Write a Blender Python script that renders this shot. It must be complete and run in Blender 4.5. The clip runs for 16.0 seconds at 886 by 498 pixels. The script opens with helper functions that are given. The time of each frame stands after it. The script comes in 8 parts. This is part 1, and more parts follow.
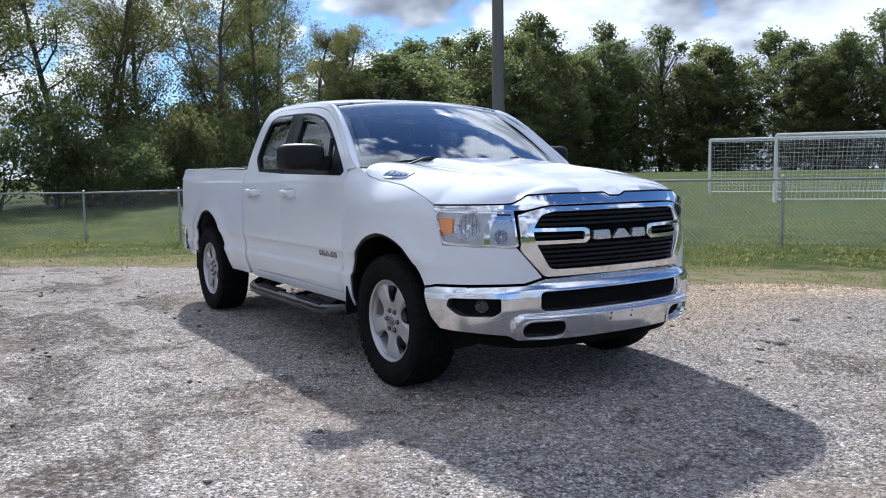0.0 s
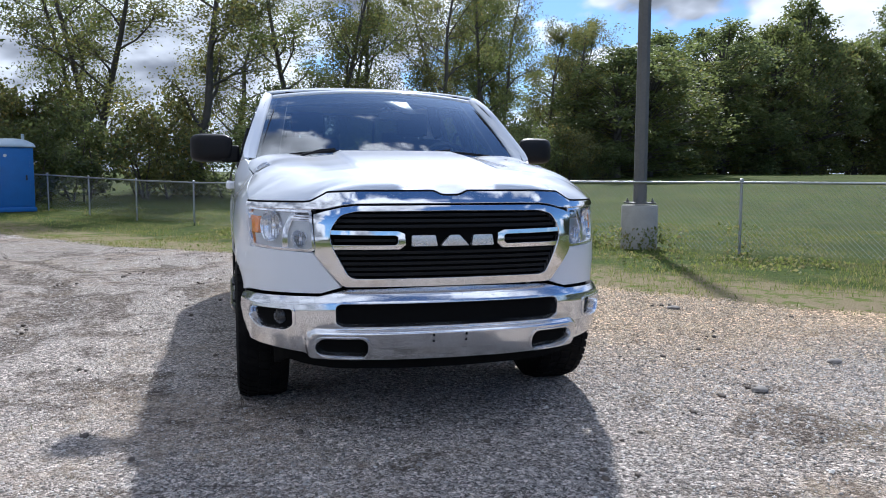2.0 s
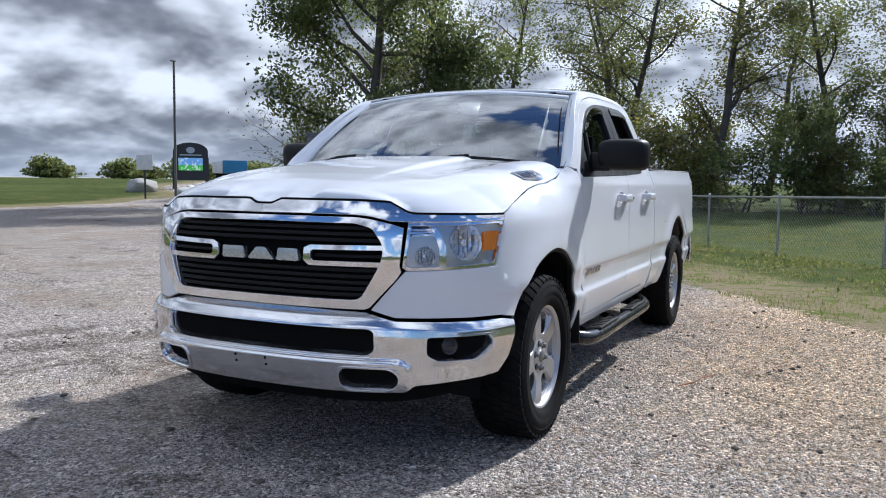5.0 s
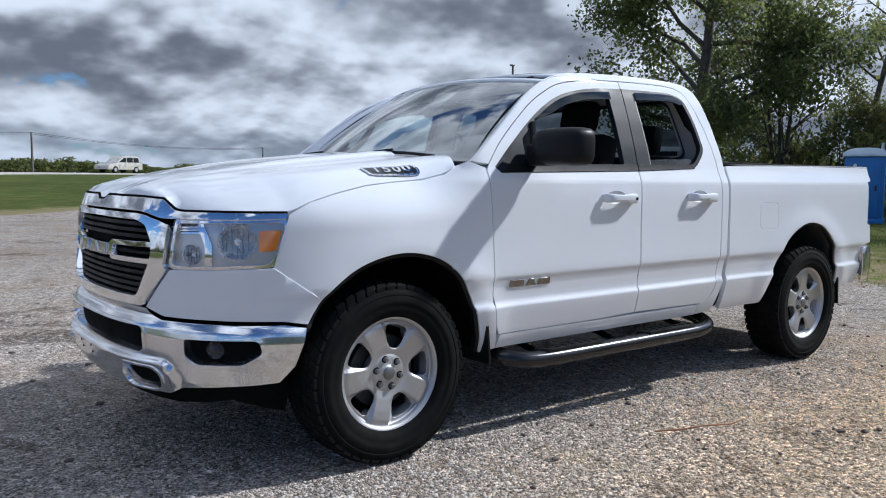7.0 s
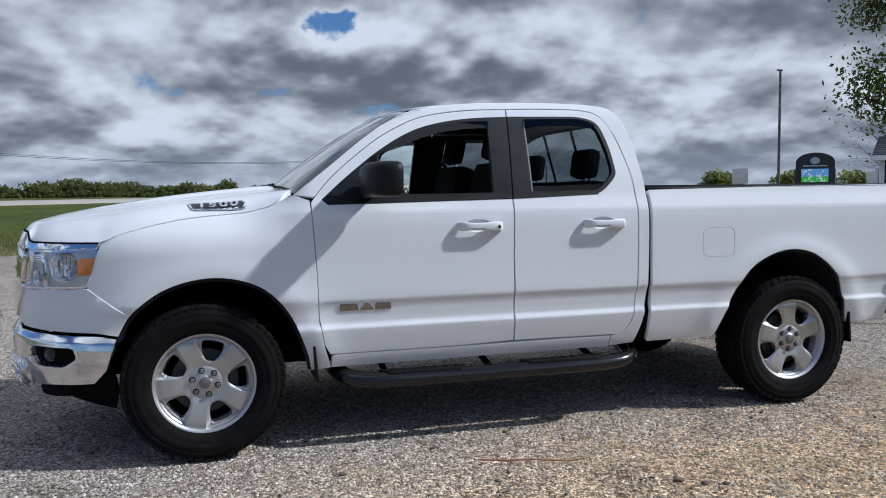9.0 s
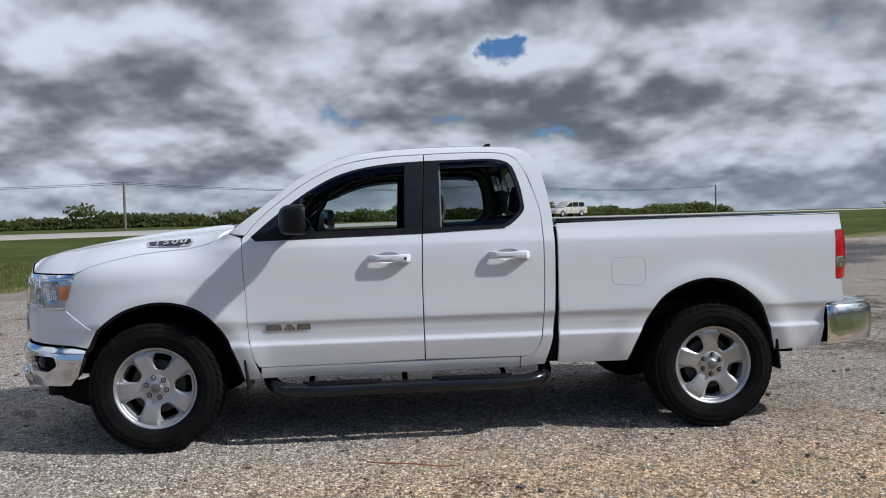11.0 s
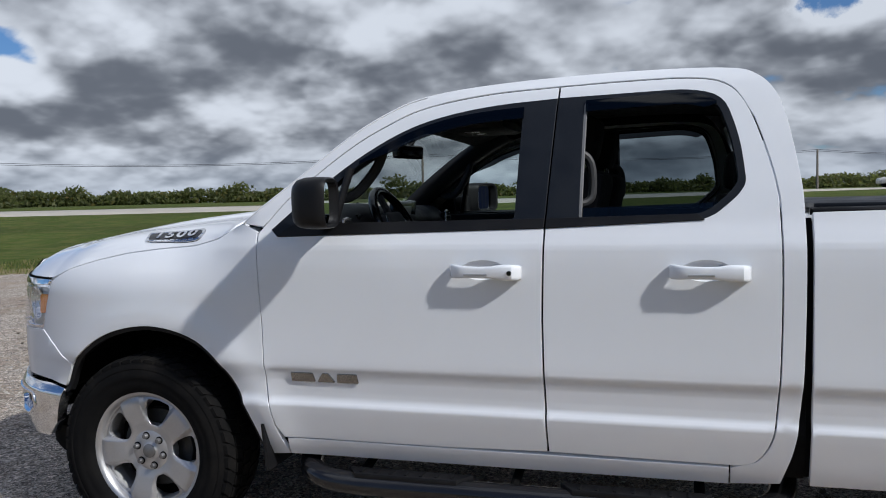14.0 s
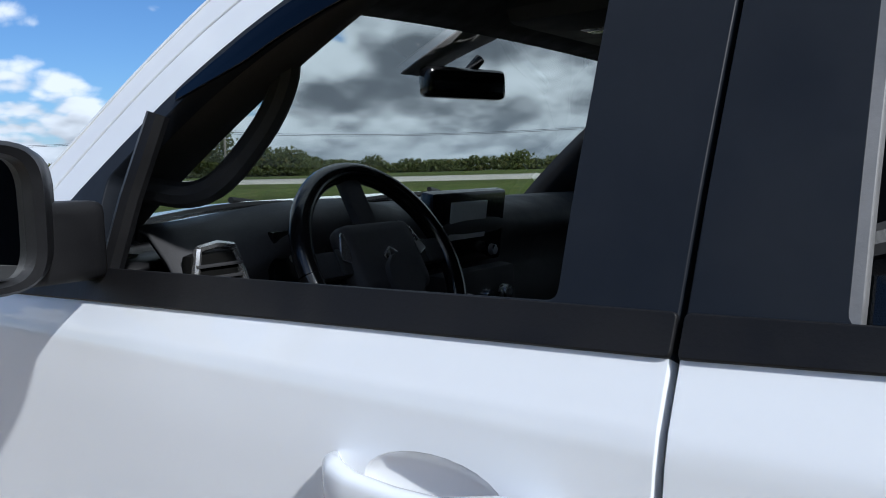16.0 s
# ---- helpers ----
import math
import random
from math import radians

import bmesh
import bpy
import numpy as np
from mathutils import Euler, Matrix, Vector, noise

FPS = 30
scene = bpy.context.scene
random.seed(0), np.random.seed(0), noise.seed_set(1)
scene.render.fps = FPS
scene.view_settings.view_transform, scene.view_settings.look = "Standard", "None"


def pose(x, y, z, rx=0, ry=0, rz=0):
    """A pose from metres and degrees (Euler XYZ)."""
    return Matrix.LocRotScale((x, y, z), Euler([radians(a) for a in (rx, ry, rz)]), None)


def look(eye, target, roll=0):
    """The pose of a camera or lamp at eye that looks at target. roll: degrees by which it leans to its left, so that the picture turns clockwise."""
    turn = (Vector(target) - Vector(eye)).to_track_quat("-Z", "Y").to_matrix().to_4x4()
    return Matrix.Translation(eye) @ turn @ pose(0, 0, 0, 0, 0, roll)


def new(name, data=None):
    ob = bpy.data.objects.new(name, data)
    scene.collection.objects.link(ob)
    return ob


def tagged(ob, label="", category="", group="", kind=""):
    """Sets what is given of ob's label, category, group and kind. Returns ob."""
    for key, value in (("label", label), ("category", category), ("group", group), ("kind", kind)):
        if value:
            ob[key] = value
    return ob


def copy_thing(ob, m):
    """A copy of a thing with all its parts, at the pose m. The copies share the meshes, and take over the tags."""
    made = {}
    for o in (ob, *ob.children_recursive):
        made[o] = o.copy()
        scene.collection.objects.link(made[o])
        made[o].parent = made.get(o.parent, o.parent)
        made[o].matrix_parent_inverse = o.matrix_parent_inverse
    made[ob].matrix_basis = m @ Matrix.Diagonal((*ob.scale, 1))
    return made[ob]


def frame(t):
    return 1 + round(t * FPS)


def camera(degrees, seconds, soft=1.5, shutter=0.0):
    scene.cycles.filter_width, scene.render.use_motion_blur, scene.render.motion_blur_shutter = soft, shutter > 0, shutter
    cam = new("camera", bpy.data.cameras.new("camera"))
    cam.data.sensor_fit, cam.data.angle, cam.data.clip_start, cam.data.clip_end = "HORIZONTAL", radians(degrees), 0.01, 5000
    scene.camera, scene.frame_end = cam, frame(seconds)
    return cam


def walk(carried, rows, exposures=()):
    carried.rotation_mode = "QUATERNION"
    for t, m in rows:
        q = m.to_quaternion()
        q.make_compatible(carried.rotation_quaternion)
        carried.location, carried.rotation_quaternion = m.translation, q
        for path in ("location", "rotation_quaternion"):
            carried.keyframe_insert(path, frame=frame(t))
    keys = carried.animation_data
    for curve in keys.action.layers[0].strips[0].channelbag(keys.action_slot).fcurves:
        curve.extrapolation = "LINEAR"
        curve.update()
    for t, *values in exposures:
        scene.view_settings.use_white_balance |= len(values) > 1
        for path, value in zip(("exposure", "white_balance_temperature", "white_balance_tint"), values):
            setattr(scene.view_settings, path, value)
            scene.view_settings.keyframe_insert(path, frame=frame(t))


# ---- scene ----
cam = camera(57.8, 16.0, soft=1.0)

PATH = [
    (0, (4.269, -3.351, 1.297), (2.6, -2.265, 1.111), -0.8),
    (0.5, (4.448, -2.818, 1.327), (2.715, -1.839, 1.125), -0.2),
    (1, (4.594, -2.236, 1.294), (2.799, -1.38, 1.086), 0.2),
    (1.5, (4.63, -1.628, 1.265), (2.77, -0.921, 1.064), 0.3),
    (2, (4.66, -1.029, 1.269), (2.736, -0.516, 1.079), 0.2),
    (2.5, (4.666, -0.421, 1.281), (2.694, -0.135, 1.107), 0.4),
    (3, (4.583, 0.183, 1.266), (2.589, 0.228, 1.11), 0.8),
    (3.5, (4.464, 0.729, 1.275), (2.478, 0.546, 1.131), 1.1),
    (4, (4.23, 1.266, 1.255), (2.283, 0.837, 1.105), 1.1),
    (4.5, (3.988, 1.759, 1.243), (2.106, 1.102, 1.084), 0.7),
    (4.7, (3.902, 1.943, 1.263), (2.051, 1.202, 1.099), 0.7),
    (6.8, (2.197, 3.735, 1.261), (0.905, 2.218, 1.089), 0.4),
    (7, (1.965, 3.867, 1.276), (0.742, 2.295, 1.096), 0.6),
    (7.5, (1.454, 4.238, 1.27), (0.392, 2.551, 1.103), 0.2),
    (8, (0.924, 4.562, 1.335), (0.025, 2.785, 1.153), 0.3),
    (8.5, (0.461, 4.885, 1.322), (-0.276, 3.032, 1.167), -0.3),
    (9, (0.004, 5.158, 1.352), (-0.575, 3.249, 1.213), -0.6),
    (9.5, (-0.405, 5.408, 1.345), (-0.846, 3.46, 1.239), -0.9),
    (11.8, (-1.827, 6.171, 1.431), (-1.811, 4.172, 1.384), -1.4),
    (12, (-1.919, 6.116, 1.394), (-1.844, 4.118, 1.361), -1.3),
    (12.5, (-1.995, 5.696, 1.377), (-1.778, 3.709, 1.318), -1.5),
    (13, (-2.083, 5.087, 1.457), (-1.743, 3.12, 1.326), -1.6),
    (13.5, (-2.098, 4.434, 1.376), (-1.652, 2.487, 1.268), -1.2),
    (14, (-2.141, 3.773, 1.439), (-1.573, 1.86, 1.308), -1.4),
    (14.5, (-2.155, 3.155, 1.414), (-1.448, 1.287, 1.31), -1.1),
    (15, (-2.141, 2.553, 1.428), (-1.283, 0.749, 1.318), -1.1),
    (15.5, (-2.039, 2.006, 1.424), (-1.008, 0.297, 1.297), -0.9),
    (16, (-1.903, 1.561, 1.468), (-0.718, -0.038, 1.273), -1.5),
]
EXPOSURES = [(0.0, 0.42, 5680, 10.5), (4.5, 0.33, 5760, 10.5), (7.5, 0.0, 5720, 9), (13.0, -0.22, 6130, 10), (15.0, -0.18, 5960, 8.5), (16.0, 0.12, 5820, 7.5)]
walk(cam, [(t, look(eye, target, roll)) for t, eye, target, roll in PATH], EXPOSURES)

# ---- world, sun ----
SUN_WAY = Vector((-1.15, 0.40, 1.0)).normalized()      # towards the sun
SUN_EL = math.asin(SUN_WAY.z)
SUN_AZ = math.atan2(SUN_WAY.y, SUN_WAY.x)


class Nodes:
    """A short hand for node trees."""

    def __init__(self, tree):
        self.tree = tree
        tree.nodes.clear()

    def add(self, kind, _props=None, **sockets):
        n = self.tree.nodes.new(kind)
        p = _props or {}
        if "operation" in p:
            n.operation = p["operation"]
        if "use_clamp" in p:
            n.use_clamp = p["use_clamp"]
        if "data_type" in p:
            n.data_type, n.blend_type = p["data_type"], p["blend_type"]
        if "interpolation_type" in p:
            n.interpolation_type = p["interpolation_type"]
        if "attribute_name" in p:
            n.attribute_name = p["attribute_name"]
        for key, value in sockets.items():
            self.put(n, key, value)
        return n

    def put(self, n, key, value):
        name = key.replace("_", " ")
        sock = n.inputs[int(key[1:])] if key[0] == "i" and key[1:].isdigit() else n.inputs[name]
        if isinstance(value, bpy.types.NodeSocket):
            self.tree.links.new(value, sock)
        elif isinstance(value, bpy.types.Node):
            self.tree.links.new(value.outputs[0], sock)
        else:
            sock.default_value = value

    def math(self, op, a, b=0.0, c=None, clamp=False):
        n = self.add("ShaderNodeMath", dict(operation=op, use_clamp=clamp), i0=a, i1=b)
        if c is not None:
            self.put(n, "i2", c)
        return n.outputs[0]

    def vmath(self, op, a, b=(0, 0, 0)):
        return self.add("ShaderNodeVectorMath", dict(operation=op), i0=a, i1=b).outputs[0]

    def noise(self, vec, scale, detail=4.0, rough=0.55, dist=0.0):
        n = self.add("ShaderNodeTexNoise", None, Vector=vec, Scale=scale, Detail=detail, Roughness=rough, Distortion=dist)
        return n.outputs["Fac"]

    def step(self, x, lo, hi, a=0.0, b=1.0):
        n = self.add("ShaderNodeMapRange", dict(interpolation_type="SMOOTHSTEP"), i0=x, i1=lo, i2=hi, i3=a, i4=b)
        return n.outputs[0]

    def mix(self, fac, a, b, blend="MIX"):
        n = self.add("ShaderNodeMix", dict(data_type="RGBA", blend_type=blend))
        self.put(n, "i0", fac)
        for k, value in ((6, a), (7, b)):
            if isinstance(value, (tuple, list)) and len(value) == 3:
                value = (*value, 1.0)
            self.put(n, "i%d" % k, value)
        return n.outputs[2]


def build_world():
    world = bpy.data.worlds.new("sky")
    scene.world = world
    world.use_nodes = True
    n = Nodes(world.node_tree)
    coord = n.add("ShaderNodeTexCoord").outputs["Generated"]
    sky = n.add("ShaderNodeTexSky")
    sky.sky_type, sky.sun_disc = "NISHITA", False
    sky.sun_elevation, sky.sun_rotation = SUN_EL, math.pi / 2 - SUN_AZ
    sky.altitude, sky.air_density, sky.dust_density, sky.ozone_density = 200.0, 1.0, 0.6, 2.5
    sep = n.add("ShaderNodeSeparateXYZ", None, Vector=coord)
    up = n.math("MAXIMUM", sep.outputs[2], 0.0)

    def density(lift, fine):
        """Cloud thickness; smaller and flatter towards the horizon."""
        h = n.math("MULTIPLY_ADD", up, 1.0 + 4.0 * lift, lift * 0.25)
        scale = n.math("MULTIPLY_ADD", n.math("POWER", 2.718, n.math("MULTIPLY", h, -4.4)), 2.0, 1.60)
        flat = n.add("ShaderNodeCombineXYZ", None, X=n.math("MULTIPLY", sep.outputs[0], scale), Y=n.math("MULTIPLY", sep.outputs[1], scale), Z=n.math("MULTIPLY_ADD", h, 0.8, SKY_SEED))
        big = n.noise(flat, 0.66, 2.0, 0.5, 0.25)
        lump = n.noise(flat, 1.7, fine, 0.50, 0.35)
        puff = n.add("ShaderNodeTexVoronoi", None, Vector=flat, Scale=2.9, Detail=3.0, Roughness=0.55, Randomness=1.0).outputs["Distance"]
        return n.math("MULTIPLY_ADD", puff, -0.15, n.math("MULTIPLY_ADD", big, 0.62, n.math("MULTIPLY_ADD", lump, 0.42, 0.092)))

    def gap(way, wide):
        """A hole in the cloud towards a place in the sky."""
        way = Vector(way).normalized()
        turn = n.add("ShaderNodeVectorMath", dict(operation="DOT_PRODUCT"), i0=coord, i1=tuple(way)).outputs["Value"]
        return n.step(turn, math.cos(radians(wide)), math.cos(radians(wide * 0.25)))

    def slot(way, across, high):
        """A small ragged opening, wider than high."""
        way = Vector(way).normalized()
        side = way.cross(Vector((0, 0, 1))).normalized()
        ragged = n.noise(coord, 22.0, 5.0, 0.62)
        a = n.math("DIVIDE", n.add("ShaderNodeVectorMath", dict(operation="DOT_PRODUCT"), i0=coord, i1=tuple(side)).outputs["Value"], across)
        b = n.math("DIVIDE", n.math("SUBTRACT", sep.outputs[2], way.z), high)
        r = n.math("MULTIPLY_ADD", n.math("SUBTRACT", ragged, 0.5), 3.4, n.math("ADD", n.math("POWER", n.math("ABSOLUTE", a), 2.0), n.math("POWER", n.math("ABSOLUTE", b), 2.0)))
        front = n.math("GREATER_THAN", n.add("ShaderNodeVectorMath", dict(operation="DOT_PRODUCT"), i0=coord, i1=tuple(way)).outputs["Value"], 0.0)
        return n.math("MULTIPLY", n.step(r, 3.2, -0.6), front)

    dens = density(0.0, 8.0)
    soft, above, top = density(0.0, 4.0), density(0.034, 4.0), density(0.090, 2.4)
    # nearly closed to the south, broken to the east, the north-west and overhead
    local = n.math("ADD", dens, n.math("MULTIPLY", sep.outputs[1], -0.098))
    for way, wide, amount in (((0.80, -0.52, 0.30), 19.0, 0.13), ((-0.68, 0.67, 0.28), 28.0, -0.16), ((0.85, 0.05, 0.52), 34.0, 0.13), ((0.69, -0.708, 0.15), 3.0, 0.10)):
        local = n.math("SUBTRACT", local, n.math("MULTIPLY", gap(way, wide), amount))
    local = n.math("SUBTRACT", local, n.math("MULTIPLY", n.math("POWER", up, 2.0), 0.05))
    local = n.math("SUBTRACT", local, n.math("MULTIPLY", slot((-0.170, -0.967, 0.198), 0.046, 0.019), 0.23))
    cover = n.step(local, 0.362, 0.412)
    # lit from above: upper flanks and thin rims are white, the deep undersides grey
    rise = n.math("MULTIPLY_ADD", n.math("SUBTRACT", soft, above), 4.4, n.math("MULTIPLY", n.math("SUBTRACT", soft, top), 2.2))
    grain = n.math("MULTIPLY", n.math("SUBTRACT", dens, soft), 2.6)
    rim = n.step(local, 0.370, 0.500, 0.40, 0.0)
    deep = n.step(local, 0.480, 0.640, 0.0, 0.16)
    lit = n.math("SUBTRACT", n.math("ADD", n.math("ADD", rise, grain), n.math("ADD", rim, 0.42)), deep)
    lit = n.step(lit, -0.22, 1.02)
    cloud = n.mix(n.math("POWER", lit, 1.25), (0.165, 0.180, 0.210), (0.84, 0.87, 0.92))
    # clouds near the sun glow, those opposite it are lit from the front
    sunward = n.add("ShaderNodeVectorMath", dict(operation="DOT_PRODUCT"), i0=coord, i1=tuple(SUN_WAY)).outputs["Value"]
    glow = n.math("MULTIPLY", n.math("POWER", n.math("MAXIMUM", sunward, 0.0), 5.0), 0.6)
    gain = n.math("MULTIPLY_ADD", n.math("MAXIMUM", sep.outputs[0], 0.0), 0.18, n.math("MULTIPLY_ADD", n.math("POWER", up, 2.0), 0.45, n.math("ADD", glow, 1.0)))
    cloud = n.mix(1.0, cloud, n.add("ShaderNodeCombineXYZ", None, X=gain, Y=gain, Z=gain).outputs[0], "MULTIPLY")
    haze = n.step(up, 0.0, 0.085, 0.75, 0.0)
    cloud = n.mix(n.math("MULTIPLY", haze, 0.55), cloud, (0.46, 0.53, 0.63))
    blue = n.mix(1.0, sky.outputs[0], (0.060, 0.080, 0.106), "MULTIPLY")
    cover = n.math("MAXIMUM", cover, n.math("MULTIPLY", haze, 0.5))
    both = n.mix(cover, blue, cloud)
    back = n.add("ShaderNodeBackground", None, Color=both, Strength=0.87)
    out = n.add("ShaderNodeOutputWorld", None, Surface=back)
    return world


SKY_SEED = 3.7
build_world()
sun_data = bpy.data.lights.new("sun", "SUN")
sun_data.energy, sun_data.angle, sun_data.color = 4.5, radians(2.0), (1.0, 0.95, 0.87)
sun = new("sun", sun_data)
sun.matrix_world = look((0, 0, 0), tuple(-SUN_WAY))

# ---- materials ----


def material(name):
    m = bpy.data.materials.new(name)
    m.use_nodes = True
    n = Nodes(m.node_tree)
    return m, n


def finish(n, bsdf, bump=None, strength=0.3, distance=0.01):
    if bump is not None:
        b = n.add("ShaderNodeBump", None, Height=bump, Strength=strength, Distance=distance)
        n.put(bsdf, "Normal", b.outputs[0])
    n.add("ShaderNodeOutputMaterial", None, Surface=bsdf)


def simple(name, colour, rough=0.5, metal=0.0, coat=0.0, vary=0.12, scale=6.0, bump=0.0, bump_scale=120.0, spec=0.5):
    """A plain surface with faint variation at two scales."""
    m, n = material(name)
    pos = n.add("ShaderNodeTexCoord").outputs["Object"]
    a = n.noise(pos, scale, 5.0, 0.6)
    f = n.noise(pos, scale * 14, 3.0, 0.6)
    v = n.step(n.math("ADD", n.math("MULTIPLY", a, 0.7), n.math("MULTIPLY", f, 0.3)), 0.3, 0.7, 1 - vary, 1 + vary)
    col = n.mix(1.0, (*colour, 1.0), n.add("ShaderNodeCombineXYZ", None, X=v, Y=v, Z=v).outputs[0], "MULTIPLY")
    rv = n.step(a, 0.3, 0.7, max(rough * 0.8, 0.01), min(rough * 1.25, 1.0))
    b = n.add("ShaderNodeBsdfPrincipled", None, Base_Color=col, Roughness=rv, Metallic=metal, Coat_Weight=coat, Coat_Roughness=0.04, Specular_IOR_Level=spec)
    finish(n, b, n.noise(pos, bump_scale, 4.0, 0.6) if bump else None, bump, 0.002)
    return m


def glass(name, tint, base=0.05, power=4.0):
    """Thin tinted glass: see-through with a mirror-like sheen that grows towards a glancing view."""
    m, n = material(name)
    clear = n.add("ShaderNodeBsdfTransparent", None, Color=(*tint, 1.0))
    shine = n.add("ShaderNodeBsdfGlossy", None, Color=(1, 1, 1, 1), Roughness=0.0)
    facing = n.add("ShaderNodeLayerWeight", None, Blend=0.5).outputs["Facing"]
    fac = n.math("MULTIPLY_ADD", n.math("POWER", facing, power), 1.0 - base, base)
    mixed = n.add("ShaderNodeMixShader", None, i0=fac, i1=clear, i2=shine)
    n.add("ShaderNodeOutputMaterial", None, Surface=mixed)
    return m


def paint_white():
    m, n = material("white_paint")
    pos = n.add("ShaderNodeTexCoord").outputs["Object"]
    grime = n.step(n.noise(pos, 3.0, 6.0, 0.65), 0.35, 0.75, 0.0, 0.05)
    col = n.mix(grime, (0.715, 0.735, 0.775), (0.55, 0.51, 0.46))
    peel = n.noise(pos, 340.0, 2.0, 0.5)
    b = n.add("ShaderNodeBsdfPrincipled", None, Base_Color=col, Roughness=0.62, Coat_Weight=1.0, Coat_Roughness=0.022, Specular_IOR_Level=0.15)
    finish(n, b, peel, 0.012, 0.001)
    return m


def chrome(name, rough, dirt):
    m, n = material(name)
    pos = n.add("ShaderNodeTexCoord").outputs["Object"]
    spots = n.step(n.noise(pos, 38.0, 6.0, 0.7), 0.56, 0.70, 0.0, dirt)
    film = n.step(n.noise(pos, 6.0, 5.0, 0.6), 0.35, 0.75, 0.0, dirt * 0.5)
    d = n.math("MAXIMUM", spots, film)
    col = n.mix(d, (0.78, 0.78, 0.80), (0.36, 0.32, 0.27))
    b = n.add("ShaderNodeBsdfPrincipled", None, Base_Color=col, Metallic=n.math("SUBTRACT", 1.0, n.math("MULTIPLY", d, 0.6)),
              Roughness=n.math("MULTIPLY_ADD", d, 0.45, rough))
    finish(n, b, n.noise(pos, 4.0, 2.0, 0.5), 0.03, 0.004)
    return m


def rubber():
    m, n = material("tyre_rubber")
    pos = n.add("ShaderNodeTexCoord").outputs["Object"]
    dust = n.step(n.noise(pos, 9.0, 6.0, 0.65), 0.42, 0.78, 0.0, 0.35)
    col = n.mix(dust, (0.005, 0.005, 0.0054), (0.026, 0.023, 0.020))
    b = n.add("ShaderNodeBsdfPrincipled", None, Base_Color=col, Roughness=0.85, Specular_IOR_Level=0.12)
    finish(n, b, n.noise(pos, 160.0, 4.0, 0.6), 0.25, 0.002)
    return m


def ground_material():
    m, n = material("gravel_and_grass")
    pos = n.add("ShaderNodeTexCoord").outputs["Object"]
    mask = n.add("ShaderNodeAttribute", dict(attribute_name="grass")).outputs["Fac"]
    edge = n.noise(pos, 0.9, 6.0, 0.65)
    fine = n.noise(pos, 9.0, 5.0, 0.65)
    m1 = n.math("ADD", mask, n.math("MULTIPLY", n.math("SUBTRACT", edge, 0.5), 0.9))
    m1 = n.math("ADD", m1, n.math("MULTIPLY", n.math("SUBTRACT", fine, 0.5), 0.5))
    grassy = n.step(m1, 0.42, 0.58)
    # gravel: small stones in many greys and tans over dusty fines
    vor = n.add("ShaderNodeTexVoronoi", None, Vector=pos, Scale=72.0, Randomness=1.0)
    vor2 = n.add("ShaderNodeTexVoronoi", None, Vector=pos, Scale=150.0, Randomness=1.0)
    tone = n.add("ShaderNodeSeparateColor", None, Color=vor.outputs["Color"])
    tone2 = n.add("ShaderNodeSeparateColor", None, Color=vor2.outputs["Color"])
    bright = n.math("POWER", tone.outputs[0], 1.3)
    bright2 = n.math("POWER", tone2.outputs[0], 1.3)
    stone = n.mix(bright, (0.10, 0.094, 0.090), (0.80, 0.76, 0.715))
    stone2 = n.mix(bright2, (0.10, 0.090, 0.084), (0.74, 0.69, 0.63))
    stone = n.mix(n.step(tone.outputs[1], 0.45, 0.55), stone, stone2)
    patchy = n.noise(pos, 0.55, 6.0, 0.62, 0.8)
    drift = n.noise(pos, 1.7, 6.0, 0.66, 1.5)
    soil = n.mix(n.step(fine, 0.3, 0.7), (0.19, 0.150, 0.115), (0.40, 0.335, 0.27))
    soil = n.mix(n.step(drift, 0.45, 0.6), soil, n.mix(n.step(fine, 0.35, 0.65), (0.42, 0.37, 0.30), (0.26, 0.21, 0.16)))
    share = n.math("MULTIPLY_ADD", n.math("SUBTRACT", fine, 0.5), 0.45, n.math("MULTIPLY_ADD", n.math("SUBTRACT", drift, 0.5), 0.35, patchy))
    gravel = n.mix(n.step(share, 0.45, 0.66, 0.0, 0.62), stone, soil)
    # damp dark earth churned up here and there
    churn = n.add("ShaderNodeAttribute", dict(attribute_name="churn")).outputs["Fac"]
    clod = n.math("MULTIPLY_ADD", n.noise(pos, 14.0, 5.0, 0.7), 0.35, n.noise(pos, 1.1, 4.0, 0.6, 2.2))
    clod = n.math("MULTIPLY", n.step(n.math("MULTIPLY_ADD", churn, 0.26, clod), 0.72, 0.88, 0.0, 0.90), n.step(n.noise(pos, 22.0, 6.0, 0.75), 0.36, 0.58, 0.15, 1.0))
    gravel = n.mix(clod, gravel, (0.085, 0.070, 0.058))
    tint = n.step(n.noise(pos, 0.13, 3.0, 0.5), 0.3, 0.7, 0.88, 1.10)
    gravel = n.mix(1.0, gravel, n.add("ShaderNodeCombineXYZ", None, X=n.math("MULTIPLY", tint, 1.06), Y=tint, Z=n.math("MULTIPLY", tint, 0.96)).outputs[0], "MULTIPLY")
    # coarser stones between the fines; driver's side tinted warm and pale in place of a white-balance cast
    vor3 = n.add("ShaderNodeTexVoronoi", None, Vector=pos, Scale=38.0, Randomness=1.0)
    tone3 = n.add("ShaderNodeSeparateColor", None, Color=vor3.outputs["Color"]).outputs[2]
    place = n.add("ShaderNodeSeparateXYZ", None, Vector=pos)
    across = n.math("MULTIPLY_ADD", n.math("SUBTRACT", patchy, 0.5), 2.0, place.outputs[1])
    driver_side = n.math("MULTIPLY", n.step(across, 0.3, 2.0), n.step(n.math("MULTIPLY_ADD", n.math("SUBTRACT", drift, 0.5), 2.0, place.outputs[0]), 0.8, -1.6, 0.22, 1.0))
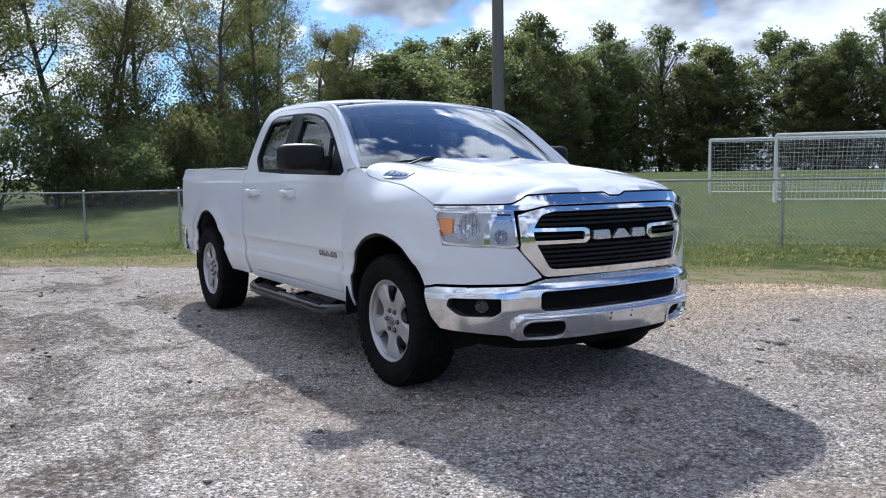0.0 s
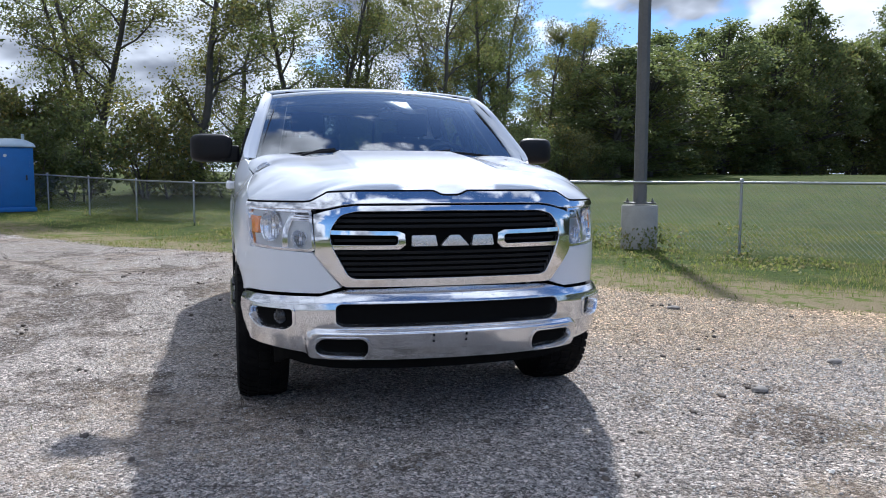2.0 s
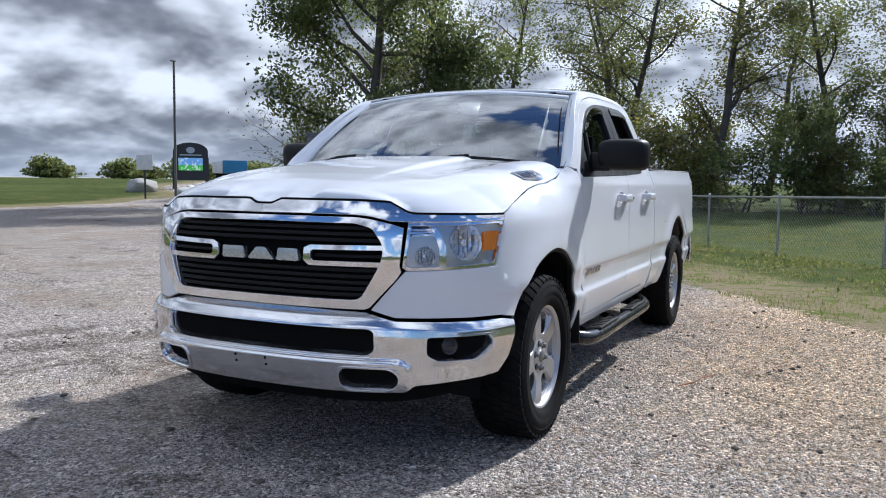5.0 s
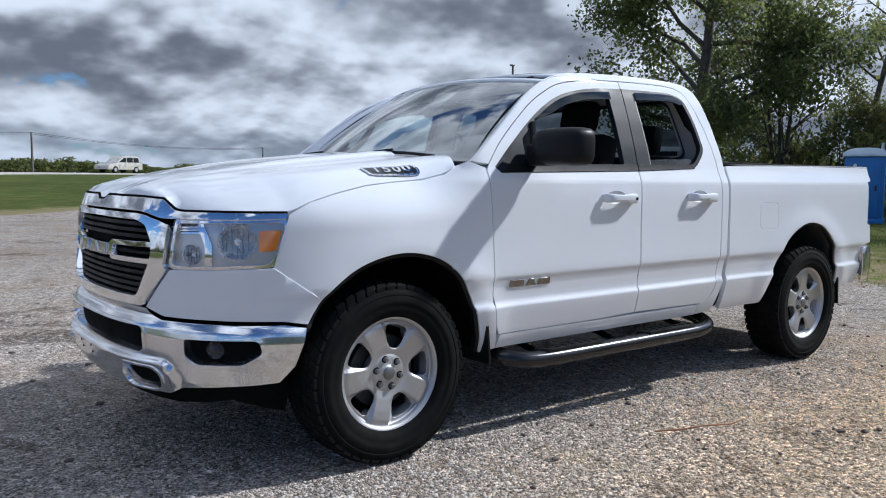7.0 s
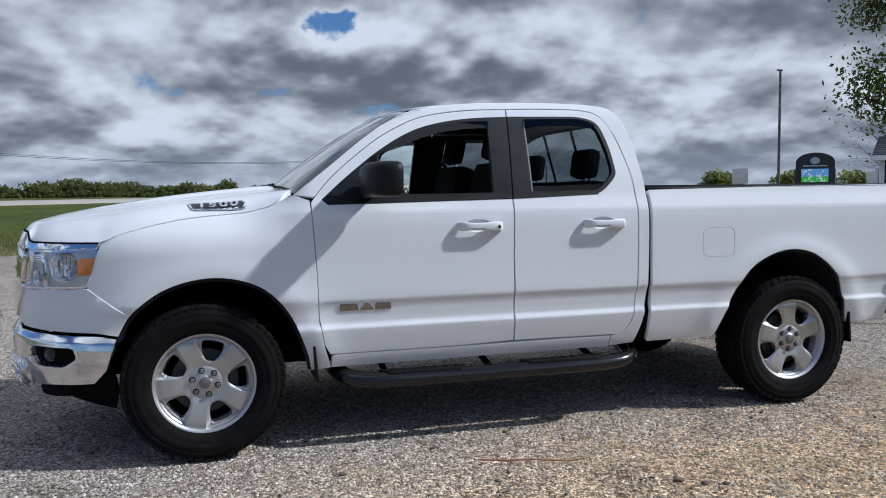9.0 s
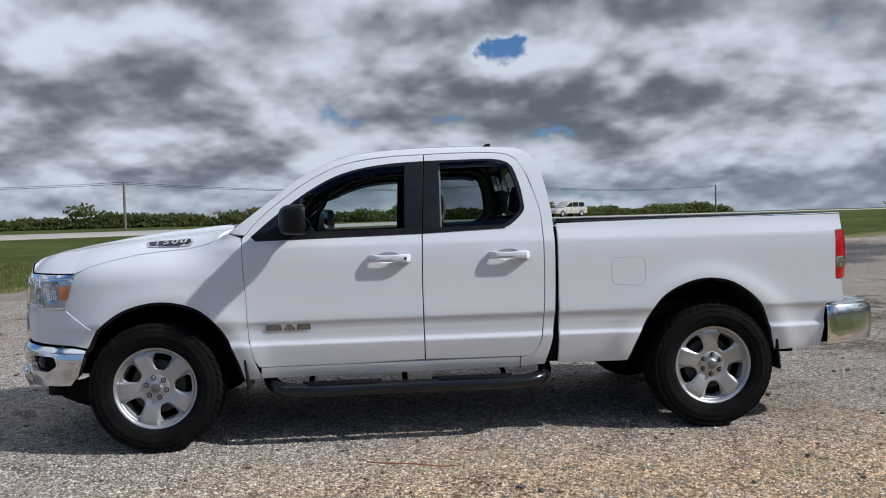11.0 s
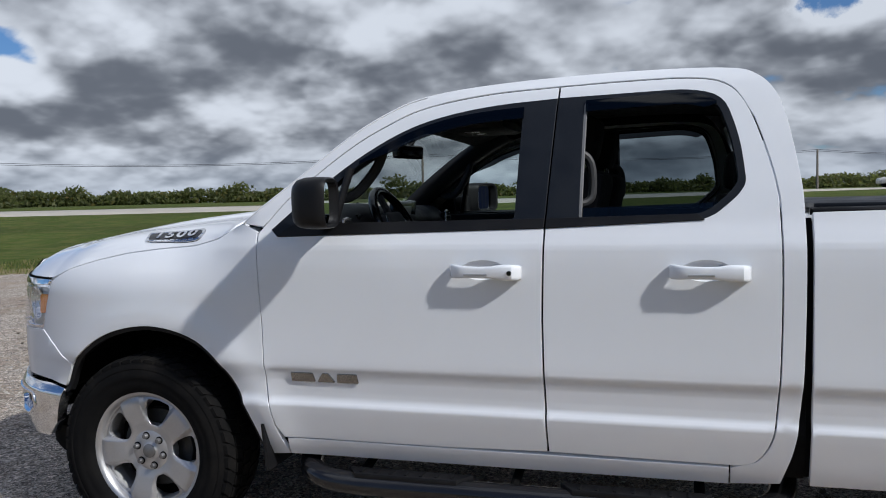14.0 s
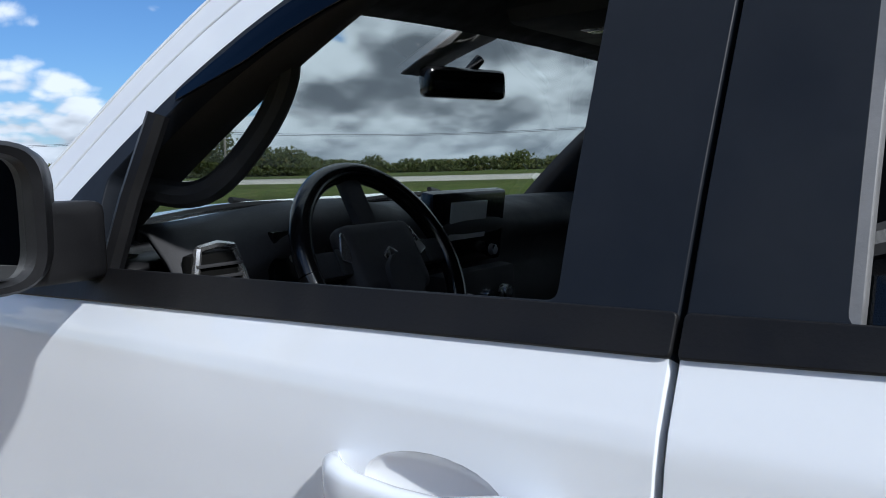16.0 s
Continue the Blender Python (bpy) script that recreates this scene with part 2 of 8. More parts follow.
    swing = n.math("MULTIPLY_ADD", driver_side, 0.26, 0.22)
    coarse = n.math("MULTIPLY_ADD", n.step(tone3, 0.1, 0.9, -1.0, 1.0), swing, 1.0)
    gravel = n.mix(1.0, gravel, n.add("ShaderNodeCombineXYZ", None, X=coarse, Y=coarse, Z=coarse).outputs[0], "MULTIPLY")
    gravel = n.mix(driver_side, gravel, n.mix(1.0, gravel, (1.40, 1.18, 0.88), "MULTIPLY"))
    # flattened straw and dead grass trodden in between the stones
    straw = n.math("MULTIPLY", n.step(n.noise(pos, 2.3, 6.0, 0.7, 0.6), 0.50, 0.64), n.step(n.noise(pos, 46.0, 4.0, 0.7), 0.40, 0.58, 0.10, 0.85))
    gravel = n.mix(n.math("MULTIPLY", straw, n.math("MULTIPLY_ADD", driver_side, 0.75, 0.15)), gravel, n.mix(n.step(fine, 0.3, 0.7), (0.30, 0.235, 0.115), (0.56, 0.46, 0.27)))
    blades = n.noise(pos, 26.0, 6.0, 0.7)
    dry = n.noise(pos, 1.3, 6.0, 0.65)
    grass = n.mix(n.step(blades, 0.3, 0.7), (0.018, 0.036, 0.005), (0.084, 0.117, 0.021))
    grass = n.mix(n.step(dry, 0.42, 0.68, 0.0, 0.55), grass, (0.130, 0.112, 0.042))
    sward = n.step(n.noise(pos, 0.16, 5.0, 0.6), 0.3, 0.7, 0.78, 1.15)
    grass = n.mix(1.0, grass, n.add("ShaderNodeCombineXYZ", None, X=sward, Y=sward, Z=sward).outputs[0], "MULTIPLY")
    worn = n.step(n.math("ADD", mask, n.math("MULTIPLY", n.math("SUBTRACT", n.noise(pos, 2.6, 6.0, 0.7, 1.0), 0.5), 1.2)), 0.95, 0.55, 0.0, 0.8)
    grass = n.mix(worn, grass, n.mix(blades, (0.13, 0.105, 0.07), (0.34, 0.29, 0.20)))
    # the weedy strip between gravel and fence: dry litter, bare soil and bright weeds
    strip = n.add("ShaderNodeAttribute", dict(attribute_name="verge")).outputs["Fac"]
    mottle = n.noise(pos, 3.4, 7.0, 0.72, 0.8)
    weedy = n.mix(n.step(mottle, 0.49, 0.59), n.mix(blades, (0.12, 0.092, 0.056), (0.36, 0.29, 0.175)), n.mix(blades, (0.045, 0.075, 0.012), (0.19, 0.215, 0.045)))
    grass = n.mix(n.math("MULTIPLY", n.step(n.math("MULTIPLY_ADD", n.math("SUBTRACT", dry, 0.5), 0.9, strip), 0.25, 0.65, 0.0, 1.0), 0.9), grass, weedy)
    col = n.mix(grassy, gravel, grass)
    height = n.math("ADD", n.math("MULTIPLY", vor.outputs["Distance"], -0.7), n.math("MULTIPLY", vor2.outputs["Distance"], -0.5))
    height = n.mix(grassy, height, n.math("MULTIPLY", blades, 1.2))
    b = n.add("ShaderNodeBsdfPrincipled", None, Base_Color=col, Roughness=1.0, Specular_IOR_Level=0.10)
    finish(n, b, height, 1.0, 0.021)
    return m


def stone_material():
    m, n = material("loose_stone")
    isl = n.add("ShaderNodeNewGeometry").outputs["Random Per Island"]
    pos = n.add("ShaderNodeTexCoord").outputs["Object"]
    ramp = n.add("ShaderNodeValToRGB", None, Fac=isl)
    el = ramp.color_ramp.elements
    el[0].position, el[0].color = 0.0, (0.12, 0.11, 0.105, 1)
    el[1].position, el[1].color = 1.0, (0.84, 0.80, 0.74, 1)
    for p, c in ((0.3, (0.30, 0.285, 0.27, 1)), (0.55, (0.45, 0.41, 0.37, 1)), (0.8, (0.63, 0.59, 0.54, 1))):
        e = el.new(p)
        e.color = c
    f = n.noise(pos, 220.0, 3.0, 0.6)
    col = n.mix(n.step(f, 0.3, 0.7, 0.0, 0.35), ramp.outputs[0], (0.2, 0.175, 0.15))
    # stones tinted tan on the driver's side for the same colour cast
    place = n.add("ShaderNodeSeparateXYZ", None, Vector=pos)
    tan = n.math("MULTIPLY", n.step(place.outputs[1], 0.6, 2.0), n.step(place.outputs[0], 0.8, -1.2))
    col = n.mix(tan, col, n.mix(1.0, col, (1.10, 0.97, 0.80), "MULTIPLY"))
    b = n.add("ShaderNodeBsdfPrincipled", None, Base_Color=col, Roughness=0.85, Specular_IOR_Level=0.3)
    finish(n, b)
    return m


def leaf_material(name, dark, light, turn=None, share=0.12):
    m, n = material(name)
    isl = n.add("ShaderNodeNewGeometry").outputs["Random Per Island"]
    obr = n.add("ShaderNodeObjectInfo").outputs["Random"]
    col = n.mix(isl, dark, light)
    if turn:
        col = n.mix(n.math("GREATER_THAN", n.math("FRACT", n.math("MULTIPLY", isl, 7.31)), 1 - share), col, turn)
    tone = n.step(obr, 0.0, 1.0, 0.82, 1.18)
    col = n.mix(1.0, col, n.add("ShaderNodeCombineXYZ", None, X=tone, Y=tone, Z=tone).outputs[0], "MULTIPLY")
    d = n.add("ShaderNodeBsdfPrincipled", None, Base_Color=col, Roughness=0.55, Specular_IOR_Level=0.35)
    t = n.add("ShaderNodeBsdfTranslucent", None, Color=n.mix(0.40, col, (0.26, 0.30, 0.08)))
    mixed = n.add("ShaderNodeMixShader", None, i0=0.60, i1=d, i2=t)
    n.add("ShaderNodeOutputMaterial", None, Surface=mixed)
    return m


PAINT = paint_white()
CHROME = chrome("chrome", 0.05, 0.10)
BUMPER_CHROME = chrome("bumper_chrome", 0.13, 0.30)
ALLOY = simple("silver_alloy", (0.47, 0.47, 0.485), 0.42, 0.8, 0.0, 0.06, 8.0)
ALLOY_DARK = simple("grey_alloy", (0.22, 0.22, 0.225), 0.4, 0.8, 0.0, 0.1, 8.0)
RUBBER = rubber()
BLACK_TRIM = simple("black_plastic", (0.008, 0.008, 0.0092), 0.48, 0.0, 0.0, 0.15, 9.0, 0.15, 240.0, spec=0.20)
GLOSS_BLACK = simple("gloss_black", (0.006, 0.006, 0.007), 0.2, 0.0, 0.2, 0.1, 5.0)
SATIN_BLACK = simple("satin_black_film", (0.0095, 0.0118, 0.0168), 0.46, 0.0, 0.0, 0.12, 5.0, spec=0.2)
CHASSIS = simple("dark_underbody", (0.006, 0.006, 0.006), 0.9, 0.0, 0.0, 0.25, 4.0, spec=0.06)
INTERIOR = simple("charcoal_interior", (0.040, 0.040, 0.044), 0.62, 0.0, 0.0, 0.15, 8.0, 0.25, 300.0, spec=0.3)
CLOTH = simple("charcoal_cloth", (0.016, 0.016, 0.018), 0.9, 0.0, 0.0, 0.2, 30.0, 0.4, 400.0, spec=0.1)
HEADLINER = simple("grey_headliner", (0.018, 0.018, 0.020), 0.9, 0.0, 0.0, 0.1, 20.0)
SILVER_TRIM = simple("silver_trim", (0.55, 0.55, 0.56), 0.25, 0.9, 0.0, 0.05, 8.0)
STEP_CHROME = simple("dark_chrome_tube", (0.022, 0.022, 0.025), 0.20, 0.6, 0.3, 0.12, 5.0)
AMBER = simple("amber_lens", (0.85, 0.25, 0.03), 0.2, 0.0, 0.6, 0.06, 20.0)
RED_LENS = simple("red_lens", (0.42, 0.012, 0.015), 0.12, 0.0, 0.8, 0.06, 20.0)
REFLECTOR = simple("lamp_reflector", (0.80, 0.81, 0.84), 0.26, 1.0, 0.0, 0.08, 30.0)
LAMP_SILVER = simple("lamp_silver", (0.50, 0.51, 0.53), 0.36, 0.95, 0.0, 0.06, 30.0)
LAMP_DARK = simple("dark_lamp_lining", (0.035, 0.036, 0.04), 0.25, 0.3, 0.0, 0.1, 20.0)
GREY_PLASTIC = simple("grey_plastic", (0.16, 0.16, 0.165), 0.5, 0.0, 0.0, 0.12, 9.0, 0.15, 240.0)
DARK_GREY = simple("dark_grey_plastic", (0.034, 0.034, 0.036), 0.5, 0.0, 0.0, 0.12, 9.0, 0.15, 240.0)
LENS = glass("clear_lens", (0.96, 0.97, 1.0), 0.05)
TINTED = glass("privacy_glass", (0.22, 0.26, 0.28), 0.03, 4.0)
DARK_CHROME = simple("dark_chrome_badge", (0.26, 0.26, 0.27), 0.14, 1.0, 0.0, 0.05, 8.0)
DISC_STEEL = simple("shaded_disc_steel", (0.07, 0.068, 0.065), 0.5, 0.6, 0.0, 0.2, 8.0)
SLAT_BLACK = simple("matt_black_slat", (0.007, 0.007, 0.008), 0.5, 0.0, 0.0, 0.1, 5.0, spec=0.2)
SCREEN_GLASS = glass("windscreen_glass", (0.92, 1.0, 0.97), 0.25, 3.2)
SIDE_GLASS = glass("side_glass", (0.74, 0.83, 0.82), 0.06)
VISOR_GLASS = glass("smoked_acrylic", (0.05, 0.053, 0.058), 0.03)
MIRROR = simple("mirror_glass", (0.86, 0.88, 0.90), 0.01, 1.0, 0.0, 0.0, 5.0)
GROUND = ground_material()
STONE = stone_material()

# ---- geometry helpers ----


def mesh_object(name, verts, faces, mat, parent=None, label="", smooth=True, normals=None):
    me = bpy.data.meshes.new(name)
    me.from_pydata([tuple(map(float, v)) for v in verts], [], [tuple(map(int, f)) for f in faces])
    me.materials.append(mat)
    me.polygons.foreach_set("use_smooth", np.full(len(me.polygons), bool(smooth)))
    me.update()
    if normals is not None:
        me.normals_split_custom_set_from_vertices([tuple(map(float, n)) for n in normals])
    ob = new(name, me)
    if parent is not None:
        ob.parent = parent
    if label:
        ob["label"] = label
    return ob


def part(name, bm, mat, parent, label="", smooth=False):
    """Links a bmesh as one mesh object under a thing or part."""
    me = bpy.data.meshes.new(name)
    bm.to_mesh(me)
    bm.free()
    me.materials.append(mat)
    me.polygons.foreach_set("use_smooth", np.full(len(me.polygons), bool(smooth)))
    if smooth:
        me.set_sharp_from_angle(angle=radians(38))
    ob = new(name, me)
    if parent is not None:
        ob.parent = parent
    if label:
        ob["label"] = label
    return ob


def add_box(bm, centre, size, bevel=0.0, turn=None, segments=2):
    """A bevelled box inside a bmesh."""
    made = bmesh.ops.create_cube(bm, size=1.0)
    vs = made["verts"]
    m = Matrix.Translation(centre) @ (turn.to_4x4() if turn is not None else Matrix.Identity(4)) @ Matrix.Diagonal((*size, 1.0))
    bmesh.ops.transform(bm, matrix=m, verts=vs)
    if bevel > 0:
        es = list({e for v in vs for e in v.link_edges})
        bmesh.ops.bevel(bm, geom=es, offset=bevel, offset_type="OFFSET", segments=segments, profile=0.6, affect="EDGES", clamp_overlap=True)


def box(name, centre, size, mat, parent, bevel=0.006, label="", turn=None, smooth=True):
    bm = bmesh.new()
    add_box(bm, centre, size, bevel, turn)
    return part(name, bm, mat, parent, label, smooth)


def add_tube(bm, path, radius, sides=10, squash=1.0, caps=True):
    """A tube along points; radius may be a list."""
    pts = [Vector(p) for p in path]
    radii = radius if isinstance(radius, (list, tuple)) else [radius] * len(pts)
    rings, ref = [], None
    for i, p in enumerate(pts):
        t = (pts[min(i + 1, len(pts) - 1)] - pts[max(i - 1, 0)]).normalized()
        if ref is None:
            ref = t.cross(Vector((0, 0, 1))) if abs(t.z) < 0.9 else t.cross(Vector((0, 1, 0)))
        a = (ref - t * ref.dot(t)).normalized()
        ref = a
        b = t.cross(a)
        ring = []
        for k in range(sides):
            w = 2 * math.pi * k / sides
            ring.append(bm.verts.new(p + float(radii[i]) * (math.cos(w) * a + squash * math.sin(w) * b)))
        rings.append(ring)
    for r0, r1 in zip(rings, rings[1:]):
        for k in range(sides):
            bm.faces.new((r0[k], r0[(k + 1) % sides], r1[(k + 1) % sides], r1[k]))
    if caps and sides > 2:
        bm.faces.new(list(reversed(rings[0])))
        bm.faces.new(rings[-1])


def tube(name, path, radius, mat, parent, sides=10, label="", squash=1.0):
    bm = bmesh.new()
    add_tube(bm, path, radius, sides, squash)
    bmesh.ops.recalc_face_normals(bm, faces=bm.faces)
    return part(name, bm, mat, parent, label, True)


def add_lathe(bm, profile, steps=48, axis="y"):
    """Turns (radius, along) points round an axis."""
    rings = []
    for r, h in profile:
        ring = []
        for k in range(steps):
            w = 2 * math.pi * k / steps
            c, s = r * math.cos(w), r * math.sin(w)
            ring.append(bm.verts.new((c, h, s) if axis == "y" else (c, s, h)))
        rings.append(ring)
    for r0, r1 in zip(rings, rings[1:]):
        for k in range(steps):
            bm.faces.new((r0[k], r0[(k + 1) % steps], r1[(k + 1) % steps], r1[k]))
    return rings


def add_prism(bm, outline, y0, y1, axis="y", bevel=0.0):
    """A flat outline pushed out along an axis. The outline lies in x, z (axis y), y, z (axis x) or x, y (axis z)."""
    def at(a, b, h):
        return (a, h, b) if axis == "y" else ((h, a, b) if axis == "x" else (a, b, h))
    lo = [bm.verts.new(at(a, b, y0)) for a, b in outline]
    hi = [bm.verts.new(at(a, b, y1)) for a, b in outline]
    n = len(outline)
    fs = [bm.faces.new(lo), bm.faces.new(list(reversed(hi)))]
    for k in range(n):
        fs.append(bm.faces.new((lo[k], hi[k], hi[(k + 1) % n], lo[(k + 1) % n])))
    bmesh.ops.recalc_face_normals(bm, faces=fs)
    if bevel:
        es = list({e for f in fs for e in f.edges})
        bmesh.ops.bevel(bm, geom=es, offset=bevel, offset_type="OFFSET", segments=2, profile=0.6, affect="EDGES", clamp_overlap=True)


def smoothstep(lo, hi, x):
    t = np.clip((np.asarray(x, float) - lo) / (hi - lo), 0.0, 1.0)
    return t * t * (3 - 2 * t)


def rounded(points, radius, steps=5):
    """A closed outline with its corners rounded."""
    out, n = [], len(points)
    for i in range(n):
        p, a, b = (np.array(points[k % n], float) for k in (i, i - 1, i + 1))
        r = radius[i] if isinstance(radius, (list, tuple)) else radius
        la, lb = np.linalg.norm(a - p), np.linalg.norm(b - p)
        r = min(r, la * 0.48, lb * 0.48)
        if r <= 1e-5:
            out.append(tuple(p))
            continue
        s, e = p + (a - p) / la * r, p + (b - p) / lb * r
        for t in np.linspace(0, 1, steps):
            out.append(tuple((1 - t) ** 2 * s + 2 * t * (1 - t) * p + t * t * e))
    return out


def curve_through(points, per=6):
    """An open line made smooth (Catmull-Rom)."""
    p = [np.array(q, float) for q in points]
    p = [2 * p[0] - p[1]] + p + [2 * p[-1] - p[-2]]
    out = []
    for i in range(1, len(p) - 2):
        for t in np.linspace(0, 1, per, endpoint=False):
            a, b, c, d = p[i - 1:i + 3]
            out.append(tuple(0.5 * (2 * b + (c - a) * t + (2 * a - 5 * b + 4 * c - d) * t * t + (3 * b - a - 3 * c + d) * t ** 3)))
    out.append(tuple(p[-2]))
    return out


def inside(px, py, loop):
    """Which points lie in a closed outline."""
    res = np.zeros(len(px), bool)
    n = len(loop)
    for i in range(n):
        (x0, y0), (x1, y1) = loop[i], loop[(i + 1) % n]
        if y0 == y1:
            continue
        cross = ((y0 > py) != (y1 > py)) & (px < (x1 - x0) * (py - y0) / (y1 - y0) + x0)
        res ^= cross
    return res


def refine(loop, step):
    out = []
    for i in range(len(loop)):
        a, b = np.array(loop[i], float), np.array(loop[(i + 1) % len(loop)], float)
        d = np.linalg.norm(b - a)
        if d < 1e-6:
            continue
        k = max(1, int(math.ceil(d / step)))
        out += [tuple(a + (b - a) * j / k) for j in range(k)]
    return out


from mathutils.geometry import delaunay_2d_cdt


def panel(name, outline, surface, mat, parent, step=0.04, thick=0.012, holes=(), label="", sz=None, centre=(-1.8, 0.0, 0.9)):
    """A sheet-metal panel: an outline in two parameters laid on a smooth surface, with turned-in edges."""
    sz = sz or step
    loops = [refine(outline, step * 0.8)] + [refine(h, step * 0.8) for h in holes]
    pts, edges, spans = [], [], []
    for lp in loops:
        s = len(pts)
        pts += lp
        edges += [(s + i, s + (i + 1) % len(lp)) for i in range(len(lp))]
        spans.append((s, len(lp)))
    arr = np.array(pts)
    (u0, v0), (u1, v1) = arr.min(0), arr.max(0)
    gu, gv = np.meshgrid(np.arange(u0 + step / 2, u1, step), np.arange(v0 + sz / 2, v1, sz))
    gu, gv = gu.ravel(), gv.ravel()
    ok = inside(gu, gv, loops[0])
    for lp in loops[1:]:
        ok &= ~inside(gu, gv, lp)
    gu, gv = gu[ok], gv[ok]
    if len(gu):
        near = np.full(len(gu), 9.0)
        for q in arr:
            near = np.minimum(near, np.hypot(gu - q[0], gv - q[1]))
        keep = near > 0.42 * min(step, sz)
        pts = pts + list(zip(gu[keep], gv[keep]))
    cv, _, cf, ov, _, _ = delaunay_2d_cdt([Vector(p) for p in pts], edges, [], 0, 1e-6)
    where = {}
    for i, olds in enumerate(ov):
        for o in olds:
            where[o] = i
    uv = np.array([(v.x, v.y) for v in cv])
    tri = np.array([tuple(f) for f in cf])
    mid = uv[tri].mean(1)
    ok = inside(mid[:, 0], mid[:, 1], loops[0])
    for lp in loops[1:]:
        ok &= ~inside(mid[:, 0], mid[:, 1], lp)
    tri = tri[ok]
    P = surface(uv[:, 0], uv[:, 1])
    e = 2e-3
    du = (surface(uv[:, 0] + e, uv[:, 1]) - surface(uv[:, 0] - e, uv[:, 1]))
    dv = (surface(uv[:, 0], uv[:, 1] + e) - surface(uv[:, 0], uv[:, 1] - e))
    N = np.cross(du, dv)
    N /= np.linalg.norm(N, axis=1, keepdims=True) + 1e-12
    if (N * (P - np.array(centre))).sum() < 0:
        N = -N
    fn = np.cross(P[tri[:, 1]] - P[tri[:, 0]], P[tri[:, 2]] - P[tri[:, 0]])
    flip = (fn * N[tri].mean(1)).sum(1) < 0
    tri[flip] = tri[flip][:, ::-1]
    V, F, NN = list(P), [tuple(t) for t in tri], list(N)
    for s, k in spans:
        loop = [where[s + i] for i in range(k)]
        q, m = P[loop], N[loop]
        t = np.roll(q, -1, 0) - np.roll(q, 1, 0)
        side = np.cross(t, m)
        side /= np.linalg.norm(side, axis=1, keepdims=True) + 1e-12
        test = uv[loop]
        # the rim faces away from the sheet
        c = np.roll(test, -1, 0) - np.roll(test, 1, 0)
        nrm = np.stack([c[:, 1], -c[:, 0]], 1) * 1e-3 / (np.linalg.norm(c, axis=1, keepdims=True) + 1e-12)
        pin = surface(test[:, 0] + nrm[:, 0], test[:, 1] + nrm[:, 1]) - q
        within = inside(test[:, 0] + nrm[:, 0], test[:, 1] + nrm[:, 1], loops[0])
        sign = np.sign((pin * side).sum()) * (-1 if within.mean() > 0.5 and s == 0 else 1)
        if s:
            hole = inside(test[:, 0] + nrm[:, 0], test[:, 1] + nrm[:, 1], loops[spans.index((s, k))])
            sign = np.sign((pin * side).sum()) * (1 if hole.mean() > 0.5 else -1)
        side = side * (sign or 1)
        b = len(V)
        r = min(0.0025, thick * 0.3)
        rings = ((q, 0.35 * side + m), (q + side * r * 0.6 - m * r, side + 0.25 * m), (q + side * r * 0.6 - m * thick, side))
        for pos, nor in rings:
            V += list(pos)
            NN += list(nor / np.linalg.norm(nor, axis=1, keepdims=True))
        for a in range(2):
            for i in range(k):
                j = (i + 1) % k
                f = (b + a * k + i, b + a * k + j, b + (a + 1) * k + j, b + (a + 1) * k + i)
                g = np.cross(np.array(V[f[1]]) - V[f[0]], np.array(V[f[3]]) - V[f[0]])
                F.append(f if g @ NN[f[3]] > 0 else f[::-1])
    return mesh_object(name, V, F, mat, parent, label, True, NN)


def sheet(name, grid, mat, parent=None, label="", thick=0.0, flip=False):
    """A smooth surface from rows of points; thick gives it a back."""
    g = np.array(grid, float)
    a, b = g.shape[:2]
    V = list(g.reshape(-1, 3))
    F = []
    for i in range(a - 1):
        for j in range(b - 1):
            f = (i * b + j, i * b + j + 1, (i + 1) * b + j + 1, (i + 1) * b + j)
            F.append(f[::-1] if flip else f)
    ob = mesh_object(name, V, F, mat, parent, label, True)
    if thick:
        mod = ob.modifiers.new("thickness", "SOLIDIFY")
        mod.thickness, mod.offset = thick, -1.0
    return ob


def empty(name, at=(0, 0, 0), rz=0.0):
    ob = new(name)
    ob.matrix_world = pose(*at, 0, 0, rz)
    return ob


# ---- ground ----
def ground_height(x, y):
    r = np.hypot(x, y)
    dip = np.exp(-((x + 17.0) ** 2 + (y + 1.5) ** 2) / 60.0)
    return 1.15 * smoothstep(15.0, 80.0, r) - 0.16 * dip


FENCE_AT, FENCE_WAY = np.array((-8.723, 4.858)), np.array((0.788, 0.616))
LOT_EDGE = [(26, 26), (6, 10.6), (-0.4, 5.25), (-3.0, 3.35), (-7.6, 0.25), (-11.0, -3.1), (-17.5, -7.8), (-20.6, -10.9), (-20.9, -14.6), (-23.5, -17.0), (-33, -20.0),
            (-60, -42), (-62, -52), (-36, -38), (-31, -31), (-29.5, -28.6), (-20, -24.6), (-5, -24.2), (1.5, -18.5), (7.2, -12.3), (11.5, -10.0), (30, 6), (34, 20)]


def edge_distance(x, y, loop):
    best = np.full(x.shape, 1e9)
    for (x0, y0), (x1, y1) in zip(loop, loop[1:] + loop[:1]):
        dx, dy = x1 - x0, y1 - y0
        t = np.clip(((x - x0) * dx + (y - y0) * dy) / (dx * dx + dy * dy), 0, 1)
        best = np.minimum(best, np.hypot(x - x0 - t * dx, y - y0 - t * dy))
    return best


def lot_mask(x, y):
    """0 on the gravel, 1 on the grass, with a soft edge."""
    d = edge_distance(x, y, LOT_EDGE)
    d = np.where(inside(x, y, LOT_EDGE), -d, d)
    return np.clip(0.5 + d / 1.3, 0, 1)


